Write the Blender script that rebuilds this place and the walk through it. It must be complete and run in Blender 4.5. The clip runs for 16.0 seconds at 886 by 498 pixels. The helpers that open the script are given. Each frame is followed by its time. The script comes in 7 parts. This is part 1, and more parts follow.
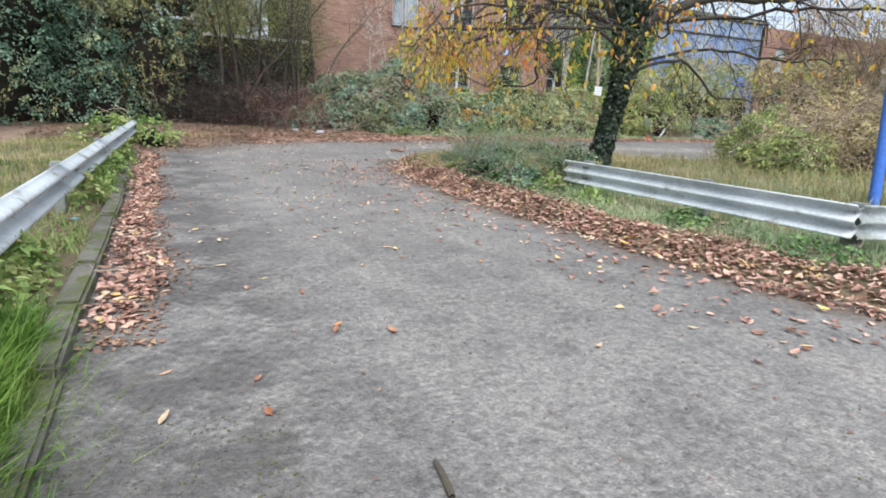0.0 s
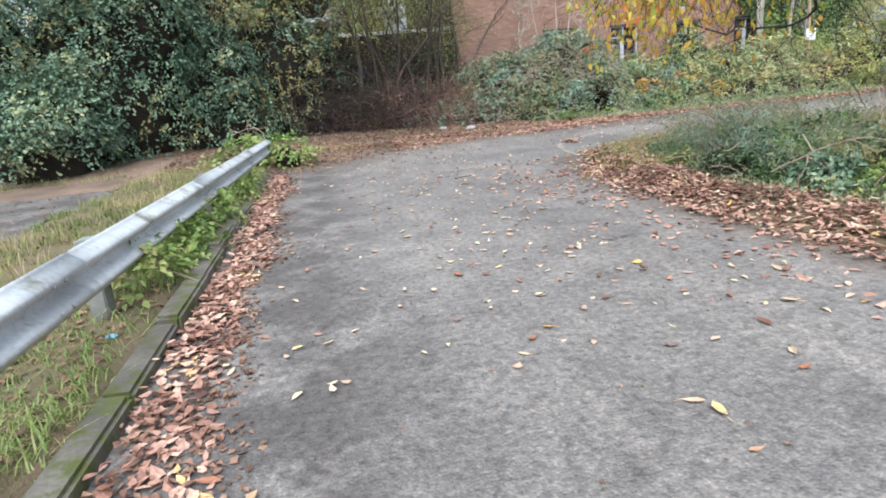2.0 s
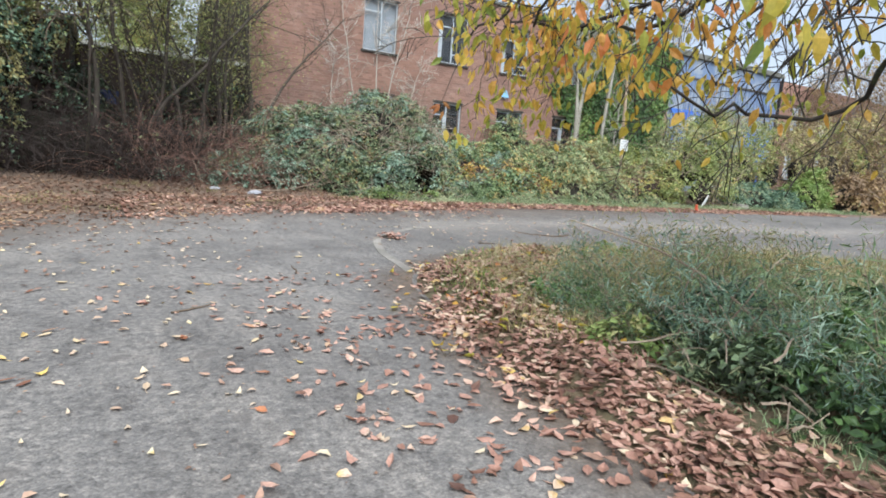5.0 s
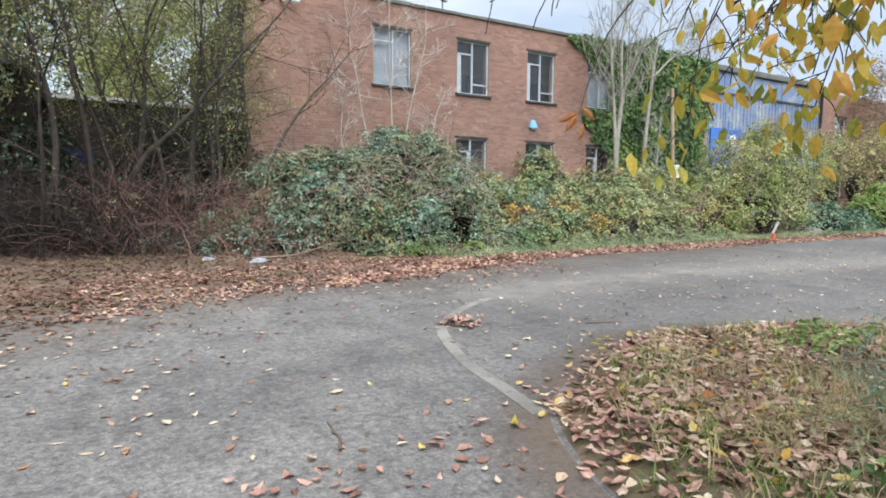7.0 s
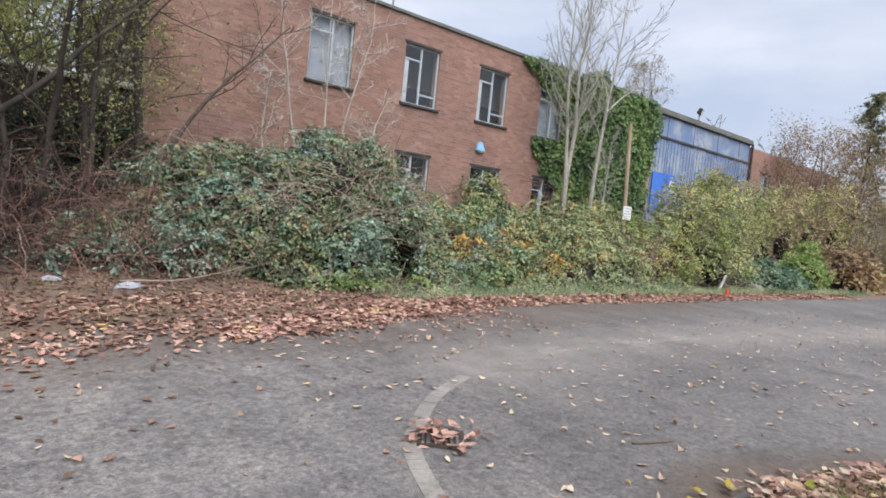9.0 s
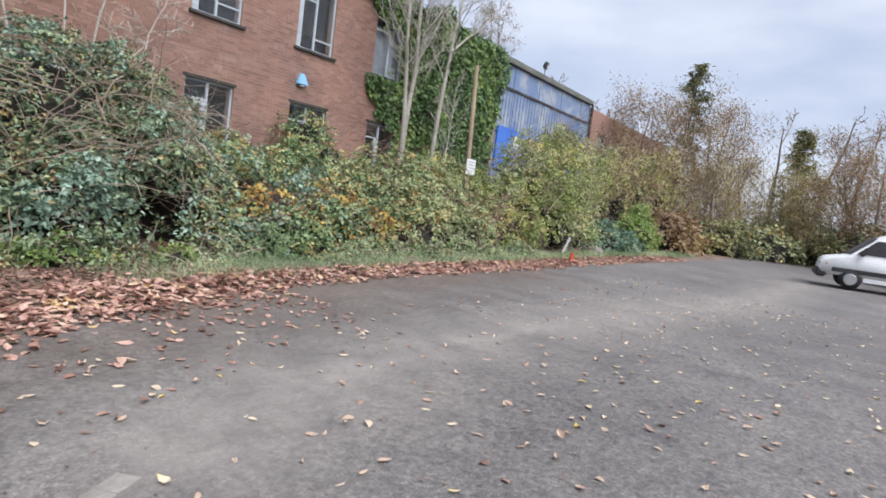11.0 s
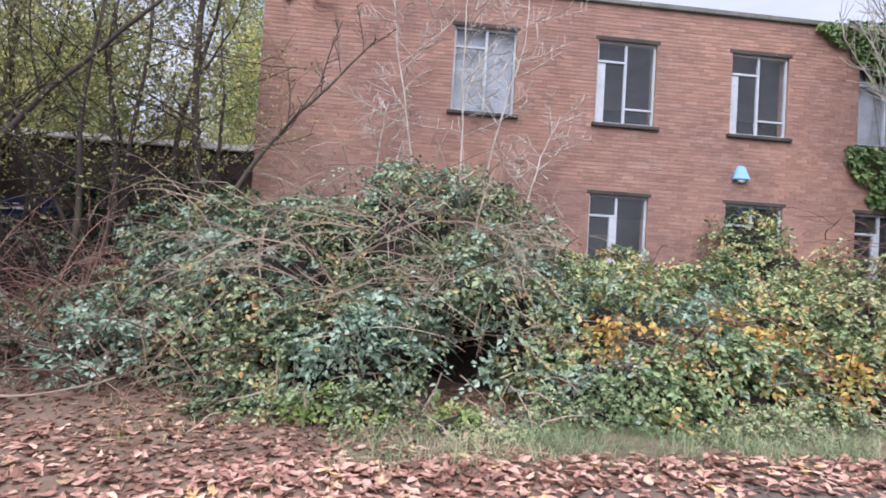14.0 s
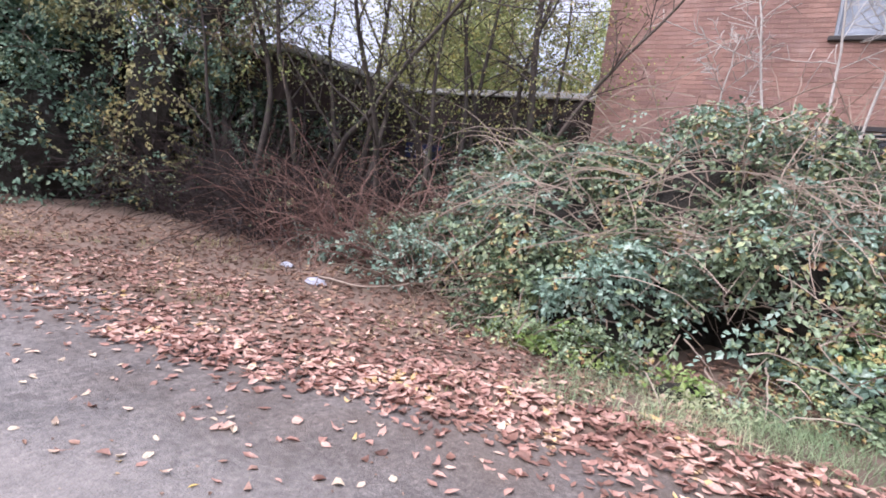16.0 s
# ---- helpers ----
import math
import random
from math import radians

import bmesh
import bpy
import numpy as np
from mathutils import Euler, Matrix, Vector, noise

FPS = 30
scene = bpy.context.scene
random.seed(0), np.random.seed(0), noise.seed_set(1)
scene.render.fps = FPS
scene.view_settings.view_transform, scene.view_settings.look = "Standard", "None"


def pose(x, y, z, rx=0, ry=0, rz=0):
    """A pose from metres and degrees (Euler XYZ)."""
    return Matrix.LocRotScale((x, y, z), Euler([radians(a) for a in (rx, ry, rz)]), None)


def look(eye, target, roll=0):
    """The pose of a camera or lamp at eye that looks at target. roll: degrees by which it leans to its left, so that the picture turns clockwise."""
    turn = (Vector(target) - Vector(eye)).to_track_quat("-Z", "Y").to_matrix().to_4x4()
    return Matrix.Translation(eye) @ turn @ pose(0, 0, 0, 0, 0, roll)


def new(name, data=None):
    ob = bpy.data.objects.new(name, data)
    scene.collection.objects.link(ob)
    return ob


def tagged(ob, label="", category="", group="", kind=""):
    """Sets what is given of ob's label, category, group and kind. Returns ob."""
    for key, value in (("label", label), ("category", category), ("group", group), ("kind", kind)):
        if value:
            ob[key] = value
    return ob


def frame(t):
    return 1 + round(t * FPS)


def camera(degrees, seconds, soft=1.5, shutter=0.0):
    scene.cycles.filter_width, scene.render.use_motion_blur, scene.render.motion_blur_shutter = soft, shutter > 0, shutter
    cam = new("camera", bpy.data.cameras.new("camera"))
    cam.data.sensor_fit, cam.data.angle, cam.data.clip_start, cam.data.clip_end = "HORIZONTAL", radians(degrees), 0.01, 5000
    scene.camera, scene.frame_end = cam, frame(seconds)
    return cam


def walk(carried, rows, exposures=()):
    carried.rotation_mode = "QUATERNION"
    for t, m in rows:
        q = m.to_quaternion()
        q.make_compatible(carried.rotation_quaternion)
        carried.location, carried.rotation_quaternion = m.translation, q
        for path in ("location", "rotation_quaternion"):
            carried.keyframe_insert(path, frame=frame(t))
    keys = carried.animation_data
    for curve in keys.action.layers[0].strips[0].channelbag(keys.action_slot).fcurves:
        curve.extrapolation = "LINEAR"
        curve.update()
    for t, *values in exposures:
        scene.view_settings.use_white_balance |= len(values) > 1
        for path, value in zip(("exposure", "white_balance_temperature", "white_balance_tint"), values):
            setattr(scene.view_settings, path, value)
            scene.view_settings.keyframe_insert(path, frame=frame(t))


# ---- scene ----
cam = camera(74.7, 16.0, 1.8)
PATH = [
    (0, (-0.127, 1.231, 1.295), (0.719, 2.976, 0.807), 2.5),
    (0.5, (0.02, 1.852, 1.29), (0.913, 3.602, 0.915), 4.7),
    (1, (0.161, 2.655, 1.304), (1.014, 4.45, 1.077), 3.5),
    (1.5, (0.246, 3.462, 1.275), (0.908, 5.335, 1.042), -0.3),
    (2, (0.365, 4.24, 1.247), (0.723, 6.137, 0.725), -5.0),
    (2.5, (0.638, 4.883, 1.274), (1.352, 6.682, 0.772), -0.7),
    (3, (0.889, 5.553, 1.285), (1.751, 7.312, 0.878), 4.2),
    (3.5, (1.144, 6.166, 1.304), (2.074, 7.896, 0.926), 7.1),
    (3.7, (1.243, 6.381, 1.321), (2.17, 8.121, 0.981), 7.0),
    (5.8, (2.038, 9.396, 1.178), (3.096, 11.064, 0.867), 3.1),
    (6, (2.098, 9.675, 1.201), (3.121, 11.367, 0.901), 2.5),
    (6.5, (2.209, 10.273, 1.234), (3.192, 11.996, 0.975), 1.4),
    (7, (2.43, 10.934, 1.267), (3.434, 12.655, 1.089), 0.3),
    (7.5, (2.546, 11.491, 1.305), (3.607, 13.182, 1.196), -0.3),
    (8, (2.717, 12.071, 1.311), (3.781, 13.764, 1.254), -1.1),
    (8.5, (2.891, 12.703, 1.33), (3.906, 14.427, 1.309), 0.6),
    (9, (3.216, 13.135, 1.317), (4.465, 14.695, 1.226), 5.6),
    (9.5, (3.596, 13.365, 1.349), (5.186, 14.564, 1.168), 10.7),
    (9.7, (3.829, 13.545, 1.325), (5.473, 14.663, 1.101), 10.4),
    (11.8, (6.279, 15.097, 1.289), (7.733, 16.467, 1.193), -0.8),
    (12, (6.469, 15.213, 1.327), (7.797, 16.708, 1.289), -2.7),
    (12.5, (6.868, 15.342, 1.417), (7.745, 17.137, 1.521), -3.9),
    (13, (7.36, 15.563, 1.472), (8.031, 17.441, 1.622), -2.3),
    (13.5, (7.77, 15.748, 1.506), (8.296, 17.673, 1.636), 0.4),
    (14, (8.286, 15.868, 1.543), (8.476, 17.858, 1.604), 3.5),
    (14.3, (8.492, 15.974, 1.561), (8.444, 17.973, 1.546), 2.4),
    (14.5, (8.664, 16.029, 1.577), (8.405, 18.012, 1.532), 0.8),
    (15, (9.11, 16.037, 1.605), (8.605, 17.969, 1.494), 2.1),
    (15.5, (9.498, 16.049, 1.582), (8.769, 17.9, 1.371), 5.5),
    (16, (9.678, 16.002, 1.614), (8.61, 17.675, 1.373), 7.7),
]
walk(cam, [(t, look(eye, target, roll)) for t, eye, target, roll in PATH], exposures=[(0.0, 1.88, 6350, 7), (1.0, 1.78, 6330, 7), (1.5, 1.76, 6330, 7), (2.0, 2.02, 6330, 8), (3.5, 1.93, 6330, 6), (6.0, 1.84, 6330, 6), (8.2, 1.74, 6360, 7), (9.3, 1.6, 6450, 13), (12.5, 1.75, 6250, 12), (14.5, 1.97, 6220, 24), (16.0, 2.13, 6120, 25)])

# ---- world, sun ----
world = bpy.data.worlds.new("overcast_sky")
scene.world = world
world.use_nodes = True
wn, wl = world.node_tree.nodes, world.node_tree.links
wn.clear()
sky = wn.new("ShaderNodeTexSky")
sky.sky_type, sky.sun_disc = "NISHITA", False
sky.sun_elevation, sky.sun_rotation = radians(38), radians(200)
w_co = wn.new("ShaderNodeTexCoord")
w_map = wn.new("ShaderNodeMapping")
w_map.inputs["Scale"].default_value = (1.0, 1.0, 3.2)
w_noise = wn.new("ShaderNodeTexNoise")
w_noise.inputs["Scale"].default_value, w_noise.inputs["Detail"].default_value = 2.6, 6
w_ramp = wn.new("ShaderNodeValToRGB")
w_ramp.color_ramp.elements[0].position, w_ramp.color_ramp.elements[0].color = 0.36, (1.75, 1.98, 2.45, 1)
w_ramp.color_ramp.elements[1].position, w_ramp.color_ramp.elements[1].color = 0.66, (2.6, 2.75, 3.05, 1)
w_mix = wn.new("ShaderNodeMixRGB")
w_mix.inputs["Fac"].default_value = 0.92
w_bg = wn.new("ShaderNodeBackground")
w_bg.inputs["Strength"].default_value = 0.1
w_out = wn.new("ShaderNodeOutputWorld")
wl.new(w_co.outputs["Generated"], w_map.inputs["Vector"])
wl.new(w_map.outputs["Vector"], w_noise.inputs["Vector"])
wl.new(w_noise.outputs["Fac"], w_ramp.inputs["Fac"])
wl.new(sky.outputs["Color"], w_mix.inputs["Color1"])
wl.new(w_ramp.outputs["Color"], w_mix.inputs["Color2"])
wl.new(w_mix.outputs["Color"], w_bg.inputs["Color"])
wl.new(w_bg.outputs["Background"], w_out.inputs["Surface"])

sun = new("sun", bpy.data.lights.new("sun", "SUN"))
sun.data.energy, sun.data.angle, sun.data.color = 1.5, radians(60), (1.0, 0.985, 0.96)
sun.matrix_world = look((0, 0, 50), (10, 35, 0))


# ---- materials ----
def mat_base(name):
    m = bpy.data.materials.new(name)
    m.use_nodes = True
    nt = m.node_tree
    return m, nt.nodes, nt.links, nt.nodes["Principled BSDF"]


def ramp_node(nodes, stops):
    r = nodes.new("ShaderNodeValToRGB")
    el = r.color_ramp.elements
    el[0].position, el[0].color = stops[0][0], (*stops[0][1], 1)
    el[1].position, el[1].color = stops[-1][0], (*stops[-1][1], 1)
    for p, c in stops[1:-1]:
        e = el.new(p)
        e.color = (*c, 1)
    return r


def noise_node(nodes, links, co, scale, detail=4, rough=0.6):
    n = nodes.new("ShaderNodeTexNoise")
    n.inputs["Scale"].default_value, n.inputs["Detail"].default_value = scale, detail
    n.inputs["Roughness"].default_value = rough
    links.new(co, n.inputs["Vector"])
    return n


def mixed(nodes, links, kind, fac, a, b):
    n = nodes.new("ShaderNodeMixRGB")
    n.blend_type = kind
    for socket, value in (("Fac", fac), ("Color1", a), ("Color2", b)):
        if isinstance(value, (int, float)):
            n.inputs[socket].default_value = value
        elif isinstance(value, tuple):
            n.inputs[socket].default_value = (*value, 1)
        else:
            links.new(value, n.inputs[socket])
    return n.outputs["Color"]


def bumped(nodes, links, bsdf, height, strength, distance):
    b = nodes.new("ShaderNodeBump")
    b.inputs["Strength"].default_value, b.inputs["Distance"].default_value = strength, distance
    links.new(height, b.inputs["Height"])
    links.new(b.outputs["Normal"], bsdf.inputs["Normal"])


def surface(name, c1, c2, big=1.5, fine=40.0, rough=0.8, metal=0.0, bump=0.3, dist=0.01, stain=None, stain_at=(0.55, 0.7)):
    """Two colours mixed at two scales, with fine relief and, if given, stains of a third colour."""
    m, nodes, links, bsdf = mat_base(name)
    co = nodes.new("ShaderNodeTexCoord").outputs["Object"]
    a, b = noise_node(nodes, links, co, big), noise_node(nodes, links, co, fine, 6)
    r = ramp_node(nodes, [(0.3, c1), (0.7, c2)])
    links.new(a.outputs["Fac"], r.inputs["Fac"])
    g = ramp_node(nodes, [(0.25, (0.72, 0.72, 0.72)), (0.75, (1.2, 1.2, 1.2))])
    links.new(b.outputs["Fac"], g.inputs["Fac"])
    col = mixed(nodes, links, "MULTIPLY", 0.8, r.outputs["Color"], g.outputs["Color"])
    if stain:
        s = noise_node(nodes, links, co, big * 2.3, 8, 0.7)
        sr = ramp_node(nodes, [(stain_at[0], (0, 0, 0)), (stain_at[1], (1, 1, 1))])
        links.new(s.outputs["Fac"], sr.inputs["Fac"])
        col = mixed(nodes, links, "MIX", sr.outputs["Color"], col, stain)
    links.new(col, bsdf.inputs["Base Color"])
    bsdf.inputs["Roughness"].default_value, bsdf.inputs["Metallic"].default_value = rough, metal
    bumped(nodes, links, bsdf, b.outputs["Fac"], bump, dist)
    return m


def leafy(name, stops, rough=0.55, thin=0.25, patch=0.8, darker=0.55):
    """Foliage: a colour for each leaf, drifting in patches, with some light through the blade."""
    m, nodes, links, bsdf = mat_base(name)
    geo = nodes.new("ShaderNodeNewGeometry")
    co = nodes.new("ShaderNodeTexCoord").outputs["Object"]
    r = ramp_node(nodes, stops)
    n = noise_node(nodes, links, co, patch, 3)
    mx = nodes.new("ShaderNodeMath")
    mx.operation = "MULTIPLY_ADD"
    links.new(n.outputs["Fac"], mx.inputs[0])
    mx.inputs[1].default_value = 2.1
    mx2 = nodes.new("ShaderNodeMath")
    mx2.operation = "MULTIPLY_ADD"
    links.new(geo.outputs["Random Per Island"], mx2.inputs[0])
    mx2.inputs[1].default_value, mx2.inputs[2].default_value = 0.6, -0.85
    links.new(mx2.outputs[0], mx.inputs[2])
    links.new(mx.outputs[0], r.inputs["Fac"])
    v = noise_node(nodes, links, co, 60, 2)
    vr = ramp_node(nodes, [(0.3, (darker, darker, darker)), (0.7, (1.15, 1.15, 1.15))])
    links.new(v.outputs["Fac"], vr.inputs["Fac"])
    col = mixed(nodes, links, "MULTIPLY", 0.7, r.outputs["Color"], vr.outputs["Color"])
    links.new(col, bsdf.inputs["Base Color"])
    bsdf.inputs["Roughness"].default_value = rough
    if thin:
        tr = nodes.new("ShaderNodeBsdfTranslucent")
        links.new(col, tr.inputs["Color"])
        ms = nodes.new("ShaderNodeMixShader")
        ms.inputs["Fac"].default_value = thin
        out = nodes["Material Output"]
        links.new(bsdf.outputs["BSDF"], ms.inputs[1])
        links.new(tr.outputs["BSDF"], ms.inputs[2])
        links.new(ms.outputs["Shader"], out.inputs["Surface"])
    return m


def brick_paint(name, per_object):
    """Red-brown facing brick; every brick takes its own tone."""
    m, nodes, links, bsdf = mat_base(name)
    co = nodes.new("ShaderNodeTexCoord").outputs["Object"]
    gco = nodes.new("ShaderNodeNewGeometry")
    pos = gco.outputs["Position"]
    if per_object:
        rnd = nodes.new("ShaderNodeObjectInfo").outputs["Random"]
    else:
        rnd = gco.outputs["Random Per Island"]
    r = ramp_node(nodes, [(0.0, (0.24, 0.146, 0.121)), (0.3, (0.285, 0.17, 0.138)), (0.62, (0.32, 0.193, 0.156)), (0.85, (0.36, 0.222, 0.182)), (1.0, (0.26, 0.162, 0.14))])
    links.new(rnd, r.inputs["Fac"])
    big = noise_node(nodes, links, pos, 0.55, 5)
    br = ramp_node(nodes, [(0.3, (0.68, 0.68, 0.72)), (0.65, (1.16, 1.1, 1.04))])
    links.new(big.outputs["Fac"], br.inputs["Fac"])
    col = mixed(nodes, links, "MULTIPLY", 0.9, r.outputs["Color"], br.outputs["Color"])
    fine = noise_node(nodes, links, pos, 55, 5)
    fr = ramp_node(nodes, [(0.3, (0.75, 0.75, 0.75)), (0.7, (1.15, 1.15, 1.15))])
    links.new(fine.outputs["Fac"], fr.inputs["Fac"])
    col = mixed(nodes, links, "MULTIPLY", 0.8, col, fr.outputs["Color"])
    lime = noise_node(nodes, links, pos, 1.9, 8, 0.75)
    lr = ramp_node(nodes, [(0.54, (0, 0, 0)), (0.74, (0.45, 0.45, 0.45))])
    links.new(lime.outputs["Fac"], lr.inputs["Fac"])
    col = mixed(nodes, links, "MIX", lr.outputs["Color"], col, (0.5, 0.38, 0.33))
    links.new(col, bsdf.inputs["Base Color"])
    bsdf.inputs["Roughness"].default_value = 0.9
    bumped(nodes, links, bsdf, fine.outputs["Fac"], 0.4, 0.004)
    return m


def asphalt_paint():
    m, nodes, links, bsdf = mat_base("worn_asphalt")
    co = nodes.new("ShaderNodeTexCoord").outputs["Object"]
    big = noise_node(nodes, links, co, 0.32, 6, 0.65)
    r = ramp_node(nodes, [(0.3, (0.136, 0.129, 0.126)), (0.48, (0.178, 0.169, 0.164)), (0.68, (0.236, 0.223, 0.214))])
    links.new(big.outputs["Fac"], r.inputs["Fac"])
    mid = noise_node(nodes, links, co, 2.3, 8, 0.75)
    mr = ramp_node(nodes, [(0.34, (0.62, 0.61, 0.61)), (0.5, (0.98, 0.98, 0.98)), (0.66, (1.2, 1.18, 1.15))])
    links.new(mid.outputs["Fac"], mr.inputs["Fac"])
    col = mixed(nodes, links, "MULTIPLY", 0.85, r.outputs["Color"], mr.outputs["Color"])
    # silt washed out in streaks along the fall of the road
    lay = nodes.new("ShaderNodeMapping")
    lay.inputs["Scale"].default_value = (1.0, 0.3, 1.0)
    lay.inputs["Rotation"].default_value = (0, 0, radians(14))
    links.new(co, lay.inputs["Vector"])
    silt = noise_node(nodes, links, lay.outputs["Vector"], 1.7, 8, 0.75)
    si = ramp_node(nodes, [(0.5, (0, 0, 0)), (0.66, (0.55, 0.55, 0.55))])
    links.new(silt.outputs["Fac"], si.inputs["Fac"])
    col = mixed(nodes, links, "MIX", si.outputs["Color"], col, (0.28, 0.258, 0.24))
    grit = nodes.new("ShaderNodeTexVoronoi")
    grit.inputs["Scale"].default_value = 78
    links.new(co, grit.inputs["Vector"])
    stone = nodes.new("ShaderNodeSeparateColor")
    links.new(grit.outputs["Color"], stone.inputs["Color"])
    gr = ramp_node(nodes, [(0.0, (0.5, 0.49, 0.5)), (0.45, (0.92, 0.92, 0.92)), (0.8, (1.2, 1.19, 1.18)), (1.0, (1.75, 1.7, 1.64))])
    links.new(stone.outputs["Red"], gr.inputs["Fac"])
    col = mixed(nodes, links, "MULTIPLY", 0.42, col, gr.outputs["Color"])
    crumb = noise_node(nodes, links, co, 19, 9, 0.85)
    cr = ramp_node(nodes, [(0.36, (0.36, 0.35, 0.35)), (0.5, (1.0, 1.0, 1.0)), (0.63, (1.6, 1.56, 1.5))])
    links.new(crumb.outputs["Fac"], cr.inputs["Fac"])
    col = mixed(nodes, links, "MULTIPLY", 0.9, col, cr.outputs["Color"])
    # dark leaf mould and old tar in a ragged strip along the kerb, with bare silt between
    sep = nodes.new("ShaderNodeSeparateXYZ")
    links.new(co, sep.inputs["Vector"])
    band = nodes.new("ShaderNodeMapRange")
    band.inputs["From Min"].default_value, band.inputs["From Max"].default_value = 0.95, 0.25
    links.new(sep.outputs["X"], band.inputs["Value"])
    blot = noise_node(nodes, links, co, 1.2, 8, 0.75)
    bl = ramp_node(nodes, [(0.42, (0, 0, 0)), (0.54, (0.9, 0.9, 0.9))])
    links.new(blot.outputs["Fac"], bl.inputs["Fac"])
    mask = mixed(nodes, links, "MULTIPLY", 1.0, bl.outputs["Color"], band.outputs["Result"])
    col = mixed(nodes, links, "MIX", mask, col, mixed(nodes, links, "MULTIPLY", 1.0, (0.085, 0.077, 0.075), cr.outputs["Color"]))
    spot = noise_node(nodes, links, co, 0.8, 7, 0.8)
    sr = ramp_node(nodes, [(0.6, (0, 0, 0)), (0.7, (0.6, 0.6, 0.6))])
    links.new(spot.outputs["Fac"], sr.inputs["Fac"])
    col = mixed(nodes, links, "MIX", sr.outputs["Color"], col, (0.085, 0.077, 0.072))
    # small damp prints and crumbs
    prints = noise_node(nodes, links, co, 4.6, 3, 0.5)
    pr = ramp_node(nodes, [(0.64, (0, 0, 0)), (0.68, (0.6, 0.6, 0.6))])
    links.new(prints.outputs["Fac"], pr.inputs["Fac"])
    col = mixed(nodes, links, "MIX", pr.outputs["Color"], col, (0.11, 0.1, 0.097))
    # darker, later surfacing beyond the channel
    late = nodes.new("ShaderNodeMapRange")
    late.inputs["From Min"].default_value, late.inputs["From Max"].default_value = 4.9, 6.2
    late.inputs["To Min"].default_value, late.inputs["To Max"].default_value = 0.0, 0.3
    links.new(sep.outputs["X"], late.inputs["Value"])
    col = mixed(nodes, links, "MULTIPLY", late.outputs["Result"], col, (0.3, 0.28, 0.28))
    links.new(col, bsdf.inputs["Base Color"])
    rr = ramp_node(nodes, [(0.35, (0.5, 0.5, 0.5)), (0.65, (0.9, 0.9, 0.9))])
    links.new(mid.outputs["Fac"], rr.inputs["Fac"])
    links.new(rr.outputs["Color"], bsdf.inputs["Roughness"])
    rise = nodes.new("ShaderNodeMath")
    rise.operation = "SUBTRACT"
    links.new(crumb.outputs["Fac"], rise.inputs[0])
    links.new(grit.outputs["Distance"], rise.inputs[1])
    bumped(nodes, links, bsdf, rise.outputs[0], 0.6, 0.009)
    return m


def glass_paint(name, dirt, tint):
    """Dirty window glass: clear pane with a film of dust."""
    m, nodes, links, bsdf = mat_base(name)
    co = nodes.new("ShaderNodeTexCoord").outputs["Object"]
    bsdf.inputs["Transmission Weight"].default_value = 1.0
    bsdf.inputs["Roughness"].default_value = 0.02
    bsdf.inputs["IOR"].default_value = 1.45
    n = noise_node(nodes, links, co, 2.5, 7, 0.7)
    r = ramp_node(nodes, [(0.3, (dirt * 0.5,) * 3), (0.7, (dirt * 1.4,) * 3)])
    links.new(n.outputs["Fac"], r.inputs["Fac"])
    d = nodes.new("ShaderNodeBsdfDiffuse")
    d.inputs["Color"].default_value = (*tint, 1)
    ms = nodes.new("ShaderNodeMixShader")
    links.new(r.outputs["Color"], ms.inputs["Fac"])
    links.new(bsdf.outputs["BSDF"], ms.inputs[1])
    links.new(d.outputs["BSDF"], ms.inputs[2])
    links.new(ms.outputs["Shader"], nodes["Material Output"].inputs["Surface"])
    return m


def dust_paint(name, colour):
    """Dust or silt on the road that thins out in patches."""
    m, nodes, links, bsdf = mat_base(name)
    tc = nodes.new("ShaderNodeTexCoord")
    bsdf.inputs["Base Color"].default_value = (*colour, 1)
    bsdf.inputs["Roughness"].default_value = 0.95
    n = noise_node(nodes, links, tc.outputs["Object"], 1.4, 8, 0.75)
    at = nodes.new("ShaderNodeAttribute")
    at.attribute_name = "thin"
    r = ramp_node(nodes, [(0.22, (0, 0, 0)), (0.68, (0.6, 0.6, 0.6))])
    links.new(n.outputs["Fac"], r.inputs["Fac"])
    f = mixed(nodes, links, "MULTIPLY", 1.0, r.outputs["Color"], at.outputs["Color"])
    t = nodes.new("ShaderNodeBsdfTransparent")
    ms = nodes.new("ShaderNodeMixShader")
    links.new(f, ms.inputs["Fac"])
    links.new(t.outputs["BSDF"], ms.inputs[1])
    links.new(bsdf.outputs["BSDF"], ms.inputs[2])
    links.new(ms.outputs["Shader"], nodes["Material Output"].inputs["Surface"])
    return m


M_ASPHALT = asphalt_paint()
M_EARTH = surface("leafy_earth", (0.105, 0.074, 0.054), (0.235, 0.165, 0.125), 1.1, 22, 0.95, 0, 0.8, 0.03, (0.16, 0.16, 0.075), (0.6, 0.75))
M_TURF = surface("rough_turf", (0.1, 0.088, 0.05), (0.2, 0.16, 0.095), 0.9, 25, 0.95, 0, 0.7, 0.03, (0.19, 0.125, 0.085), (0.5, 0.66))
M_BRICK = brick_paint("red_brick", False)
M_BRICK_ONE = brick_paint("red_brick_single", True)
M_MORTAR = surface("old_mortar", (0.30, 0.20, 0.155), (0.38, 0.26, 0.20), 0.8, 50, 0.95, 0, 0.4, 0.005)
# dark brick, its colour lowered further to hold the shade behind the thicket
M_DARKBRICK = surface("shade_darkened_brick", (0.026, 0.019, 0.017), (0.07, 0.046, 0.037), 0.9, 18, 0.95, 0, 0.5, 0.01, (0.028, 0.032, 0.02))
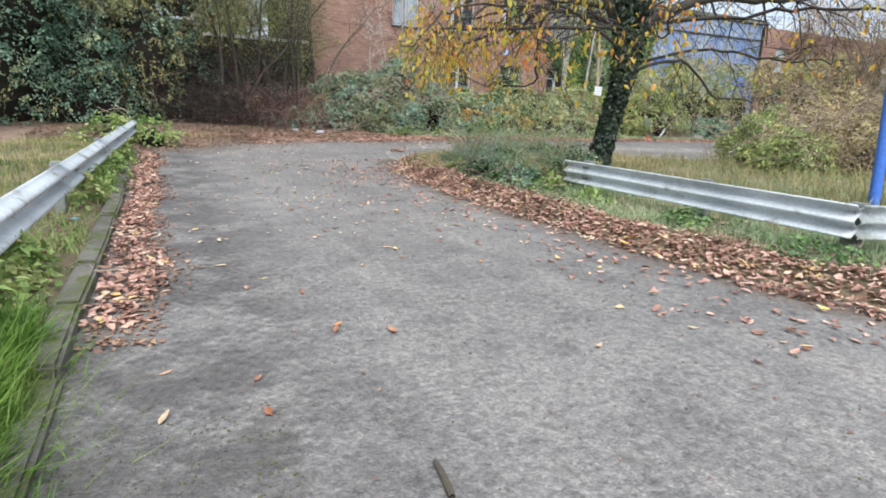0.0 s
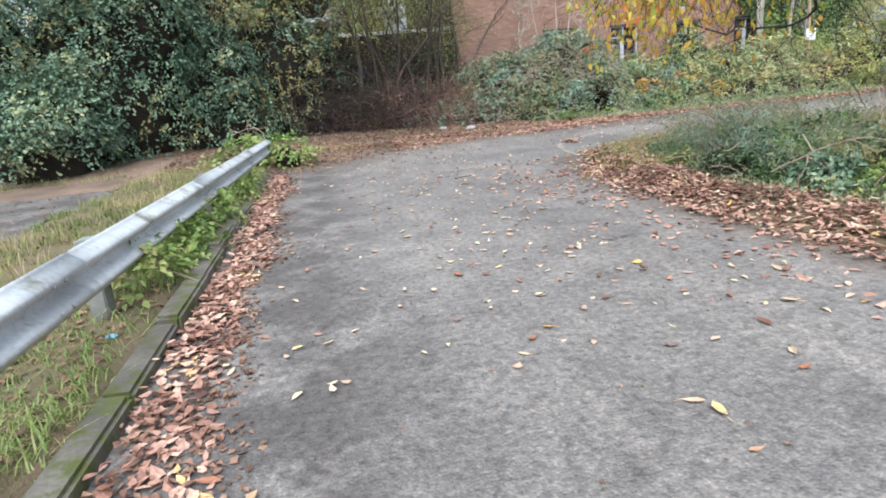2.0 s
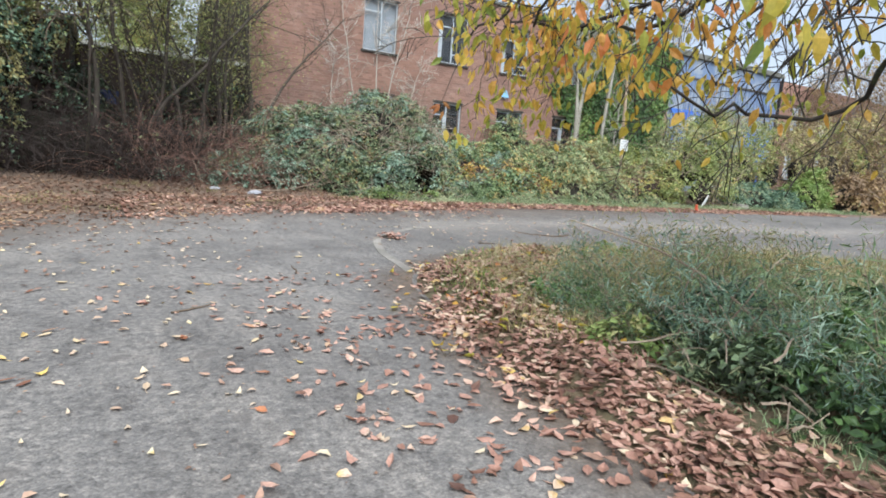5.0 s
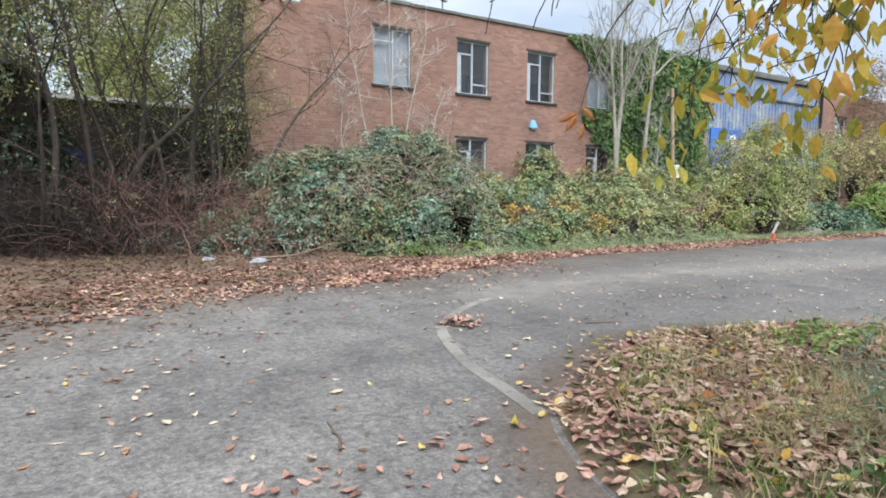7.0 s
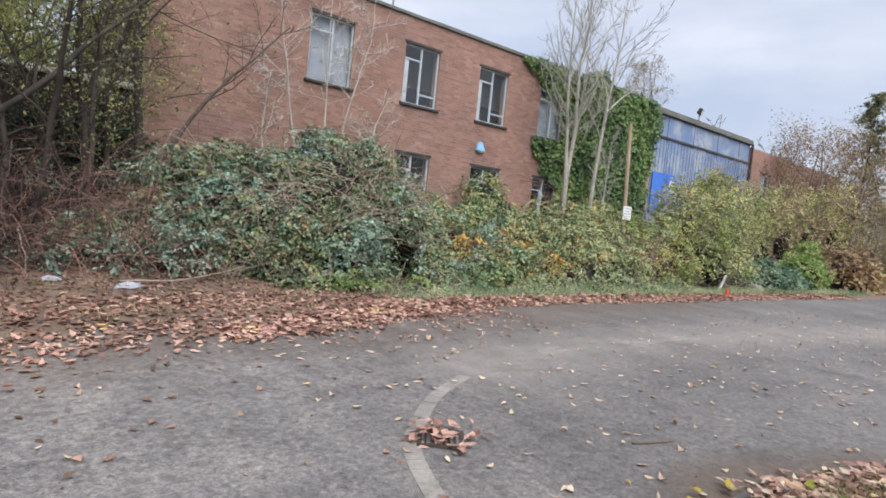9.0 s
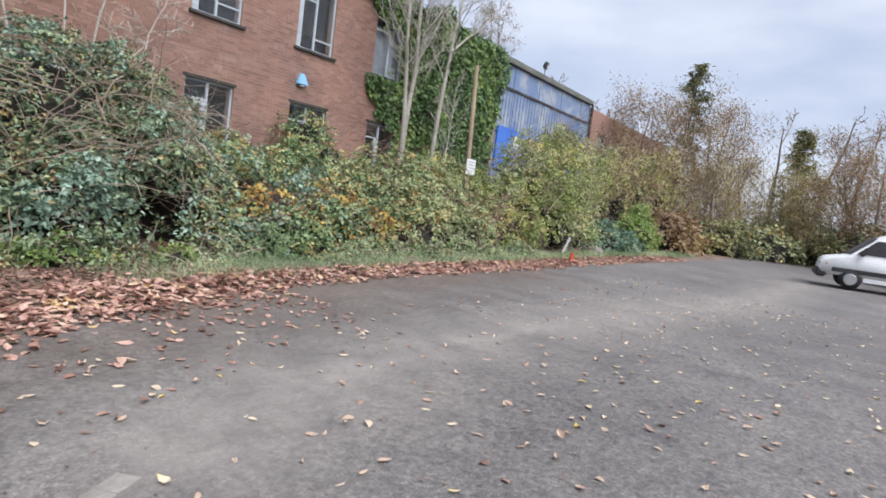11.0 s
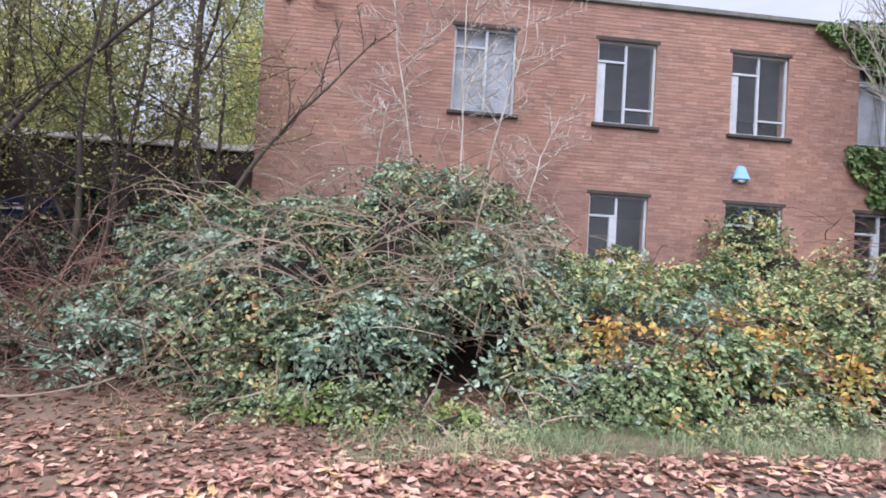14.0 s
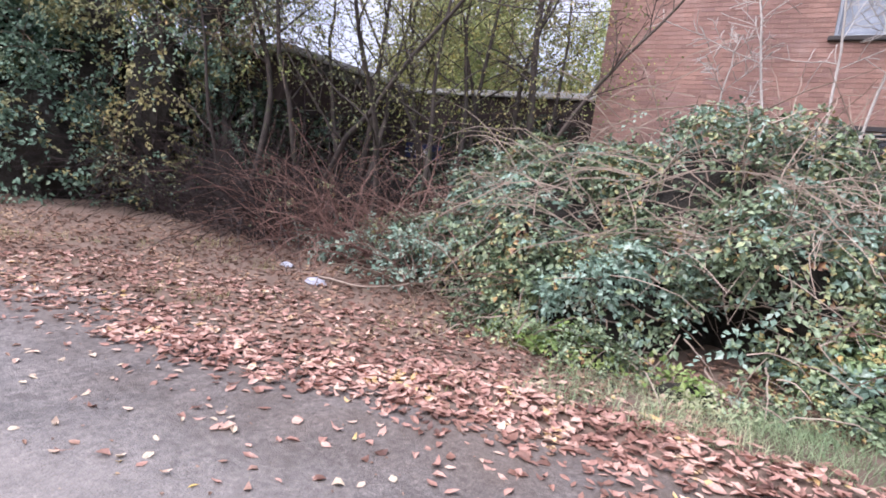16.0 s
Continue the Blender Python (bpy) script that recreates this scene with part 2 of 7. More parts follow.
M_CONCRETE = surface("weathered_concrete", (0.2, 0.185, 0.17), (0.34, 0.315, 0.285), 1.2, 35, 0.9, 0, 0.5, 0.006, (0.17, 0.16, 0.13), (0.5, 0.66))
M_KERB = surface("mossy_kerb_concrete", (0.075, 0.068, 0.058), (0.19, 0.178, 0.155), 2.2, 35, 0.95, 0, 0.9, 0.014, (0.085, 0.10, 0.03), (0.46, 0.58))
M_CAP = surface("pale_roof_edge", (0.5, 0.5, 0.48), (0.68, 0.67, 0.64), 1.5, 30, 0.7, 0, 0.2, 0.004, (0.22, 0.22, 0.19), (0.55, 0.7))
M_COPING = surface("lead_coping", (0.10, 0.105, 0.095), (0.19, 0.19, 0.175), 1.1, 25, 0.7, 0, 0.3, 0.006, (0.10, 0.12, 0.05))
M_LINTEL = surface("black_lintel", (0.03, 0.028, 0.028), (0.07, 0.06, 0.055), 2, 30, 0.8, 0, 0.4, 0.004, (0.42, 0.36, 0.32), (0.66, 0.7))
M_STEELWHITE = surface("flaking_white_window_paint", (0.36, 0.41, 0.46), (0.5, 0.55, 0.6), 2.5, 45, 0.6, 0, 0.35, 0.003, (0.28, 0.24, 0.20), (0.62, 0.72))
M_BLIND = surface("grey_blind_cloth", (0.22, 0.26, 0.31), (0.36, 0.4, 0.45), 3.0, 20, 0.9, 0, 0.2, 0.004)
# near-black room surfaces: the dimness behind the panes is put into the colour
M_ROOM = surface("painted_room_dimness", (0.008, 0.008, 0.009), (0.03, 0.03, 0.03), 1.4, 10, 0.95, 0, 0.1, 0.004)
M_GLASS = glass_paint("dirty_window_glass", 0.035, (0.32, 0.35, 0.40))
M_BLUECLAD = surface("faded_blue_cladding", (0.12, 0.2, 0.4), (0.27, 0.33, 0.43), 0.45, 12, 0.55, 0.1, 0.2, 0.004, (0.36, 0.4, 0.46), (0.48, 0.62))
M_BLUE = surface("bright_blue_paint", (0.05, 0.15, 0.58), (0.08, 0.22, 0.68), 1.0, 20, 0.45, 0, 0.1, 0.003)
M_BLUEALARM = surface("light_blue_plastic", (0.20, 0.42, 0.66), (0.26, 0.5, 0.74), 3, 40, 0.4, 0, 0.05, 0.002)
M_DARKBLUE = surface("navy_board_paint", (0.012, 0.02, 0.07), (0.02, 0.04, 0.13), 3, 40, 0.5, 0, 0.1, 0.002)
M_GALV = surface("weathered_galvanised_steel", (0.46, 0.5, 0.53), (0.68, 0.72, 0.75), 1.3, 30, 0.5, 0.12, 0.3, 0.004, (0.2, 0.2, 0.16), (0.54, 0.68))
M_GALVDARK = surface("grimy_galvanised_steel", (0.15, 0.155, 0.15), (0.30, 0.31, 0.30), 1.8, 30, 0.7, 0.2, 0.4, 0.004, (0.10, 0.11, 0.07), (0.5, 0.66))
M_WOODPOST = surface("weathered_pole_wood", (0.30, 0.22, 0.15), (0.46, 0.36, 0.26), 2.0, 30, 0.85, 0, 0.5, 0.006)
M_SIGN = surface("white_sign_face", (0.68, 0.70, 0.72), (0.8, 0.81, 0.82), 3, 40, 0.5, 0, 0.05, 0.002)
M_INK = surface("faded_print", (0.32, 0.34, 0.38), (0.42, 0.44, 0.48), 4, 40, 0.6, 0, 0.05, 0.001)
M_RED = surface("red_plastic", (0.5, 0.07, 0.03), (0.62, 0.11, 0.05), 5, 40, 0.5, 0, 0.1, 0.002)
M_VANWHITE = surface("white_vehicle_paint", (0.72, 0.74, 0.76), (0.8, 0.81, 0.82), 0.8, 30, 0.3, 0, 0.03, 0.001)
M_BLACKPLASTIC = surface("black_plastic", (0.02, 0.02, 0.022), (0.04, 0.04, 0.042), 2, 40, 0.6, 0, 0.1, 0.002)
M_TYRE = surface("tyre_rubber", (0.015, 0.015, 0.015), (0.03, 0.03, 0.03), 3, 60, 0.85, 0, 0.3, 0.003)
M_RIM = surface("silver_wheel_steel", (0.42, 0.43, 0.44), (0.55, 0.56, 0.57), 4, 40, 0.4, 0.6, 0.05, 0.002)
M_LAMPGLASS = surface("lamp_lens", (0.55, 0.57, 0.6), (0.7, 0.72, 0.74), 4, 40, 0.15, 0, 0.05, 0.001)
M_AMBER = surface("amber_lens", (0.6, 0.2, 0.03), (0.7, 0.26, 0.05), 4, 40, 0.2, 0, 0.05, 0.001)
M_DUST = dust_paint("road_dust", (0.44, 0.4, 0.365))
M_SILT = dust_paint("brown_silt", (0.2, 0.148, 0.112))
M_IRON = surface("rusty_cast_iron", (0.05, 0.042, 0.036), (0.11, 0.085, 0.065), 6, 60, 0.8, 0.4, 0.5, 0.003)
M_PLASTICBAG = surface("dirty_white_plastic_film", (0.3, 0.31, 0.36), (0.46, 0.47, 0.52), 8, 60, 0.4, 0, 0.2, 0.003)

M_BARK = surface("grey_brown_bark", (0.055, 0.044, 0.036), (0.125, 0.1, 0.08), 4, 30, 0.95, 0, 0.8, 0.012, (0.085, 0.10, 0.04), (0.55, 0.68))
# darker copy of the grey-brown bark, with the thicket's shade in its colour
M_SHADEBARK = surface("shade_darkened_bark", (0.032, 0.026, 0.022), (0.08, 0.064, 0.052), 4, 30, 0.9, 0, 0.8, 0.012, (0.06, 0.07, 0.032), (0.55, 0.68))
M_CHERRYBARK = surface("dark_cherry_bark", (0.028, 0.022, 0.019), (0.066, 0.054, 0.046), 4, 30, 0.9, 0, 0.8, 0.012, (0.08, 0.095, 0.05), (0.56, 0.68))
M_BIRCH = surface("pale_sapling_bark", (0.27, 0.255, 0.22), (0.42, 0.40, 0.35), 3, 26, 0.9, 0, 0.5, 0.006, (0.17, 0.17, 0.12), (0.55, 0.66))
M_TWIG = surface("bare_brown_twigs", (0.10, 0.07, 0.05), (0.20, 0.15, 0.11), 2, 20, 0.95, 0, 0.3, 0.004)
M_FARTWIG = surface("grey_brown_far_twigs", (0.19, 0.15, 0.125), (0.31, 0.26, 0.22), 1.2, 14, 0.95, 0, 0.3, 0.004)
M_CANE = surface("tan_dead_canes", (0.19, 0.14, 0.105), (0.42, 0.34, 0.265), 1.2, 20, 0.9, 0, 0.3, 0.004)
# dark purple-brown twigs, darkened further to paint in the thicket's shade
M_DARKTWIG = surface("shade_darkened_brushwood", (0.024, 0.018, 0.017), (0.066, 0.047, 0.041), 2, 20, 0.95, 0, 0.3, 0.004)
M_PALETWIG = surface("bleached_twigs", (0.36, 0.33, 0.29), (0.54, 0.5, 0.45), 2, 20, 0.95, 0, 0.3, 0.004)
M_REDTWIG = surface("reddish_bramble_canes", (0.12, 0.064, 0.05), (0.27, 0.16, 0.125), 1.5, 20, 0.9, 0, 0.3, 0.004)
# near-black fill for bush interiors; the shade between leaves is put into this colour
M_CORE = surface("painted_thicket_shade", (0.012, 0.01, 0.008), (0.03, 0.026, 0.018), 3, 14, 1.0, 0, 1.0, 0.05)

L_BRAMBLE = leafy("bramble_leaf", [(0.0, (0.022, 0.03, 0.016)), (0.2, (0.06, 0.09, 0.046)), (0.42, (0.15, 0.215, 0.115)), (0.62, (0.26, 0.345, 0.2)), (0.8, (0.38, 0.42, 0.2)), (0.91, (0.44, 0.31, 0.12)), (1.0, (0.22, 0.11, 0.06))], 0.45, 0.08, 2.4)
L_BRAMBLEGREEN = leafy("fresh_bramble_leaf", [(0.0, (0.035, 0.05, 0.022)), (0.2, (0.1, 0.165, 0.07)), (0.45, (0.22, 0.33, 0.15)), (0.62, (0.35, 0.44, 0.22)), (0.76, (0.5, 0.48, 0.19)), (0.88, (0.56, 0.34, 0.12)), (1.0, (0.28, 0.13, 0.07))], 0.45, 0.1, 2.0)
L_BRAMBLEBROWN = leafy("autumn_bramble_leaf", [(0.0, (0.142, 0.114, 0.071)), (0.3, (0.236, 0.269, 0.127)), (0.5, (0.354, 0.424, 0.211)), (0.7, (0.472, 0.512, 0.282)), (0.84, (0.638, 0.434, 0.211)), (1.0, (0.8, 0.592, 0.139))], 0.6, 0.1, 0.9)
L_BUSH = leafy("yellow_green_shrub_leaf", [(0.0, (0.143, 0.19, 0.059)), (0.35, (0.264, 0.328, 0.11)), (0.6, (0.405, 0.465, 0.169)), (0.85, (0.588, 0.571, 0.199)), (1.0, (0.669, 0.486, 0.18))], 0.5, 0.25, 0.9)
L_RUSSET = leafy("russet_cherry_leaf", [(0.0, (0.32, 0.083, 0.032)), (0.5, (0.448, 0.15, 0.048)), (1.0, (0.496, 0.24, 0.08))], 0.45, 0.35, 1.0)
L_TURNED = leafy("turned_bramble_leaf", [(0.0, (0.3, 0.14, 0.06)), (0.35, (0.56, 0.3, 0.08)), (0.65, (0.62, 0.46, 0.12)), (1.0, (0.4, 0.42, 0.14))], 0.5, 0.25, 2.0)
L_HOLLY = leafy("dark_evergreen_leaf", [(0.0, (0.045, 0.08, 0.058)), (0.4, (0.1, 0.185, 0.12)), (0.65, (0.18, 0.29, 0.19)), (0.9, (0.34, 0.42, 0.27)), (1.0, (0.5, 0.5, 0.24))], 0.55, 0.12, 0.9)
L_IVY = leafy("ivy_leaf", [(0.0, (0.036, 0.073, 0.028)), (0.4, (0.092, 0.173, 0.053)), (0.7, (0.173, 0.293, 0.085)), (1.0, (0.324, 0.405, 0.121))], 0.55, 0.12, 0.9)
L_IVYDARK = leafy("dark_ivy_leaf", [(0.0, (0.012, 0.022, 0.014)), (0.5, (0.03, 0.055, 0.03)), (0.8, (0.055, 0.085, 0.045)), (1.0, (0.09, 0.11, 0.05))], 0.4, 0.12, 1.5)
L_WILLOW = leafy("thin_yellowing_leaf", [(0.0, (0.124, 0.144, 0.043)), (0.4, (0.235, 0.252, 0.072)), (0.7, (0.359, 0.36, 0.115)), (1.0, (0.497, 0.418, 0.101))], 0.6, 0.35, 0.5)
L_AUTUMN = leafy("russet_far_leaf", [(0.0, (0.17, 0.115, 0.07)), (0.4, (0.3, 0.2, 0.12)), (0.7, (0.42, 0.29, 0.16)), (1.0, (0.5, 0.4, 0.17))], 0.7, 0.25, 0.5)
L_OCHRE = leafy("ochre_scrub_leaf", [(0.0, (0.2, 0.16, 0.09)), (0.35, (0.36, 0.29, 0.16)), (0.65, (0.5, 0.42, 0.22)), (0.85, (0.55, 0.5, 0.22)), (1.0, (0.6, 0.42, 0.2))], 0.7, 0.25, 0.7)
L_OLIVE = leafy("olive_far_leaf", [(0.0, (0.104, 0.114, 0.058)), (0.4, (0.198, 0.218, 0.104)), (0.7, (0.312, 0.302, 0.135)), (1.0, (0.437, 0.374, 0.156))], 0.7, 0.25, 0.3)
L_CHERRY = leafy("yellow_cherry_leaf", [(0.0, (0.2, 0.27, 0.05)), (0.25, (0.42, 0.42, 0.07)), (0.5, (0.68, 0.5, 0.08)), (0.75, (0.7, 0.38, 0.08)), (1.0, (0.58, 0.2, 0.06))], 0.5, 0.42, 0.6, 0.8)
L_FALLEN = leafy("fallen_brown_leaf", [(0.0, (0.12, 0.06, 0.045)), (0.25, (0.27, 0.14, 0.1)), (0.5, (0.45, 0.25, 0.195)), (0.75, (0.62, 0.4, 0.32)), (0.92, (0.7, 0.52, 0.4)), (1.0, (0.66, 0.45, 0.2))], 0.6, 0.1, 2.6, 0.6)
L_PALE = leafy("fallen_pale_leaf", [(0.0, (0.16, 0.09, 0.065)), (0.3, (0.44, 0.27, 0.2)), (0.6, (0.6, 0.48, 0.36)), (0.9, (0.7, 0.6, 0.42)), (1.0, (0.66, 0.47, 0.14))], 0.6, 0.1, 3.0, 0.8)
L_LITTER = leafy("dull_litter_leaf", [(0.0, (0.091, 0.052, 0.036)), (0.4, (0.195, 0.111, 0.075)), (0.75, (0.325, 0.195, 0.137)), (1.0, (0.468, 0.325, 0.195))], 0.7, 0.1, 0.8, 0.7)
L_GRASS = leafy("green_grass_blade", [(0.0, (0.074, 0.127, 0.03)), (0.4, (0.15, 0.226, 0.053)), (0.7, (0.256, 0.3, 0.09)), (1.0, (0.45, 0.406, 0.18))], 0.55, 0.3, 0.6)
L_DRYGRASS = leafy("straw_grass_blade", [(0.0, (0.19, 0.2, 0.075)), (0.35, (0.32, 0.31, 0.125)), (0.65, (0.47, 0.41, 0.21)), (1.0, (0.6, 0.5, 0.3))], 0.6, 0.3, 0.6)
L_BANKGRASS = leafy("grey_green_bank_grass", [(0.0, (0.13, 0.2, 0.09)), (0.4, (0.25, 0.35, 0.18)), (0.7, (0.38, 0.46, 0.26)), (1.0, (0.54, 0.54, 0.33))], 0.55, 0.25, 0.8)
L_LUSH = leafy("lush_grass_blade", [(0.0, (0.07, 0.15, 0.02)), (0.5, (0.16, 0.3, 0.045)), (1.0, (0.32, 0.42, 0.11))], 0.5, 0.35, 1.0)
L_NETTLE = leafy("bright_weed_leaf", [(0.0, (0.11, 0.19, 0.05)), (0.4, (0.24, 0.36, 0.1)), (0.75, (0.38, 0.47, 0.16)), (1.0, (0.5, 0.48, 0.22))], 0.5, 0.3, 1.5)
L_GREYLEAF = leafy("silvery_green_leaf", [(0.0, (0.07, 0.11, 0.08)), (0.3, (0.155, 0.25, 0.18)), (0.6, (0.28, 0.41, 0.31)), (0.85, (0.42, 0.53, 0.43)), (1.0, (0.42, 0.42, 0.27))], 0.5, 0.16, 2.2)


# ---- mesh helpers ----
class Soup:
    """Points and faces gathered by the thousand and made into one mesh."""

    def __init__(self):
        self.points, self.faces, self.count = [], [], 0

    def add(self, points, faces):
        points = np.asarray(points, float).reshape(-1, 3)
        self.points.append(points)
        self.faces += [np.asarray(f, int) + self.count for f in faces]
        self.count += len(points)

    def mesh(self, name, smooth=False):
        data = bpy.data.meshes.new(name)
        if not self.count:
            return data
        co = np.concatenate(self.points)
        total = np.concatenate([np.full(len(f), f.shape[1]) for f in self.faces])
        index = np.concatenate([f.ravel() for f in self.faces])
        data.vertices.add(len(co))
        data.vertices.foreach_set("co", co.ravel())
        data.loops.add(len(index))
        data.loops.foreach_set("vertex_index", index)
        data.polygons.add(len(total))
        data.polygons.foreach_set("loop_start", np.concatenate([[0], np.cumsum(total)[:-1]]))
        data.polygons.foreach_set("use_smooth", np.full(len(total), smooth))
        data.update(calc_edges=True)
        data.validate()
        return data


def unit(v):
    return v / np.maximum(np.linalg.norm(v, axis=-1, keepdims=True), 1e-9)


def add_leaves(soup, base, along, up, length, width, fold=0.12, sag=0.15):
    """Folded four-cornered leaves."""
    base, along = np.asarray(base, float), unit(np.asarray(along, float))
    side = unit(np.cross(along, up))
    top = np.cross(side, along)
    length, width = np.asarray(length)[:, None], np.asarray(width)[:, None]
    mid = base + along * length * 0.45
    pts = np.stack([base, mid + side * width / 2 + top * width * fold, base + along * length - top * length * sag, mid - side * width / 2 + top * width * fold], 1)
    n = np.arange(len(base))[:, None] * 4
    soup.add(pts, [np.concatenate([n + [0, 1, 2], n + [0, 2, 3]])])


def add_ovals(soup, base, along, up, length, width, curl=0.15, fold=0.2):
    """Oval leaves of six facets, curled along the midrib."""
    base, along = np.asarray(base, float), unit(np.asarray(along, float))
    side = unit(np.cross(along, up))
    top = np.cross(side, along)
    length, width = np.asarray(length)[:, None], np.asarray(width)[:, None]
    curl, fold = np.asarray(curl).reshape(-1, 1), np.asarray(fold).reshape(-1, 1)

    def at(s, w):
        return base + along * length * s + side * width * w + top * (width * abs(w) * fold * 2 + length * curl * (s - 0.5) ** 2 * 4)

    pts = np.stack([at(0, 0), at(0.32, 0.46), at(0.68, 0.33), at(1.0, 0), at(0.66, -0.35), at(0.28, -0.43), at(0.3, 0), at(0.68, 0)], 1)
    n = np.arange(len(base))[:, None] * 8
    soup.add(pts, [np.concatenate([n + q for q in ([0, 1, 6], [2, 3, 7], [3, 4, 7], [0, 6, 5])]), np.concatenate([n + [1, 2, 7, 6], n + [6, 7, 4, 5]])])


def add_blades(soup, base, lean, height, width):
    """Grass blades: a foot, a knee and a tip."""
    base, lean = np.asarray(base, float), np.asarray(lean, float)
    side = unit(np.cross(lean + [0, 0, 0.01], [0, 0, 1.0]))
    h, w = np.asarray(height)[:, None], np.asarray(width)[:, None]
    knee = base + lean * h * 0.35 + np.array([0, 0, 1.0]) * h * 0.62
    tip = base + lean * h * 1.0 + np.array([0, 0, 1.0]) * h * 0.95
    pts = np.stack([base - side * w / 2, base + side * w / 2, knee + side * w * 0.35, knee - side * w * 0.35, tip], 1)
    n = np.arange(len(base))[:, None] * 5
    soup.add(pts, [n + [0, 1, 2, 3], n + [3, 2, 4]])


def add_tube(soup, path, radii, sides=5):
    path, radii = np.asarray(path, float), np.asarray(radii, float)
    t = unit(np.gradient(path, axis=0))
    ref = np.array([0.0, 0.0, 1.0]) if abs(t[:, 2]).mean() < 0.8 else np.array([1.0, 0.0, 0.0])
    a = unit(np.cross(t, ref))
    b = np.cross(t, a)
    ang = np.arange(sides) / sides * 2 * np.pi
    rings = path[:, None] + radii[:, None, None] * (np.cos(ang)[None, :, None] * a[:, None] + np.sin(ang)[None, :, None] * b[:, None])
    m = len(path)
    i, j = np.meshgrid(np.arange(m - 1), np.arange(sides), indexing="ij")
    k = (j + 1) % sides
    faces = np.stack([i * sides + j, i * sides + k, (i + 1) * sides + k, (i + 1) * sides + j], -1).reshape(-1, 4)
    soup.add(rings, [faces])


def add_box(soup, x0, x1, y0, y1, z0, z1):
    p = [(x, y, z) for z in (z0, z1) for y in (y0, y1) for x in (x0, x1)]
    soup.add(p, [[(0, 2, 3, 1), (4, 5, 7, 6), (0, 1, 5, 4), (2, 6, 7, 3), (0, 4, 6, 2), (1, 3, 7, 5)]])


def boxed(x0, x1, y0, y1, z0, z1, bevel=0.0):
    """A box as a bmesh, its edges rounded if asked."""
    bm = bmesh.new()
    bmesh.ops.create_cube(bm, size=1, matrix=Matrix.Translation(((x0 + x1) / 2, (y0 + y1) / 2, (z0 + z1) / 2)) @ Matrix.Diagonal((x1 - x0, y1 - y0, z1 - z0, 1)))
    if bevel:
        bmesh.ops.bevel(bm, geom=bm.edges[:], offset=bevel, segments=2, affect="EDGES")
    return bm


def data_of(shape, name, smooth=False):
    if isinstance(shape, Soup):
        return shape.mesh(name, smooth)
    data = bpy.data.meshes.new(name)
    bmesh.ops.recalc_face_normals(shape, faces=shape.faces[:])
    shape.to_mesh(data)
    shape.free()
    data.polygons.foreach_set("use_smooth", np.full(len(data.polygons), smooth))
    return data


def part(name, shape, material, parent, label="", smooth=False):
    ob = new(name, data_of(shape, name, smooth))
    ob.data.materials.append(material)
    ob.parent = parent
    if parent is not None:
        ob.matrix_parent_inverse = parent.matrix_basis.inverted()
    return tagged(ob, label)


def thing(name, x, y, z, label, category, group="", kind=""):
    ob = new(name)
    ob.empty_display_size = 0.2
    ob.matrix_basis = Matrix.Translation((x, y, z))
    return tagged(ob, label, category, group, kind)


def solid(name, shape, material, label, category, kind="", smooth=False, group=""):
    return tagged(part(name, shape, material, None, label, smooth), label, category, group, kind)


def rounded_path(points, n=12):
    """A smooth line through the points."""
    p = np.asarray(points, float)
    p = np.concatenate([[2 * p[0] - p[1]], p, [2 * p[-1] - p[-2]]])
    out = []
    for a, b, c, d in zip(p[:-3], p[1:-2], p[2:-1], p[3:]):
        t = np.linspace(0, 1, n, endpoint=False)[:, None]
        out.append(0.5 * (2 * b + (c - a) * t + (2 * a - 5 * b + 4 * c - d) * t**2 + (3 * b - a - 3 * c + d) * t**3))
    return np.concatenate(out + [p[-2:-1]])


def inside(x, y, poly):
    poly = np.asarray(poly)
    hit = np.zeros(np.shape(x), bool)
    for (x1, y1), (x2, y2) in zip(poly, np.roll(poly, -1, 0)):
        cross = (y1 > y) != (y2 > y)
        hit ^= cross & (x < (x2 - x1) * (y - y1) / (y2 - y1 + 1e-12) + x1)
    return hit


def edge_distance(x, y, line):
    best = np.full(np.shape(x), 1e9)
    line = np.asarray(line, float)
    for a, b in zip(line[:-1], line[1:]):
        d = b - a
        s = np.clip(((x - a[0]) * d[0] + (y - a[1]) * d[1]) / (d @ d), 0, 1)
        best = np.minimum(best, np.hypot(x - a[0] - s * d[0], y - a[1] - s * d[1]))
    return best


def wave(x, y, s=1.0, seed=0.0):
    """A cheap smooth unevenness between -1 and 1."""
    return (np.sin(x * 1.7 * s + seed) * np.cos(y * 1.3 * s - seed * 2) + 0.5 * np.sin(x * 3.9 * s - y * 2.7 * s + seed * 3) + 0.35 * np.sin(x * 7.3 * s + y * 8.9 * s + seed)) / 1.85


def field(name, x0, x1, y0, y1, step, height, material, label, category, hole=None):
    """A stretch of ground as a grid of heights."""
    xs, ys = np.arange(x0, x1 + step / 2, step), np.arange(y0, y1 + step / 2, step)
    gx, gy = np.meshgrid(xs, ys)
    gz = height(gx, gy)
    s = Soup()
    n = len(xs)
    i, j = np.meshgrid(np.arange(len(ys) - 1), np.arange(n - 1), indexing="ij")
    f = np.stack([i * n + j, i * n + j + 1, (i + 1) * n + j + 1, (i + 1) * n + j], -1).reshape(-1, 4)
    keep = gz.ravel()[f].max(1) > -0.05
    s.add(np.stack([gx, gy, gz], -1), [f[keep]])
    return solid(name, s, material, label, category, "structure", True)


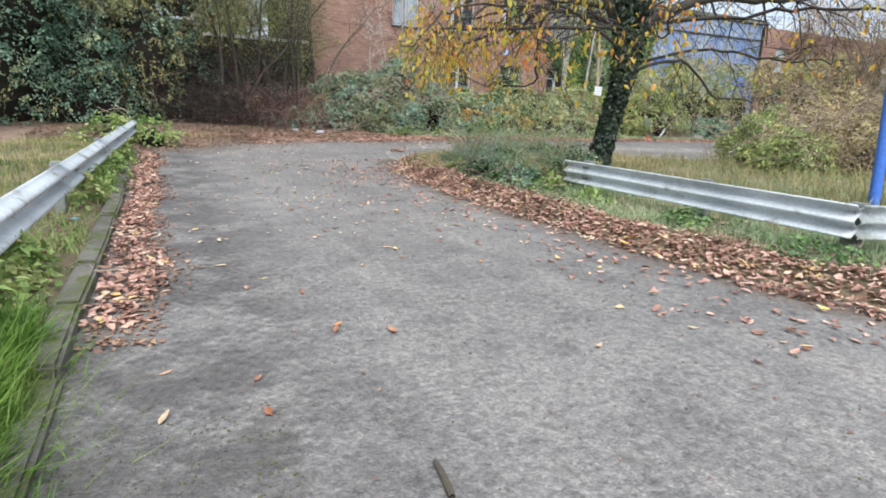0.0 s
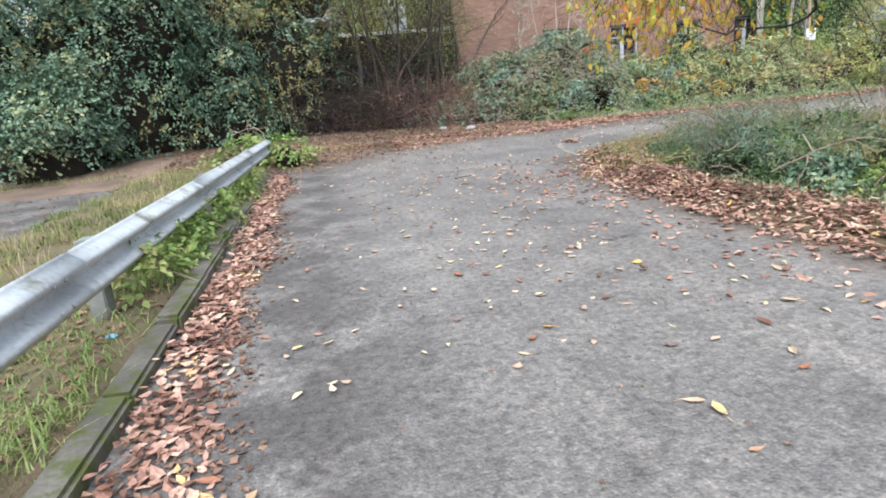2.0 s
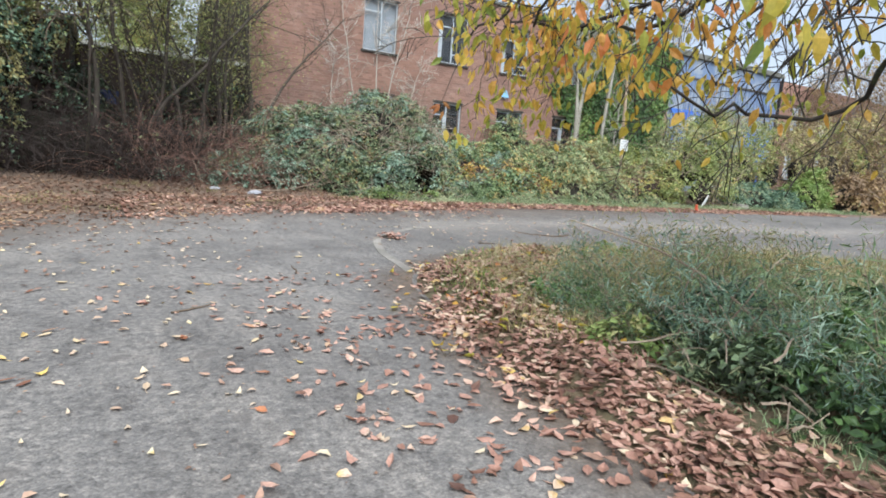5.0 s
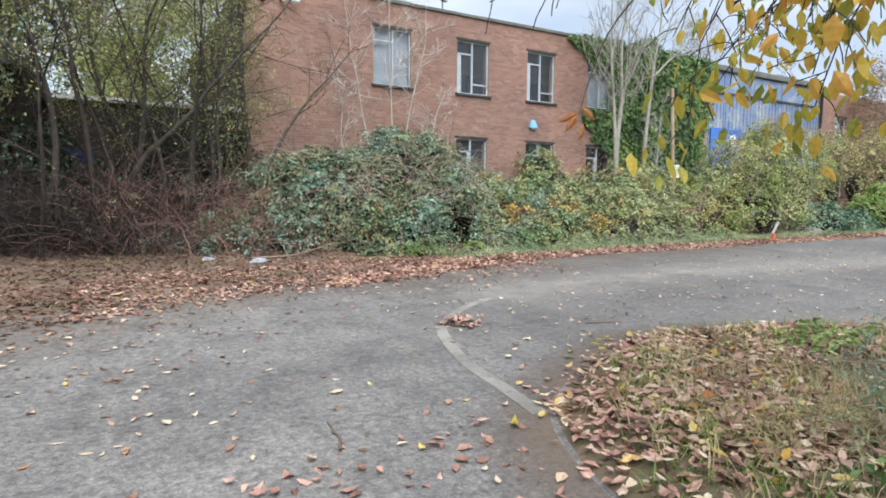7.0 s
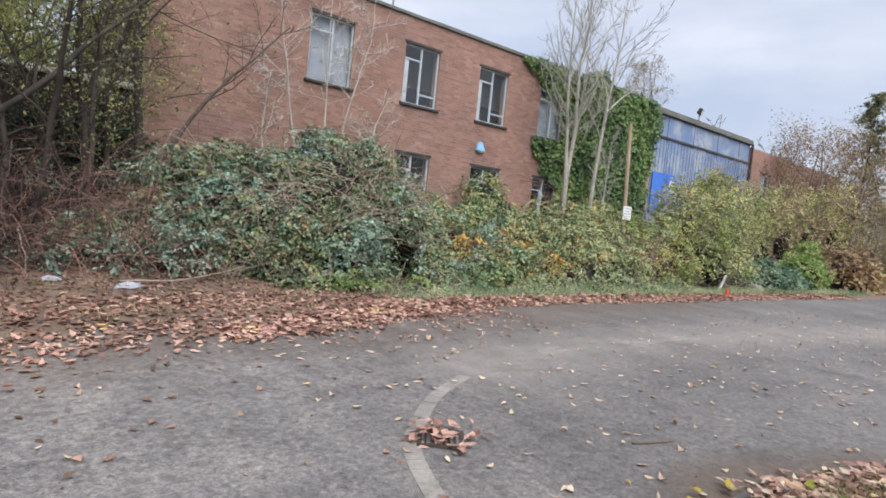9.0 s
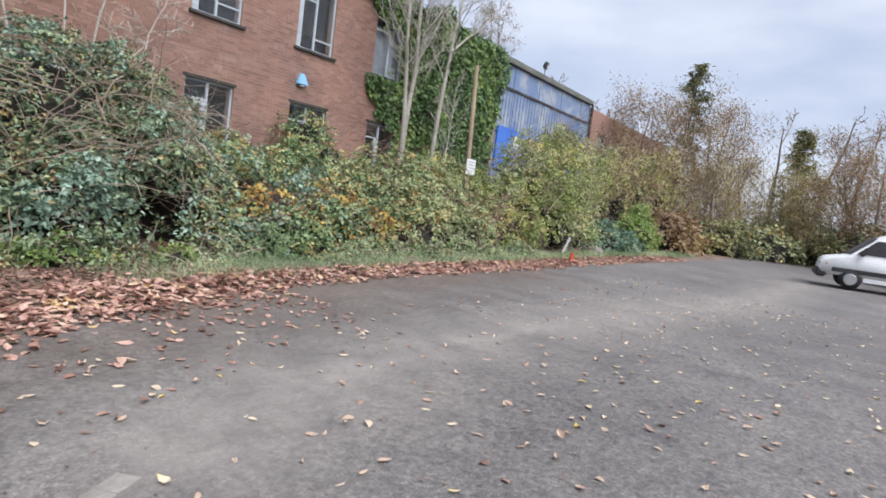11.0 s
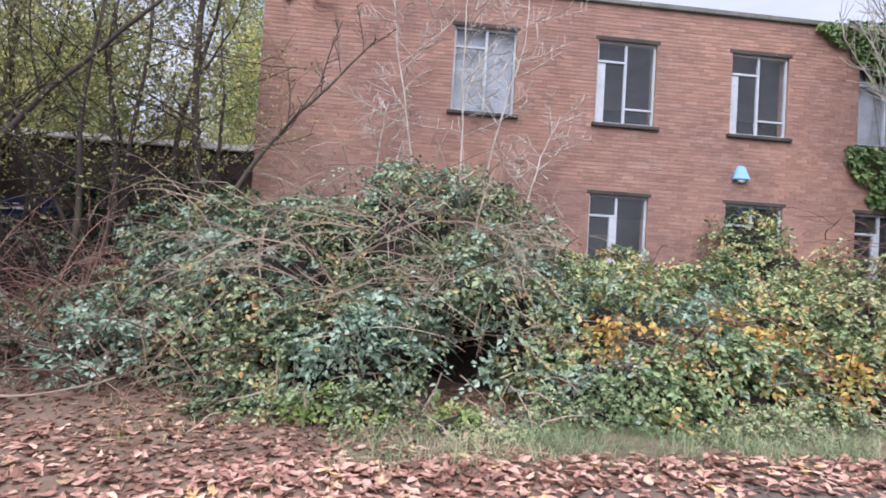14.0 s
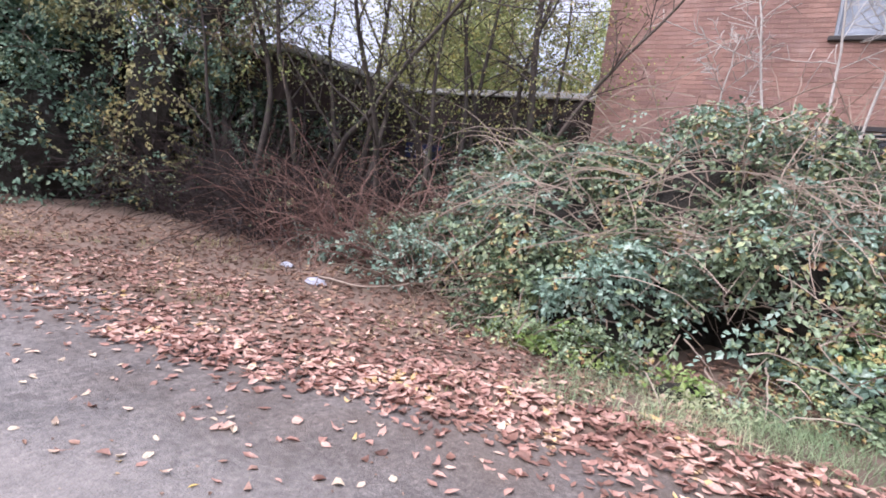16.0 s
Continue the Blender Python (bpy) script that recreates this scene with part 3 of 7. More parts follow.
# ---- ground ----
VERGE = [(5.4, -14), (5.2, -2), (4.55, 2.8), (4.1, 4.3), (3.9, 6.4), (3.76, 7.8), (3.75, 9.3), (3.85, 10.4), (4.12, 12.0), (4.35, 12.9), (4.65, 13.45), (5.05, 13.8), (5.6, 14.05), (6.45, 14.45), (7.6, 14.2), (9.1, 13.4), (10.7, 13.45), (13.4, 12.8), (18, 12.4), (23, 12.8), (60, 13.5)]
VERGE_POLY = VERGE + [(60, -14)]
BANK = [(-14, 15.6), (-0.85, 16.0), (0.6, 17.3), (1.6, 18.1), (2.7, 18.6), (4.5, 19.2), (6.0, 19.3), (7.3, 19.45), (8.8, 19.65), (11.4, 20.05), (16, 20.1), (22, 20.2), (33, 19.6), (60, 19.0)]
BANK_POLY = BANK + [(60, 45), (-14, 45)]
LEFT_X = -0.63


def road_z(x, y):
    """The junction rises a hand's breadth towards the bank."""
    f = np.clip((y - 15.5) / 4.5, 0, 1)
    return 0.07 * f * f * (3 - 2 * f)


def verge_z(x, y):
    d = edge_distance(x, y, VERGE) * np.where(inside(x, y, VERGE_POLY), 1, -1)
    return np.clip(d * 0.35, -0.2, 0.11) + 0.03 * wave(x, y, 1.1, 1.0) * np.clip(d, 0, 1)


def bank_z(x, y):
    d = edge_distance(x, y, BANK) * np.where(inside(x, y, BANK_POLY), 1, -1)
    return road_z(x, y) + np.clip(d * 0.25, -0.2, 0.05) + np.clip((d - 1.5) * 0.09, 0, 0.35) + 0.03 * wave(x, y, 1.0, 4.0) * np.clip(d, 0, 1)


def yard_in(x, y):
    """How far a place lies inside the paved yard behind the rail, 0 to 1."""
    return np.clip((-3.1 + 0.12 * wave(x, y, 1.4, 3.0) - x) * 3, 0, 1) * np.clip((17.3 + 0.3 * wave(x, y, 0.8, 5.0) - y) * 2, 0, 1)


def left_z(x, y):
    return -0.11 * yard_in(x, y) + np.clip((LEFT_X - 0.13 - x) * 1.5, -0.2, 0.07) + 0.035 * wave(x, y, 0.9, 2.0) * np.clip(LEFT_X - x, 0, 1)


bm = bmesh.new()
bmesh.ops.create_grid(bm, x_segments=8, y_segments=8, size=900)
bmesh.ops.translate(bm, verts=bm.verts[:], vec=(0, 0, -0.06))
solid("ground", bm, M_EARTH, "brown earth and leaf mould reaching the horizon", "ground", "structure")
s = Soup()
ys = np.concatenate([[-14], np.linspace(15.5, 20, 10), [23]])
s.add([(x, v, float(road_z(0, v))) for v in ys for x in (-0.82, 70)], [[(2 * k, 2 * k + 1, 2 * k + 3, 2 * k + 2) for k in range(len(ys) - 1)]])
solid("road", s, M_ASPHALT, "worn grey asphalt road with stains and scattered leaves", "road", "structure", True)
field("verge_lawn", 3.4, 60, -14, 14.8, 0.28, verge_z, M_TURF, "rough grass verge beside the asphalt", "grass verge")
field("bank_ground", -14, 60, 15.2, 40, 0.25, bank_z, M_EARTH, "leaf-covered earth bank below the brambles", "bank")
s = Soup()
s.add([(-20, -14, 0.006), (-2.9, -14, 0.006), (-2.9, 17.6, 0.006), (-20, 17.6, 0.006)], [[(0, 1, 2, 3)]])
solid("yard", s, M_ASPHALT, "worn grey asphalt yard behind the guard rail", "yard", "structure")
field("left_lawn", -20, -0.4, -14, 18, 0.2, left_z, M_TURF, "rough mossy grass behind the guard rail", "grass verge")

# kerb stones, some sunk and tilted
rng = np.random.default_rng(5)
kerb = thing("kerb", -0.8, 5, 0, "low mossy concrete kerb along the asphalt edge", "kerb", "", "structure")
y = -6.0
while y < 15.0:
    bm = boxed(-0.075, 0.075, 0.006, 0.904, -0.12, 0.09 + rng.uniform(-0.03, 0.02), 0.02)
    bmesh.ops.transform(bm, matrix=pose(-0.69 + rng.uniform(-0.018, 0.018), y, 0, rng.uniform(-1.4, 1.4), rng.uniform(-5, 5), rng.uniform(-1.2, 1.2)), verts=bm.verts[:])
    part("kerb_stone", bm, M_KERB, kerb)
    y += 0.915

# flush concrete channel that swings round the corner, with its gully
ARC = rounded_path([(4.6, 13.5), (4.69, 14.0), (4.8, 14.65), (5.1, 15.5), (5.36, 15.92), (5.95, 16.47), (6.55, 16.82)], 5)
channel = thing("drainage_channel", 5, 15, 0, "pale flush concrete channel blocks in the asphalt", "drain channel", "", "structure")
for (ax, ay), (bx, by) in zip(ARC[:-1], ARC[1:]):
    span = math.hypot(bx - ax, by - ay)
    bm = boxed(0.001, span - 0.001, -0.055, 0.055, -0.06, 0.004 + rng.uniform(0, 0.002), 0.001)
    bmesh.ops.transform(bm, matrix=pose(ax, ay, float(road_z(0, ay)), 0, 0, math.degrees(math.atan2(by - ay, bx - ax))), verts=bm.verts[:])
    part("channel_block", bm, M_CONCRETE, channel)
gully = thing("gully_grate", 5.46, 15.8, 0.0, "rusty iron gully grate clogged with brown leaves", "drain grate")
grate_pose = pose(5.47, 15.79, 0.002, 0, 0, 52) @ Matrix.Diagonal((0.72, 0.72, 1, 1))
for x0, x1, y0, y1 in ((-0.2, 0.2, -0.2, -0.16), (-0.2, 0.2, 0.16, 0.2), (-0.2, -0.16, -0.16, 0.16), (0.16, 0.2, -0.16, 0.16)):
    bm = boxed(x0, x1, y0, y1, 0.0, 0.014, 0.003)
    bmesh.ops.transform(bm, matrix=grate_pose, verts=bm.verts[:])
    part("rim_bar", bm, M_IRON, gully)
for k in range(6):
    bm = boxed(-0.16, 0.16, -0.13 + k * 0.05, -0.11 + k * 0.05, 0.002, 0.011, 0.003)
    bmesh.ops.transform(bm, matrix=grate_pose, verts=bm.verts[:])
    part("grate_bar", bm, M_IRON, gully)

def fading_strip(name, label, line, widths, weights, material, height, lift, fade_in=4):
    """A thin sheet along a line whose covering fades out to its sides and at its start."""
    line = rounded_path(line, 8)
    tang = unit(np.gradient(line, axis=0))
    norm = np.stack([-tang[:, 1], tang[:, 0]], -1)
    cols = [line + norm * w for w in widths]
    n, s = len(widths), Soup()
    s.add(np.stack([np.concatenate([c, np.maximum(height(c[:, :1], c[:, 1:]), road_z(0, c[:, 1:])) + lift], 1) for c in cols], 1), [[(i * n + j, i * n + j + 1, (i + 1) * n + j + 1, (i + 1) * n + j) for i in range(len(line) - 1) for j in range(n - 1)]])
    ob = solid(name, s, material, label, "dust", "structure")
    thin = ob.data.color_attributes.new("thin", "FLOAT_COLOR", "POINT")
    val = (np.array(weights)[None, :] * np.clip(np.arange(len(line)) / fade_in, 0, 1)[:, None]).ravel()
    thin.data.foreach_set("color", np.stack([val, val, val, np.ones_like(val)], -1).ravel())


# dusty wheel track that leaves the channel and follows the road, and brown silt washed out of the banks
fading_strip("road_dust", "pale dry dust swept along a wheel track", [(6.2, 16.6), (7.3, 17.12), (8.6, 17.25), (10.5, 17.25), (13, 17.0), (15.7, 16.5), (19, 16.2), (26, 16.0)], [-1.1, -0.45, 0, 0.45, 1.1], [0, 0.6, 1.0, 0.6, 0], M_DUST, road_z, 0.005)
fading_strip("road_silt", "brown silt and mould thinning out over the asphalt", BANK[1:11], [-2.0, -1.2, -0.4, 0.05], [0, 0.45, 1.0, 1.6], M_SILT, road_z, 0.004, 1)
fading_strip("verge_silt", "brown silt at the foot of the verge", VERGE[2:17], [0.5, 0.2, 0.02], [0, 1.0, 1.6], M_SILT, road_z, 0.004, 1)

# ---- main brick building ----
FY, ROOF = 26.73, 6.86
X0, X1 = 5.75, 24.45
UP_Z, LOW_Z = (4.52, 6.15), (1.52, 3.13)
UPPER = [(9.30, 10.51), (12.12, 13.32), (14.88, 16.09), (17.62, 18.83), (20.4, 21.6)]
LOWER = [(9.30, 10.51), (12.10, 13.28), (14.87, 16.08), (17.64, 18.84), (20.4, 21.6)]
OPEN = [(a, b, *UP_Z) for a, b in UPPER] + [(a, b, *LOW_Z) for a, b in LOWER]


def wall_soup(x0, x1, z0, z1, y0, y1, openings):
    xs = sorted({x0, x1, *(v for o in openings for v in o[:2])})
    zs = sorted({z0, z1, *(v for o in openings for v in o[2:])})
    s = Soup()
    for a, b in zip(xs[:-1], xs[1:]):
        run = None
        for c, d in zip(zs[:-1], zs[1:]):
            hole = any(o[0] <= (a + b) / 2 <= o[1] and o[2] <= (c + d) / 2 <= o[3] for o in openings)
            if hole:
                if run:
                    add_box(s, a, b, y0, y1, *run)
                run = None
            else:
                run = (run[0] if run else c, d)
        if run:
            add_box(s, a, b, y0, y1, *run)
    return s


wall_front = solid("wall_front", wall_soup(X0, X1, -0.1, ROOF, FY, FY + 0.3, OPEN), M_MORTAR, "two-storey red brick wall with weathered patches", "wall", "structure")
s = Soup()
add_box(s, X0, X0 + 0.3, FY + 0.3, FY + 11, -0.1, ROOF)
solid("wall_side", s, M_DARKBRICK, "end wall of the old building in shade-darkened brick", "wall", "structure")
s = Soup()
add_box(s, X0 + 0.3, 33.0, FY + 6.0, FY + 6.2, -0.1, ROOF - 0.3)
solid("wall_inner", s, M_ROOM, "inner room wall coloured near-black for dimness", "wall", "structure")
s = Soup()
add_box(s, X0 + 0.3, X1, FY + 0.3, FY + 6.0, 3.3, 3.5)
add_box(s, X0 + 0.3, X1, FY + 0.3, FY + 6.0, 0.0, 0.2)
solid("floor", s, M_ROOM, "inner floors coloured near-black for dimness", "floor", "structure")
s = Soup()
add_box(s, X0 + 0.02, 33.0, FY + 0.02, FY + 11, ROOF, ROOF + 0.06)
solid("ceiling", s, M_COPING, "flat felt roof of the building", "roof", "structure")
coping = thing("roof_coping", 15, FY, ROOF, "grey weathered coping along the flat roof", "coping", "", "structure")
x = X0 - 0.05
while x < X1:
    part("coping_length", boxed(x, min(x + 2.4, X1) - 0.006, FY - 0.07, FY + 0.3, ROOF + 0.002, ROOF + 0.1 + 0.008 * math.sin(x), 0.012), M_COPING, coping)
    x += 2.4


def window_unit(name, x0, x1, z0, z1, style, backing):
    """A steel casement window: outer rim, bars, panes, lintel and sill."""
    w = thing(name, (x0 + x1) / 2, FY, z0, "white flaking steel window with dirty panes", "window", "", "structure")
    yf = FY + 0.06
    b = 0.042
    for nm, box in (("rim_left", (x0, x0 + b, z0, z1)), ("rim_right", (x1 - b, x1, z0, z1)), ("rim_top", (x0 + b, x1 - b, z1 - b, z1)), ("rim_bottom", (x0 + b, x1 - b, z0, z0 + b))):
        part("window_frame", boxed(box[0], box[1], yf, yf + 0.07, box[2], box[3], 0.006), M_STEELWHITE, w)
    bars = {
        "a": [(0.5, 0.545, 0, 1), (0, 0.5, 0.77, 0.8)],
        "b": [(0.47, 0.515, 0, 1), (0, 0.47, 0.755, 0.785), (0.515, 1, 0.17, 0.195)],
        "c": [(0.455, 0.5, 0, 1), (0, 0.455, 0.745, 0.775), (0.36, 0.455, 0, 0.745)],
    }[style]
    ix0, ix1, iz0, iz1 = x0 + b, x1 - b, z0 + b, z1 - b
    for a, c, d, e in bars:
        part("window_bar", boxed(ix0 + a * (ix1 - ix0), ix0 + c * (ix1 - ix0), yf - 0.004, yf + 0.06, iz0 + d * (iz1 - iz0), iz0 + e * (iz1 - iz0), 0.005), M_STEELWHITE, w)
    # the pale jamb where a casement stands ajar
    if style == "b":
        part("casement_edge", boxed(ix0, ix0 + 0.15, yf + 0.02, yf + 0.05, iz0, iz0 + 0.755 * (iz1 - iz0), 0.004), M_STEELWHITE, w)
    vx = ix0 + bars[0][0] * (ix1 - ix0)
    vx2 = ix0 + bars[0][1] * (ix1 - ix0)
    tz = iz0 + bars[1][2] * (iz1 - iz0)
    tz2 = iz0 + bars[1][3] * (iz1 - iz0)
    panes = [(ix0, vx, iz0, tz), (ix0, vx, tz2, iz1), (vx2, ix1, iz0, iz1)]
    for a, c, d, e in panes:
        p = part("pane", boxed(a + 0.002, c - 0.002, yf + 0.03, yf + 0.034, d + 0.002, e - 0.002), M_GLASS, w)
        p.visible_shadow = False
    if backing:
        part("blind", boxed(x0 + 0.01, x1 - 0.01, yf + 0.14, yf + 0.15, z0 + 0.03, z1 - 0.02), M_BLIND, w, "grey drawn blind")
    part("lintel", boxed(x0 - 0.06, x1 + 0.06, FY - 0.012, FY + 0.055, z1 + 0.002, z1 + 0.075, 0.006), M_LINTEL, w, "black flaking lintel strip")
    part("sill", boxed(x0 - 0.07, x1 + 0.09, FY - 0.07, FY + 0.058, z0 - 0.075, z0 - 0.002, 0.012), M_LINTEL, w, "dark projecting sill")


for k, (a, b) in enumerate(UPPER):
    window_unit(f"window_{k + 1}", a, b, *UP_Z, "a" if k in (0, 3) else "b", k in (0, 3))
for k, (a, b) in enumerate(LOWER):
    window_unit(f"window_{k + 6}", a, b, *LOW_Z, "c", False)

# ---- blue clad bay and far brick wing ----
bay = thing("blue_cladding", 28.8, FY, 0, "faded blue metal cladding wall with a dark roof edge", "cladding", "", "structure")
x, k = X1 + 0.01, 0
while x < 33.0:
    x2 = min(x + 1.07, 33.05)
    s = Soup()
    y_off = 0.0 if k % 2 else 0.02
    add_box(s, x, x2 - 0.012, FY + y_off, FY + 0.12, 0.0, 5.72)
    add_box(s, x, x2 - 0.012, FY + 0.01 + y_off, FY + 0.12, 5.76, 6.62)
    for r in range(4):
        add_box(s, x + 0.1 + r * 0.25, x + 0.16 + r * 0.25, FY - 0.028 + y_off, FY + y_off, 0.0, 5.7)
    part("cladding_panel", s, M_BLUECLAD, bay)
    x, k = x2, k + 1
part("roof_edge", boxed(X1, 33.1, FY - 0.12, FY + 0.3, 6.64, 6.86, 0.02), M_COPING, bay, "dark sagging roof edge")
part("rail_strip", boxed(X1, 33.05, FY - 0.05, FY - 0.005, 5.68, 5.78, 0.01), M_LINTEL, bay, "dark horizontal strip")
for x0, x1, z0, z1 in ((24.6, 26.7, 2.6, 4.25), (30.2, 32.6, 2.2, 3.6)):
    part("blue_door_leaf", boxed(x0, (x0 + x1) / 2 - 0.01, FY - 0.09, FY - 0.035, z0, z1, 0.01), M_BLUE, bay, "bright blue painted panel")
    part("blue_door_leaf", boxed((x0 + x1) / 2 + 0.01, x1, FY - 0.09, FY - 0.035, z0, z1, 0.01), M_BLUE, bay, "bright blue painted panel")
# black slats stand in for the darkness of an opening below the panel
for k in range(4):
    part("dark_opening_slat", boxed(30.25, 32.5, FY - 0.075, FY - 0.034, 0.1 + k * 0.5, 0.585 + k * 0.5, 0.012), M_BLACKPLASTIC, bay, "black slat standing in for a dark opening")
part("door_post", boxed(31.9, 32.05, FY - 0.12, FY - 0.078, 0.1, 2.15, 0.01), M_BLUE, bay, "blue door post")
part("door_plate", boxed(25.9, 26.3, FY - 0.11, FY - 0.092, 3.5, 4.0, 0.004), M_SIGN, bay, "small white plate")
part("down_pipe", boxed(32.98, 33.1, FY - 0.16, FY - 0.05, 0.2, 6.7, 0.03), M_BLACKPLASTIC, bay, "black rain pipe")
s = Soup()
add_box(s, X1, 33.05, FY + 0.14, FY + 0.3, 0, 6.62)
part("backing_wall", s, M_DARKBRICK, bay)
FAR_OPEN = [(34.6, 35.7, 4.0, 5.4), (37.6, 38.7, 4.0, 5.4), (34.6, 35.7, 1.4, 2.8), (37.6, 38.7, 1.4, 2.8), (41, 42.1, 4.0, 5.4)]
solid("wall_far_wing", wall_soup(33.12, 46, -0.1, 6.55, FY + 0.02, FY + 0.32, FAR_OPEN), M_BRICK, "far red brick wing of the building", "wall", "structure")
for k, (a, b, c, d) in enumerate(FAR_OPEN):
    w = thing(f"window_{k + 11}", (a + b) / 2, FY, c, "far steel window in the brick wing", "window", "", "structure")
    for box in ((a, a + 0.06, c, d), (b - 0.06, b, c, d), (a + 0.06, b - 0.06, d - 0.06, d), (a + 0.06, b - 0.06, c, c + 0.06), ((a + b) / 2 - 0.02, (a + b) / 2 + 0.02, c + 0.06, d - 0.06)):
        part("window_frame", boxed(box[0], box[1], FY + 0.08, FY + 0.14, box[2], box[3]), M_STEELWHITE, w)
    p = part("pane", boxed(a + 0.06, b - 0.06, FY + 0.1, FY + 0.104, c + 0.06, d - 0.06), M_GLASS, w)
    p.visible_shadow = False
    part("lintel", boxed(a - 0.05, b + 0.05, FY - 0.01, FY + 0.018, d, d + 0.08), M_LINTEL, w)
    part("sill", boxed(a - 0.05, b + 0.05, FY - 0.05, FY + 0.018, c - 0.08, c), M_LINTEL, w)

# ---- low outbuilding beside it, thicket shade painted into its dark brick ----
LOWTOP = 3.45
low = thing("low_outbuilding", -2, 25, 0, "low flat-roofed dark brick outbuilding with a pale roof edge", "outbuilding", "", "structure")
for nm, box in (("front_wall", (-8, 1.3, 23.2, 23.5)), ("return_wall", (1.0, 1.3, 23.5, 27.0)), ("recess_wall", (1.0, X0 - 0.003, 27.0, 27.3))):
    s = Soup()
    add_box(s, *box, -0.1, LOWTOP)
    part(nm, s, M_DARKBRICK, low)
part("roof_slab", boxed(-8, 1.3, 23.5, 33, LOWTOP - 0.2, LOWTOP - 0.02), M_COPING, low)
part("roof_slab", boxed(1.3, X0 - 0.003, 27.3, 33, LOWTOP - 0.2, LOWTOP - 0.02), M_COPING, low)
for box in ((-8.1, 1.42, 23.08, 23.5), (1.18, 1.42, 23.5, 27.0), (1.18, X0 - 0.003, 26.9, 27.3)):
    part("roof_edge", boxed(*box, LOWTOP + 0.002, LOWTOP + 0.12, 0.015), M_CAP, low, "pale flaking roof edge board")

# ---- fixtures on the building ----
alarm = thing("alarm_box", 15.2, FY, 3.62, "light blue wedge-shaped alarm box on the brick wall", "alarm box")
bm = boxed(-0.17, 0.17, -0.13, 0, -0.13, 0.15, 0.0)
for v in bm.verts:
    if v.co.z > 0:
        v.co.x *= 0.42
        v.co.y *= 0.55
bmesh.ops.bevel(bm, geom=bm.edges[:], offset=0.018, segments=2, affect="EDGES")
bmesh.ops.translate(bm, verts=bm.verts[:], vec=(15.13, FY - 0.006, 3.74))
part("cover", bm, M_BLUEALARM, alarm)
part("strobe", boxed(15.06, 15.2, FY - 0.1, FY - 0.006, 3.57, 3.606, 0.01), M_SIGN, alarm, "white strip under the cover")

wall_lamp = thing("wall_lamp", 6.9, FY, 6.35, "white tubular lamp on a bracket at the wall top", "wall lamp")
part("bracket", boxed(6.62, 6.7, FY - 0.14, FY - 0.006, 6.4, 6.46, 0.008), M_GALVDARK, wall_lamp)
bm = boxed(6.62, 7.12, FY - 0.24, FY - 0.12, 6.34, 6.45, 0.035)
part("housing", bm, M_SIGN, wall_lamp)
part("junction_box", boxed(6.1, 6.24, FY - 0.09, FY - 0.006, 6.3, 6.42, 0.015), M_BLACKPLASTIC, wall_lamp, "dark box beside the lamp")


def floodlight(x, y):
    f = thing("floodlight", x, y, ROOF, "dark floodlight on a short pole above the roof edge", "floodlight", "roof floodlights")
    s = Soup()
    add_tube(s, [(x, y, ROOF + 0.05), (x, y, ROOF + 0.42)], [0.025, 0.025], 8)
    part("pole", s, M_GALVDARK, f)
    bm = boxed(-0.17, 0.17, -0.09, 0.09, -0.13, 0.13, 0.02)
    bmesh.ops.transform(bm, matrix=pose(x, y - 0.03, ROOF + 0.52, 25, 0, 20), verts=bm.verts[:])
    part("housing", bm, M_BLACKPLASTIC, f)
    bm = boxed(-0.14, 0.14, -0.098, -0.09, -0.1, 0.1, 0.003)
    bmesh.ops.transform(bm, matrix=pose(x, y - 0.03, ROOF + 0.52, 25, 0, 20), verts=bm.verts[:])
    part("lens", bm, M_LAMPGLASS, f)


floodlight(11.65, FY + 0.12)
floodlight(28.2, FY + 0.2)

board = thing("name_board", 1.6, 26.98, 2.0, "dark blue board with pale unreadable marks", "sign board")
part("panel", boxed(1.02, 2.3, 26.94, 26.996, 1.98, 2.34, 0.008), M_DARKBLUE, board)
for x0, x1, z0, z1 in ((1.27, 1.52, 2.1, 2.13), (1.57, 1.77, 2.11, 2.15), (1.83, 1.91, 2.08, 2.21), (1.29, 1.67, 2.2, 2.22)):
    part("mark", boxed(x0, x1, 26.93, 26.941, z0, z1), M_SIGN, board, "pale plain bar")

# pole with a notice among the brambles
pole = thing("notice_pole", 18.1, 23.35, 0.3, "weathered wooden pole with a small white notice", "sign pole")
s = Soup()
add_tube(s, [(18.22, 23.35, 0.2), (18.12, 23.36, 2.4), (18.0, 23.38, 4.72)], [0.062, 0.058, 0.052], 9)
part("shaft", s, M_WOODPOST, pole, "", True)
part("notice", boxed(17.93, 18.33, 23.25, 23.27, 1.92, 2.32, 0.006), M_SIGN, pole, "white notice with faded lines")
for k in range(4):
    part("print_line", boxed(17.98, 18.28 - 0.05 * (k % 2), 23.243, 23.2485, 2.24 - k * 0.08, 2.265 - k * 0.08), M_INK, pole)

# ---- guard rails ----
RAIL_SHAPE = [(0.042 * (1 - math.cos(2 * math.pi * k / 10)), 0.155 - 0.0155 * k) for k in range(21)]


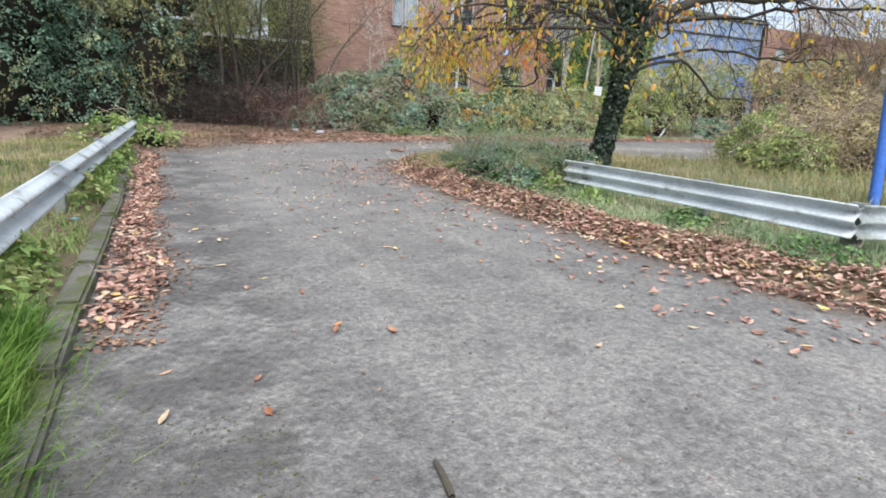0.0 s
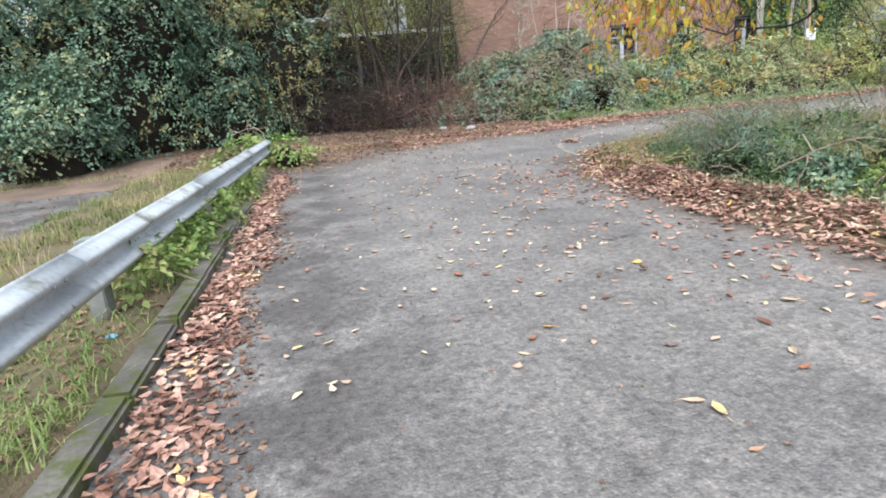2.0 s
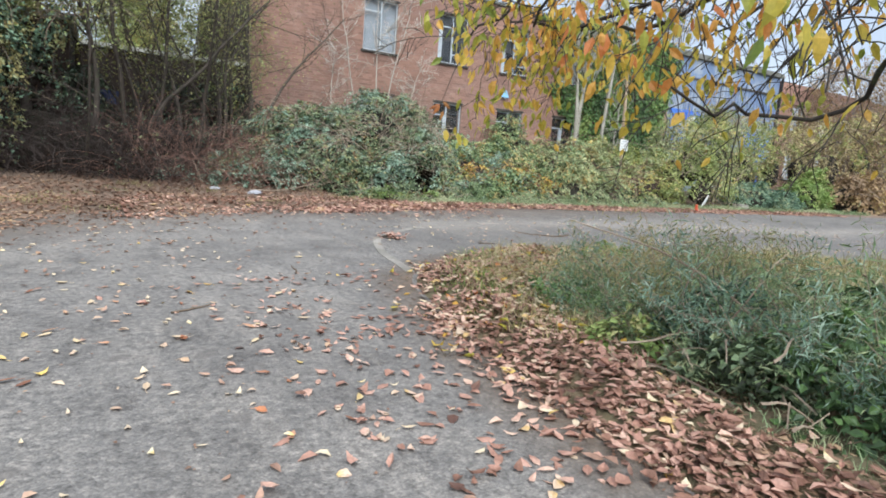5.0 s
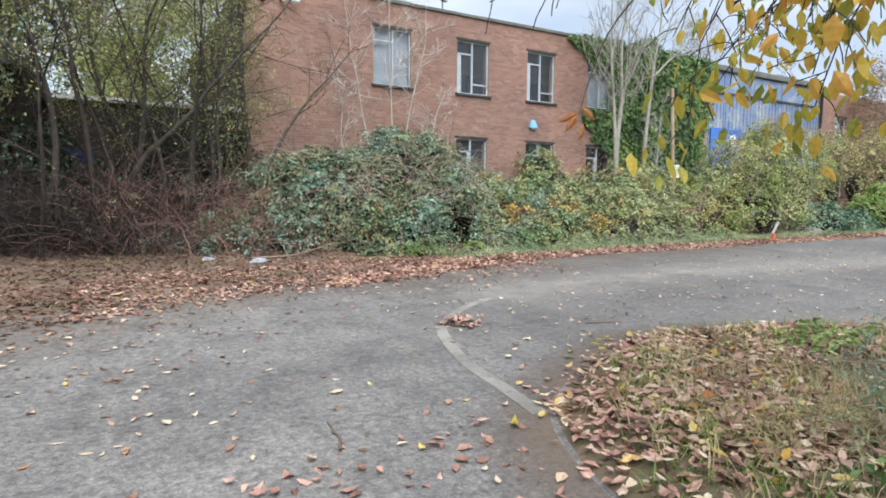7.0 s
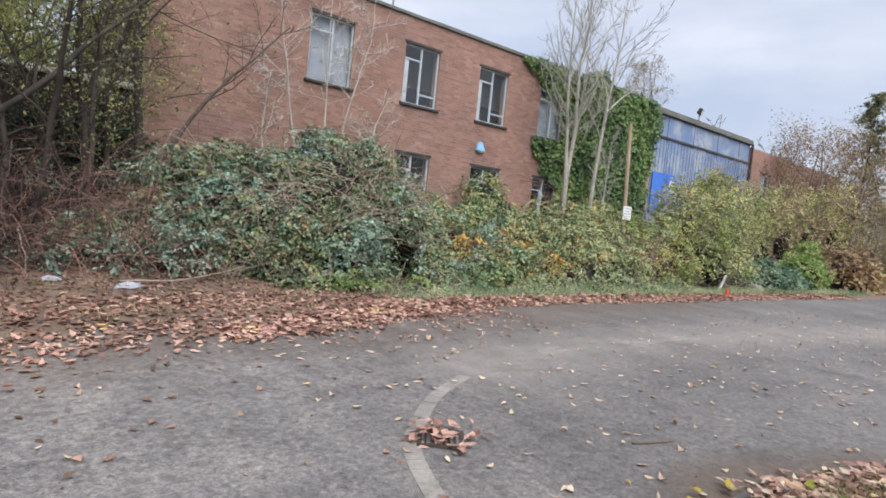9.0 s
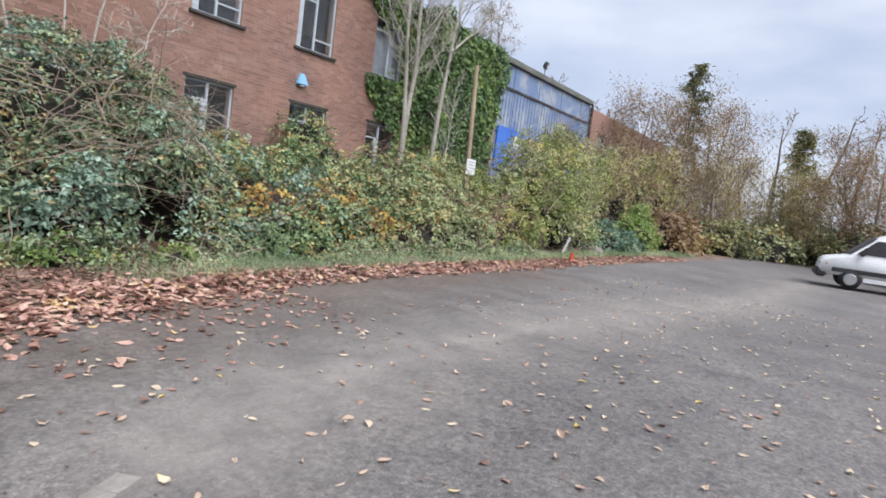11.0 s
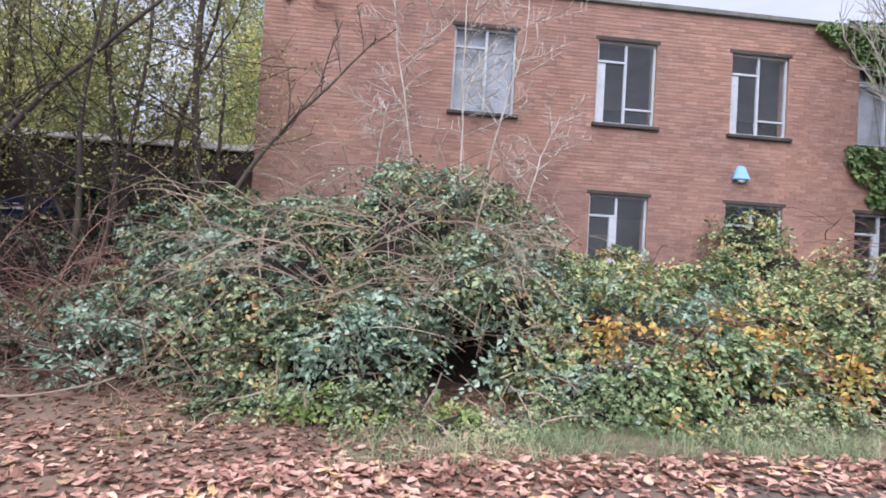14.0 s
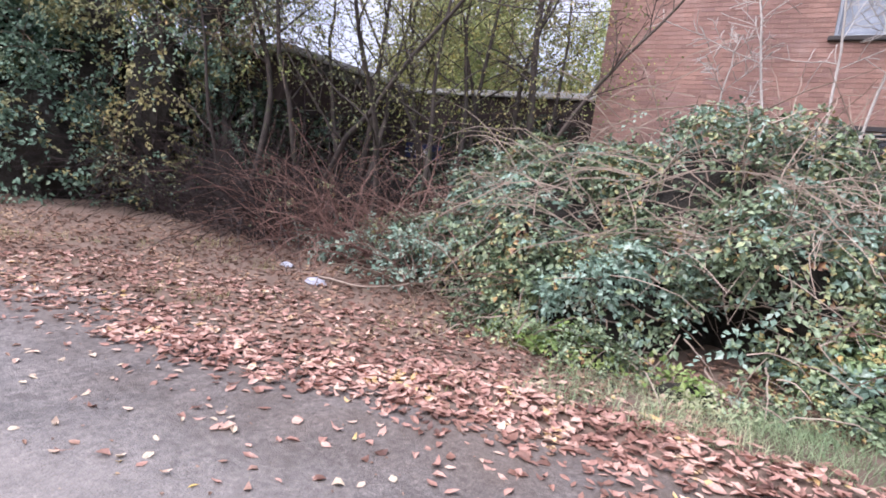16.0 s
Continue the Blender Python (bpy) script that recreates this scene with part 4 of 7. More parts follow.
def rail_beam(path, face, thick=0.012):
    """A corrugated steel beam swept along the path; face is the side that its ridges look to."""
    path = np.asarray(path, float)
    t = unit(np.gradient(path, axis=0))
    side = np.cross(t, [0, 0, 1.0]) * face
    prof = np.array(RAIL_SHAPE + [(d - thick, z * 0.96) for d, z in RAIL_SHAPE[::-1]])
    rings = path[:, None] + prof[None, :, :1] * side[:, None] + prof[None, :, 1:] * np.array([0, 0, 1.0])
    s, k, m = Soup(), len(prof), len(path)
    i, j = np.meshgrid(np.arange(m - 1), np.arange(k), indexing="ij")
    s.add(rings, [np.stack([i * k + j, i * k + (j + 1) % k, (i + 1) * k + (j + 1) % k, (i + 1) * k + j], -1).reshape(-1, 4)])
    for e in (0, m - 1):
        s.faces.append(np.array([[e * k + a, e * k + a + 1, e * k + k - 2 - a, e * k + k - 1 - a] for a in range(k // 2 - 1)]))
    return s


def guard_rail(lines, posts, face, label):
    g = thing("guard_rail", *lines[0][0][:2], 0, label, "guard rail", "guard rails by the road")
    for line in lines:
        a, b = np.array(line[0]), np.array(line[-1])
        n = max(1, round(np.linalg.norm(b - a) / 3.2))
        for k in range(n):
            p, q = a + (b - a) * k / n, a + (b - a) * ((k + 1) / n + (0.02 if k < n - 1 else 0))
            lift = np.array([0, 0, 0.003 * (k % 2)])
            off = 0.004 * (k % 2)
            seg = np.linspace(p, q, 6) + lift + [off, 0, 0]
            part("beam", rail_beam(seg, face), M_GALV, g, "dull grey corrugated steel beam", True)
            for dz in (-0.07, 0.07):
                for dd in (0.08, 0.2):
                    c = p + (q - p) / np.linalg.norm(q - p) * dd
                    d = np.cross((q - p) / np.linalg.norm(q - p), [0, 0, 1.0]) * face
                    c = c + d * 0.082 + [off, 0, dz]
                    bm = bmesh.new()
                    bmesh.ops.create_icosphere(bm, subdivisions=1, radius=0.014, matrix=Matrix.Translation(c))
                    part("bolt", bm, M_GALVDARK, g)
    for x, y in posts:
        bm = boxed(-0.05, 0.05, -0.07, 0.07, -0.25, 0.58, 0.008)
        bmesh.ops.transform(bm, matrix=pose(x, y, 0, random.uniform(-1, 1), random.uniform(-1, 1), 0), verts=bm.verts[:])
        part("post", bm, M_GALVDARK, g, "grimy short post")


guard_rail([[(-1.4, -6.0, 0.46), (-0.72, 16.8, 0.46)]], [(-1.33 + (y + 6) * 0.03 - 0.18, y) for y in (-4.8, -1.6, 1.6, 4.8, 8.0, 11.2, 14.4)], 1, "long weathered steel guard rail beside the kerb")
guard_rail([[(5.25, 8.3, 0.4), (5.32, 4.2, 0.43)], [(5.36, 4.17, 0.43), (7.4, 3.5, 0.43)]], [(5.37, 7.9), (5.42, 5.9), (5.5, 4.3), (6.8, 3.85)], -1, "lichened steel guard rail with a corner, half buried in grass")

# blue post beyond the rail
bp = thing("blue_post", 8.7, 5.9, 0, "bright blue painted steel post in the grass", "post")
s = Soup()
add_tube(s, [(8.72, 5.85, -0.1), (8.69, 5.88, 0.8), (8.6, 5.95, 2.6)], [0.07, 0.07, 0.07], 12)
part("tube", s, M_BLUE, bp, "", True)
bm = bmesh.new()
bmesh.ops.create_uvsphere(bm, u_segments=12, v_segments=6, radius=0.072, matrix=Matrix.Translation((8.6, 5.95, 2.6)) @ Matrix.Diagonal((1, 1, 0.5, 1)))
part("cap", bm, M_BLUE, bp, "", True)

# ---- white van parked at the road side ----
VAN = pose(27.8, 13.6, 0.03, 0, 0, 97) @ Matrix.Diagonal((0.92, 0.92, 0.92, 1))
van = thing("van", 27.8, 13.6, 0.03, "white panel van with black lower trim parked on the verge", "van")


def van_part(name, bm, mat, parent=None, label="", smooth=False):
    bmesh.ops.transform(bm, matrix=VAN, verts=bm.verts[:])
    return part(name, bm, mat, parent or van, label, smooth)


def sweep_profile(profile, half, narrow):
    """A side outline drawn out to both sides, its upper points drawn in."""
    bm = bmesh.new()
    rings = []
    for s in (-1, 1):
        rings.append([bm.verts.new((x, s * half * (1 - narrow * max(0, z - 0.95)), z)) for x, z in profile])
    n = len(profile)
    for k in range(n):
        bm.faces.new((rings[0][k], rings[0][(k + 1) % n], rings[1][(k + 1) % n], rings[1][k]))
    bm.faces.new(rings[0][::-1])
    bm.faces.new(rings[1])
    bmesh.ops.recalc_face_normals(bm, faces=bm.faces[:])
    bmesh.ops.bevel(bm, geom=[e for e in bm.edges if abs(e.verts[0].co.y - e.verts[1].co.y) < 0.3], offset=0.05, segments=3, affect="EDGES")
    return bm


van_part("body", sweep_profile([(2.42, 0.42), (2.46, 0.62), (2.42, 0.82), (2.3, 0.98), (1.62, 1.14), (0.92, 1.78), (0.6, 1.92), (-2.2, 1.96), (-2.36, 1.86), (-2.42, 0.95), (-2.42, 0.42)], 0.9, 0.1), M_VANWHITE, None, "", True)
van_part("bumper", boxed(2.2, 2.54, -0.88, 0.88, 0.3, 0.58, 0.06), M_BLACKPLASTIC, None, "black bumper")
van_part("bumper", boxed(-2.5, -2.3, -0.88, 0.88, 0.32, 0.56, 0.05), M_BLACKPLASTIC, None, "black bumper")
for s in (-1, 1):
    van_part("trim_strip", boxed(-2.3, 2.1, s * 0.9 - 0.015, s * 0.9 + 0.015, 0.52, 0.66, 0.008), M_BLACKPLASTIC, None, "black side strip")
    van_part("sill", boxed(-1.3, 1.2, s * 0.88 - 0.02, s * 0.88 + 0.02, 0.28, 0.42, 0.01), M_VANWHITE)
    bm = bmesh.new()
    vs = [bm.verts.new((x, s * (0.907 - 0.09 * max(0, z - 0.95)), z)) for x, z in ((1.5, 1.18), (1.0, 1.66), (0.45, 1.7), (0.45, 1.18))]
    f = bm.faces.new(vs)
    ret = bmesh.ops.extrude_face_region(bm, geom=[f])
    bmesh.ops.translate(bm, verts=[v for v in ret["geom"] if isinstance(v, bmesh.types.BMVert)], vec=(0, s * 0.012, 0))
    van_part("side_window", bm, M_BLACKPLASTIC, None, "dark side window")
    van_part("door_mirror", boxed(1.28, 1.42, s * 0.92, s * 1.1, 1.12, 1.3, 0.03) if s > 0 else boxed(1.28, 1.42, -1.1, -0.92, 1.12, 1.3, 0.03), M_BLACKPLASTIC)
    van_part("door_handle", boxed(0.45, 0.6, s * 0.905 - 0.012, s * 0.905 + 0.012, 0.98, 1.02, 0.008), M_BLACKPLASTIC)
    van_part("headlight", boxed(2.2, 2.44, s * 0.62 - 0.2, s * 0.62 + 0.2, 0.68, 0.84, 0.03), M_LAMPGLASS, None, "clear headlight")
    van_part("indicator", boxed(2.22, 2.3, s * 0.87 - 0.035, s * 0.87 + 0.035, 0.7, 0.8, 0.02), M_AMBER, None, "amber indicator")
    for x in (1.55, -1.5):
        bm = bmesh.new()
        bmesh.ops.create_cone(bm, cap_ends=True, segments=28, radius1=0.32, radius2=0.32, depth=0.2, matrix=pose(x, s * 0.82, 0.32, 90))
        bmesh.ops.bevel(bm, geom=[e for e in bm.edges if len(e.link_faces) == 2 and e.calc_face_angle() > 1], offset=0.03, segments=2, affect="EDGES")
        wheel = van_part("wheel", bm, M_TYRE, None, "", True)
        bm = bmesh.new()
        bmesh.ops.create_cone(bm, cap_ends=True, segments=24, radius1=0.2, radius2=0.17, depth=0.03, matrix=pose(x, s * 0.925, 0.32, -90 * s))
        van_part("rim", bm, M_RIM, wheel, "steel wheel rim")
bm = bmesh.new()
vs = [bm.verts.new(c) for c in ((1.66, -0.78, 1.16), (1.66, 0.78, 1.16), (1.0, 0.7, 1.75), (1.0, -0.7, 1.75))]
f = bm.faces.new(vs)
ret = bmesh.ops.extrude_face_region(bm, geom=[f])
bmesh.ops.translate(bm, verts=[v for v in ret["geom"] if isinstance(v, bmesh.types.BMVert)], vec=(0.02, 0, 0.02))
van_part("windscreen", bm, M_BLACKPLASTIC, None, "dark windscreen")


# ---- plants: generators ----
def bough(rng, start, way, length, r0, r1, n=9, wander=0.12, pull=(0, 0, 0)):
    """A wandering tapering branch line, with the radius at each point."""
    pts, d = [np.array(start, float)], unit(np.array(way, float))
    step = length / (n - 1)
    for k in range(n - 1):
        d = unit(d + rng.normal(0, wander, 3) + np.array(pull) * (k / n))
        pts.append(pts[-1] + d * step)
    return np.array(pts), np.linspace(r0, r1, n)


def twiggery(rng, soup, path, radii, tips, levels, kids, ratio=0.55, spread=0.9, pull=(0, 0, 0), sides=4, start=0.25, wander=0.14, least=0.0025):
    """Side branches along a branch, level by level; the last level's points go to tips."""
    if levels == 0:
        tips += [(p, unit(path[-1] - path[0])) for p in path[len(path) // 3 :]]
        return
    total = np.linalg.norm(np.diff(path, axis=0), axis=1).sum()
    for k in range(kids):
        f = start + (1 - start) * (k + rng.uniform(0.1, 0.9)) / kids
        i = min(int(f * (len(path) - 1)), len(path) - 2)
        base = path[i] + (path[i + 1] - path[i]) * rng.uniform()
        ahead = unit(path[i + 1] - path[i])
        out = rng.normal(0, 1, 3)
        out = unit(out - ahead * (out @ ahead))
        way = unit(ahead * (1 - spread * 0.4) + out * spread)
        ln = total * ratio * (1.15 - 0.6 * f) * rng.uniform(0.7, 1.2)
        r = max(least, radii[i] * 0.4)
        p, rr = bough(rng, base, way, ln, r, max(least, r * 0.35), 6, wander, pull)
        add_tube(soup, p, rr, sides)
        twiggery(rng, soup, p, rr, tips, levels - 1, max(2, int(kids * 0.75)), ratio, spread, pull, 3, 0.15, wander, least)


def tip_leaves(rng, soup, tips, per, size, spread=0.12, hang=0.0, aspect=0.5, oval=False):
    if not tips:
        return
    p = np.repeat(np.array([t[0] for t in tips]), per, 0)
    p = p + rng.normal(0, spread, p.shape)
    d = unit(rng.normal(0, 1, p.shape) + np.array([0, 0, -hang]))
    up = unit(rng.normal(0, 1, p.shape) + [0, 0, 0.6])
    ln = size * rng.uniform(0.6, 1.3, len(p))
    (add_ovals if oval else add_leaves)(soup, p, d, up, ln, ln * aspect)


def lobes_surface(rng, lobes, n, lump=0.16, depth=0.22):
    """Points scattered through the outer shell of overlapping rounded lobes, lumpy, with their outward ways."""
    lobes = np.array(lobes, float)
    area = lobes[:, 3] * lobes[:, 4] + lobes[:, 4] * lobes[:, 5] + lobes[:, 3] * lobes[:, 5]
    pick = rng.choice(len(lobes), n, p=area / area.sum())
    L = lobes[pick]
    u = unit(rng.normal(0, 1, (n, 3)))
    u[:, 2] = np.abs(u[:, 2]) * np.where(rng.uniform(size=n) < np.where(L[:, 2] > 0.75, 0.55, 0.88), 1, -1)
    bump = 1 + lump * (wave(u[:, 0] * 3 + pick, u[:, 1] * 3 + u[:, 2] * 2, 1.0, 1.7) + 0.8 * wave(u[:, 0] * 7 + pick * 2, u[:, 2] * 7 - u[:, 1] * 4, 1.0, 0.6))
    k = bump * (1 - depth * rng.uniform(0, 1, n) ** 1.6)
    p = L[:, :3] + u * L[:, 3:] * k[:, None]
    out = unit(u / L[:, 3:])
    keep = np.ones(n, bool)
    for i, lb in enumerate(lobes):
        if lb[3] < 0.6:
            continue
        q = np.linalg.norm((p - lb[:3]) / lb[3:], axis=1)
        keep &= (q > 0.72) | (pick == i)
    return p[keep], out[keep]


def lobes_core(rng, lobes, shrink=0.74, gap=None):
    s = Soup()
    for cx, cy, cz, rx, ry, rz in lobes:
        bm = bmesh.new()
        bmesh.ops.create_icosphere(bm, subdivisions=3, radius=1)
        co = np.array([v.co for v in bm.verts])
        fc = np.array([[v.index for v in f.verts] for f in bm.faces])
        bm.free()
        k = shrink * (1 + 0.14 * wave(co[:, 0] * 4 + cx, co[:, 1] * 4 + co[:, 2] * 5, 1.0, cy))
        w = co * k[:, None] * [rx, ry, rz] + [cx, cy, cz]
        if gap is not None:
            w[:, 1] += 0.75 * np.clip(2.0 - np.linalg.norm((w - gap[:3]) / gap[3:], axis=1), 0, 1)
        s.add(w, [fc])
    return s


def bush(name, label, category, lobes, leaves, size, mat, seed, canes=0, cane_mat=None, ground=None, gap=None, group="", sprigs=0, shrink=0.74, flat=0.5, cane_len=1.0, second=None, clumps=14, sweep=None, holes=-9.0, per=7):
    """A bush or thicket: near-black core painted as inner shade, leaves through its shell, and canes."""
    rng = np.random.default_rng(seed)
    lob = np.array(lobes, float)
    c = lob[:, :2].mean(0)
    big = lobes
    if clumps:
        buds = []
        for cx, cy, cz, rx, ry, rz in lobes:
            for _ in range(clumps):
                u = unit(rng.normal(0, 1, 3))
                u[2] = abs(u[2])
                k = rng.uniform(0.8, 1.02)
                r = rng.uniform(0.16, 0.42) * min(1.0, 0.45 * (rx + rz) / 1.6)
                buds.append((cx + u[0] * rx * k, cy + u[1] * ry * k, cz + u[2] * rz * k, r * 1.3, r * 1.2, r * rng.uniform(0.6, 1.1)))
        lobes = [(a, b_, c_, d_ * 0.9, e_ * 0.9, f_ * 0.9) for a, b_, c_, d_, e_, f_ in lobes] + buds
    b = thing(name, c[0], c[1], 0, label, category, group)
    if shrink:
        tagged(part("core", lobes_core(rng, big, shrink * 0.92, gap), M_CORE, b, "near-black solid core painted as inner shade"), kind="stuff")
    p, out = lobes_surface(rng, lobes, max(60, int(leaves * 3 / per / 2.2)))
    keep = p[:, 2] > 0.03
    if ground is not None:
        keep &= p[:, 2] > ground(p[:, 0], p[:, 1]) + 0.02
    if gap is not None:
        keep &= np.linalg.norm((p - gap[:3]) / gap[3:], axis=1) > 1 + 0.25 * rng.normal(size=len(p))
    keep &= wave(p[:, 0] * 1.3 + p[:, 1] * 0.7, p[:, 2] * 1.9 + p[:, 1] * 0.5, 1.3, seed * 1.7) + rng.normal(0, 0.14, len(p)) > np.where(rng.uniform(size=len(p)) < 0.22, -9.0, holes)
    p, out = p[keep], out[keep]
    # arching sprays, each with leaflets to both sides of its stalk
    n = len(p)
    s, s2 = Soup(), Soup()
    tangent = unit(np.cross(out, rng.normal(0, 1, (n, 3))))
    axis = unit(tangent * 0.9 + out * rng.uniform(0.2, 0.8, (n, 1)) + [0, 0, -0.1])
    face = unit(out * 0.6 + rng.normal(0, flat * 0.45, (n, 3)) + [0, 0, 0.85])
    side = unit(np.cross(axis, face))
    reach = size * rng.uniform(2.2, 5.0, (n, 1))
    m = np.zeros(n, bool)
    if second is not None:
        m = wave(p[:, 0], p[:, 1] * 1.2 + p[:, 2] * 1.5, 0.9, seed) + rng.normal(0, 0.35, n) > second[1]
    for k in range(per):
        f = (k + 0.7) / per
        pp = p - axis * reach * 0.3 + axis * reach * f - np.array([0, 0, 0.4]) * reach * f * f + rng.normal(0, size * 0.15, (n, 3))
        d = unit(axis * (0.4 + 0.9 * f) + side * (1 if k % 2 else -1) * (1.1 - 0.7 * f) + rng.normal(0, 0.28, (n, 3)) + [0, 0, -0.2])
        up = unit(face + rng.normal(0, 0.4, (n, 3)))
        ln = size * rng.uniform(0.65, 1.3, n) * (1.1 - 0.3 * abs(f - 0.4))
        add_leaves(s, pp[~m], d[~m], up[~m], ln[~m], ln[~m] * 0.66)
        if second is not None:
            add_leaves(s2, pp[m], d[m], up[m], ln[m], ln[m] * 0.66)
    tagged(part("foliage", s, mat, b), kind="stuff")
    if second is not None:
        tagged(part("foliage", s2, second[0], b), kind="stuff")
    if canes:
        s = Soup()
        roots, outs = lobes_surface(rng, big, max(8, canes // 3), 0.1, 0.3)
        for k in range(canes):
            i = k % max(1, min(len(roots), canes // 7))
            q, o = roots[i] + rng.normal(0, 0.16, 3), outs[i]
            if gap is not None and np.linalg.norm((q - gap[:3]) / gap[3:]) < 1.3:
                continue
            way = unit(np.array([rng.normal(0, 1), rng.normal(-0.3, 0.6), rng.normal(0.3, 0.4)]))
            if sweep is not None and q[0] < sweep[3] and rng.uniform() < 0.75:
                way = unit(np.array(sweep[:3]) + rng.normal(0, 0.38, 3))
                q = q + o * 0.2
            path, rr = bough(rng, q - way * 0.4, way, cane_len * rng.uniform(0.6, 1.7), 0.0085, 0.0035, 8, 0.16, (0, 0, -0.28))
            path[:, 2] = np.maximum(path[:, 2], 0.06)
            add_tube(s, path, rr, 3)
            if rng.uniform() < 0.45:
                twiggery(rng, s, path, rr, [], 1, 4, 0.35, 0.9, (0, 0, -0.1), 3)
        tagged(part("cane_tangle", s, cane_mat or M_CANE, b, "bare arching canes"), kind="stuff")
    return b


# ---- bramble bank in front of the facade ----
# gap in the leaves where the near-black core shows as a dark hollow
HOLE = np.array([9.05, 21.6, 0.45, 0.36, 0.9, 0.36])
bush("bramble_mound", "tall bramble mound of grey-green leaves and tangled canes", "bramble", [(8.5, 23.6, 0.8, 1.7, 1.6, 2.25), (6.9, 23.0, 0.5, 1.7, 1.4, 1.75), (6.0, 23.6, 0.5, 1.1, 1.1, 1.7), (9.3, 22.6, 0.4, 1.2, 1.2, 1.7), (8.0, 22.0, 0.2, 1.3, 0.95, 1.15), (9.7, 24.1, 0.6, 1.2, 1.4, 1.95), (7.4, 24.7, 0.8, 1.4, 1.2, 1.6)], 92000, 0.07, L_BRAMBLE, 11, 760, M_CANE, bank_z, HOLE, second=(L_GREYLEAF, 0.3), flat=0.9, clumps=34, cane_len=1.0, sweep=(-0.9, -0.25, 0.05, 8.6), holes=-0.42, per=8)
bush("bramble_patch", "low spreading brambles with fresh green leaves", "bramble", [(11.2, 23.0, 0.2, 1.7, 1.5, 1.45), (12.6, 23.6, 0.2, 1.7, 1.7, 1.5), (11.6, 22.0, 0.1, 1.5, 0.9, 0.85), (11.9, 24.6, 0.3, 1.6, 1.3, 1.45), (10.6, 21.9, 0.1, 0.9, 0.8, 0.8), (10.6, 23.9, 0.3, 1.0, 1.0, 1.7)], 50000, 0.07, L_BRAMBLEGREEN, 12, 90, M_REDTWIG, bank_z, HOLE, second=(L_GREYLEAF, 0.35), flat=0.8, group="bramble bank", clumps=30, holes=-0.45, per=8)
bush("bramble_patch", "patch of orange and yellow bramble leaves", "bramble", [(12.3, 22.4, 0.4, 1.1, 0.8, 0.9), (10.9, 22.2, 0.5, 0.8, 0.7, 0.8), (13.4, 22.1, 0.3, 0.8, 0.6, 0.7)], 1500, 0.085, L_TURNED, 24, 30, M_REDTWIG, bank_z, None, shrink=0, flat=0.8, group="bramble bank", clumps=6)
bush("bramble_patch", "brambles browning along the brick wall", "bramble", [(14.6, 23.4, 0.2, 1.9, 1.6, 1.9), (16.2, 23.2, 0.2, 1.7, 1.5, 2.0), (14.3, 22.0, 0.1, 1.7, 0.9, 1.05), (15.8, 22.0, 0.1, 1.4, 0.9, 1.1)], 38000, 0.07, L_BRAMBLEBROWN, 13, 200, M_REDTWIG, bank_z, None, second=(L_BRAMBLEGREEN, 0.1), flat=0.8, group="bramble bank", clumps=30, holes=-0.45, per=8)
bush("bramble_patch", "brambles thick with olive leaves round the pole", "bramble", [(17.6, 24.2, 0.2, 1.8, 1.2, 2.1), (18.2, 22.3, 0.1, 1.7, 0.9, 1.4), (19.3, 23.6, 0.2, 1.6, 1.5, 1.9)], 25000, 0.07, L_BRAMBLEBROWN, 14, 120, M_REDTWIG, bank_z, None, second=(L_BUSH, -0.1), flat=0.8, group="bramble bank", clumps=30, holes=-0.45, per=8)
bush("wild_shrub", "tall straggling yellow-green shrub by the road", "shrub", [(20.0, 22.6, 1.2, 1.4, 1.2, 1.7), (21.4, 22.9, 1.6, 1.5, 1.3, 2.3), (20.8, 21.8, 0.6, 1.6, 0.9, 1.3), (23.0, 23.2, 1.5, 1.5, 1.3, 2.5), (19.0, 22.4, 0.6, 1.1, 0.9, 1.5), (24.6, 23.6, 1.7, 1.5, 1.2, 2.7), (26.2, 23.8, 1.7, 1.5, 1.2, 2.7)], 36000, 0.08, L_BUSH, 15, 420, M_CANE, bank_z, None, second=(L_BRAMBLEBROWN, 0.25), shrink=0.35, flat=1.0, clumps=34, holes=-0.3, cane_len=1.6, per=6)
bush("wild_shrub", "ochre and tan thin-leaved scrub along the road end", "shrub", [(28.0, 23.6, 1.6, 1.7, 1.2, 2.4), (30.2, 23.6, 1.8, 1.8, 1.2, 2.7), (32.6, 23.4, 1.9, 1.9, 1.2, 2.9), (35.2, 23.2, 2.0, 2.0, 1.3, 3.2)], 9000, 0.12, L_OCHRE, 35, 260, M_CANE, bank_z, None, second=(L_BUSH, 0.35), shrink=0.3, flat=1.0, clumps=34, holes=-0.35, cane_len=2.2, per=6)
bush("evergreen_shrub", "low dark evergreen shrub at the road edge", "shrub", [(24.0, 21.9, 0.2, 1.5, 1.0, 1.0), (25.8, 21.9, 0.2, 1.4, 1.0, 0.8)], 6500, 0.09, L_HOLLY, 16, 0, None, bank_z)
bush("yellow_shrub", "bright yellow-green bushy shrub", "shrub", [(28.0, 22.0, 0.3, 1.0, 0.9, 1.2), (29.2, 22.3, 0.3, 1.1, 0.9, 1.5)], 5000, 0.11, L_NETTLE, 17, 30, M_TWIG, bank_z)
bush("ivy_clump", "ivy climbing over a ground-floor window", "ivy", [(15.0, 26.2, 1.6, 0.75, 0.5, 1.5), (15.5, 25.9, 1.2, 0.9, 0.7, 1.3), (14.5, 25.9, 1.0, 0.7, 0.6, 1.3)], 7000, 0.075, L_BRAMBLEGREEN, 18, 0, None, bank_z)
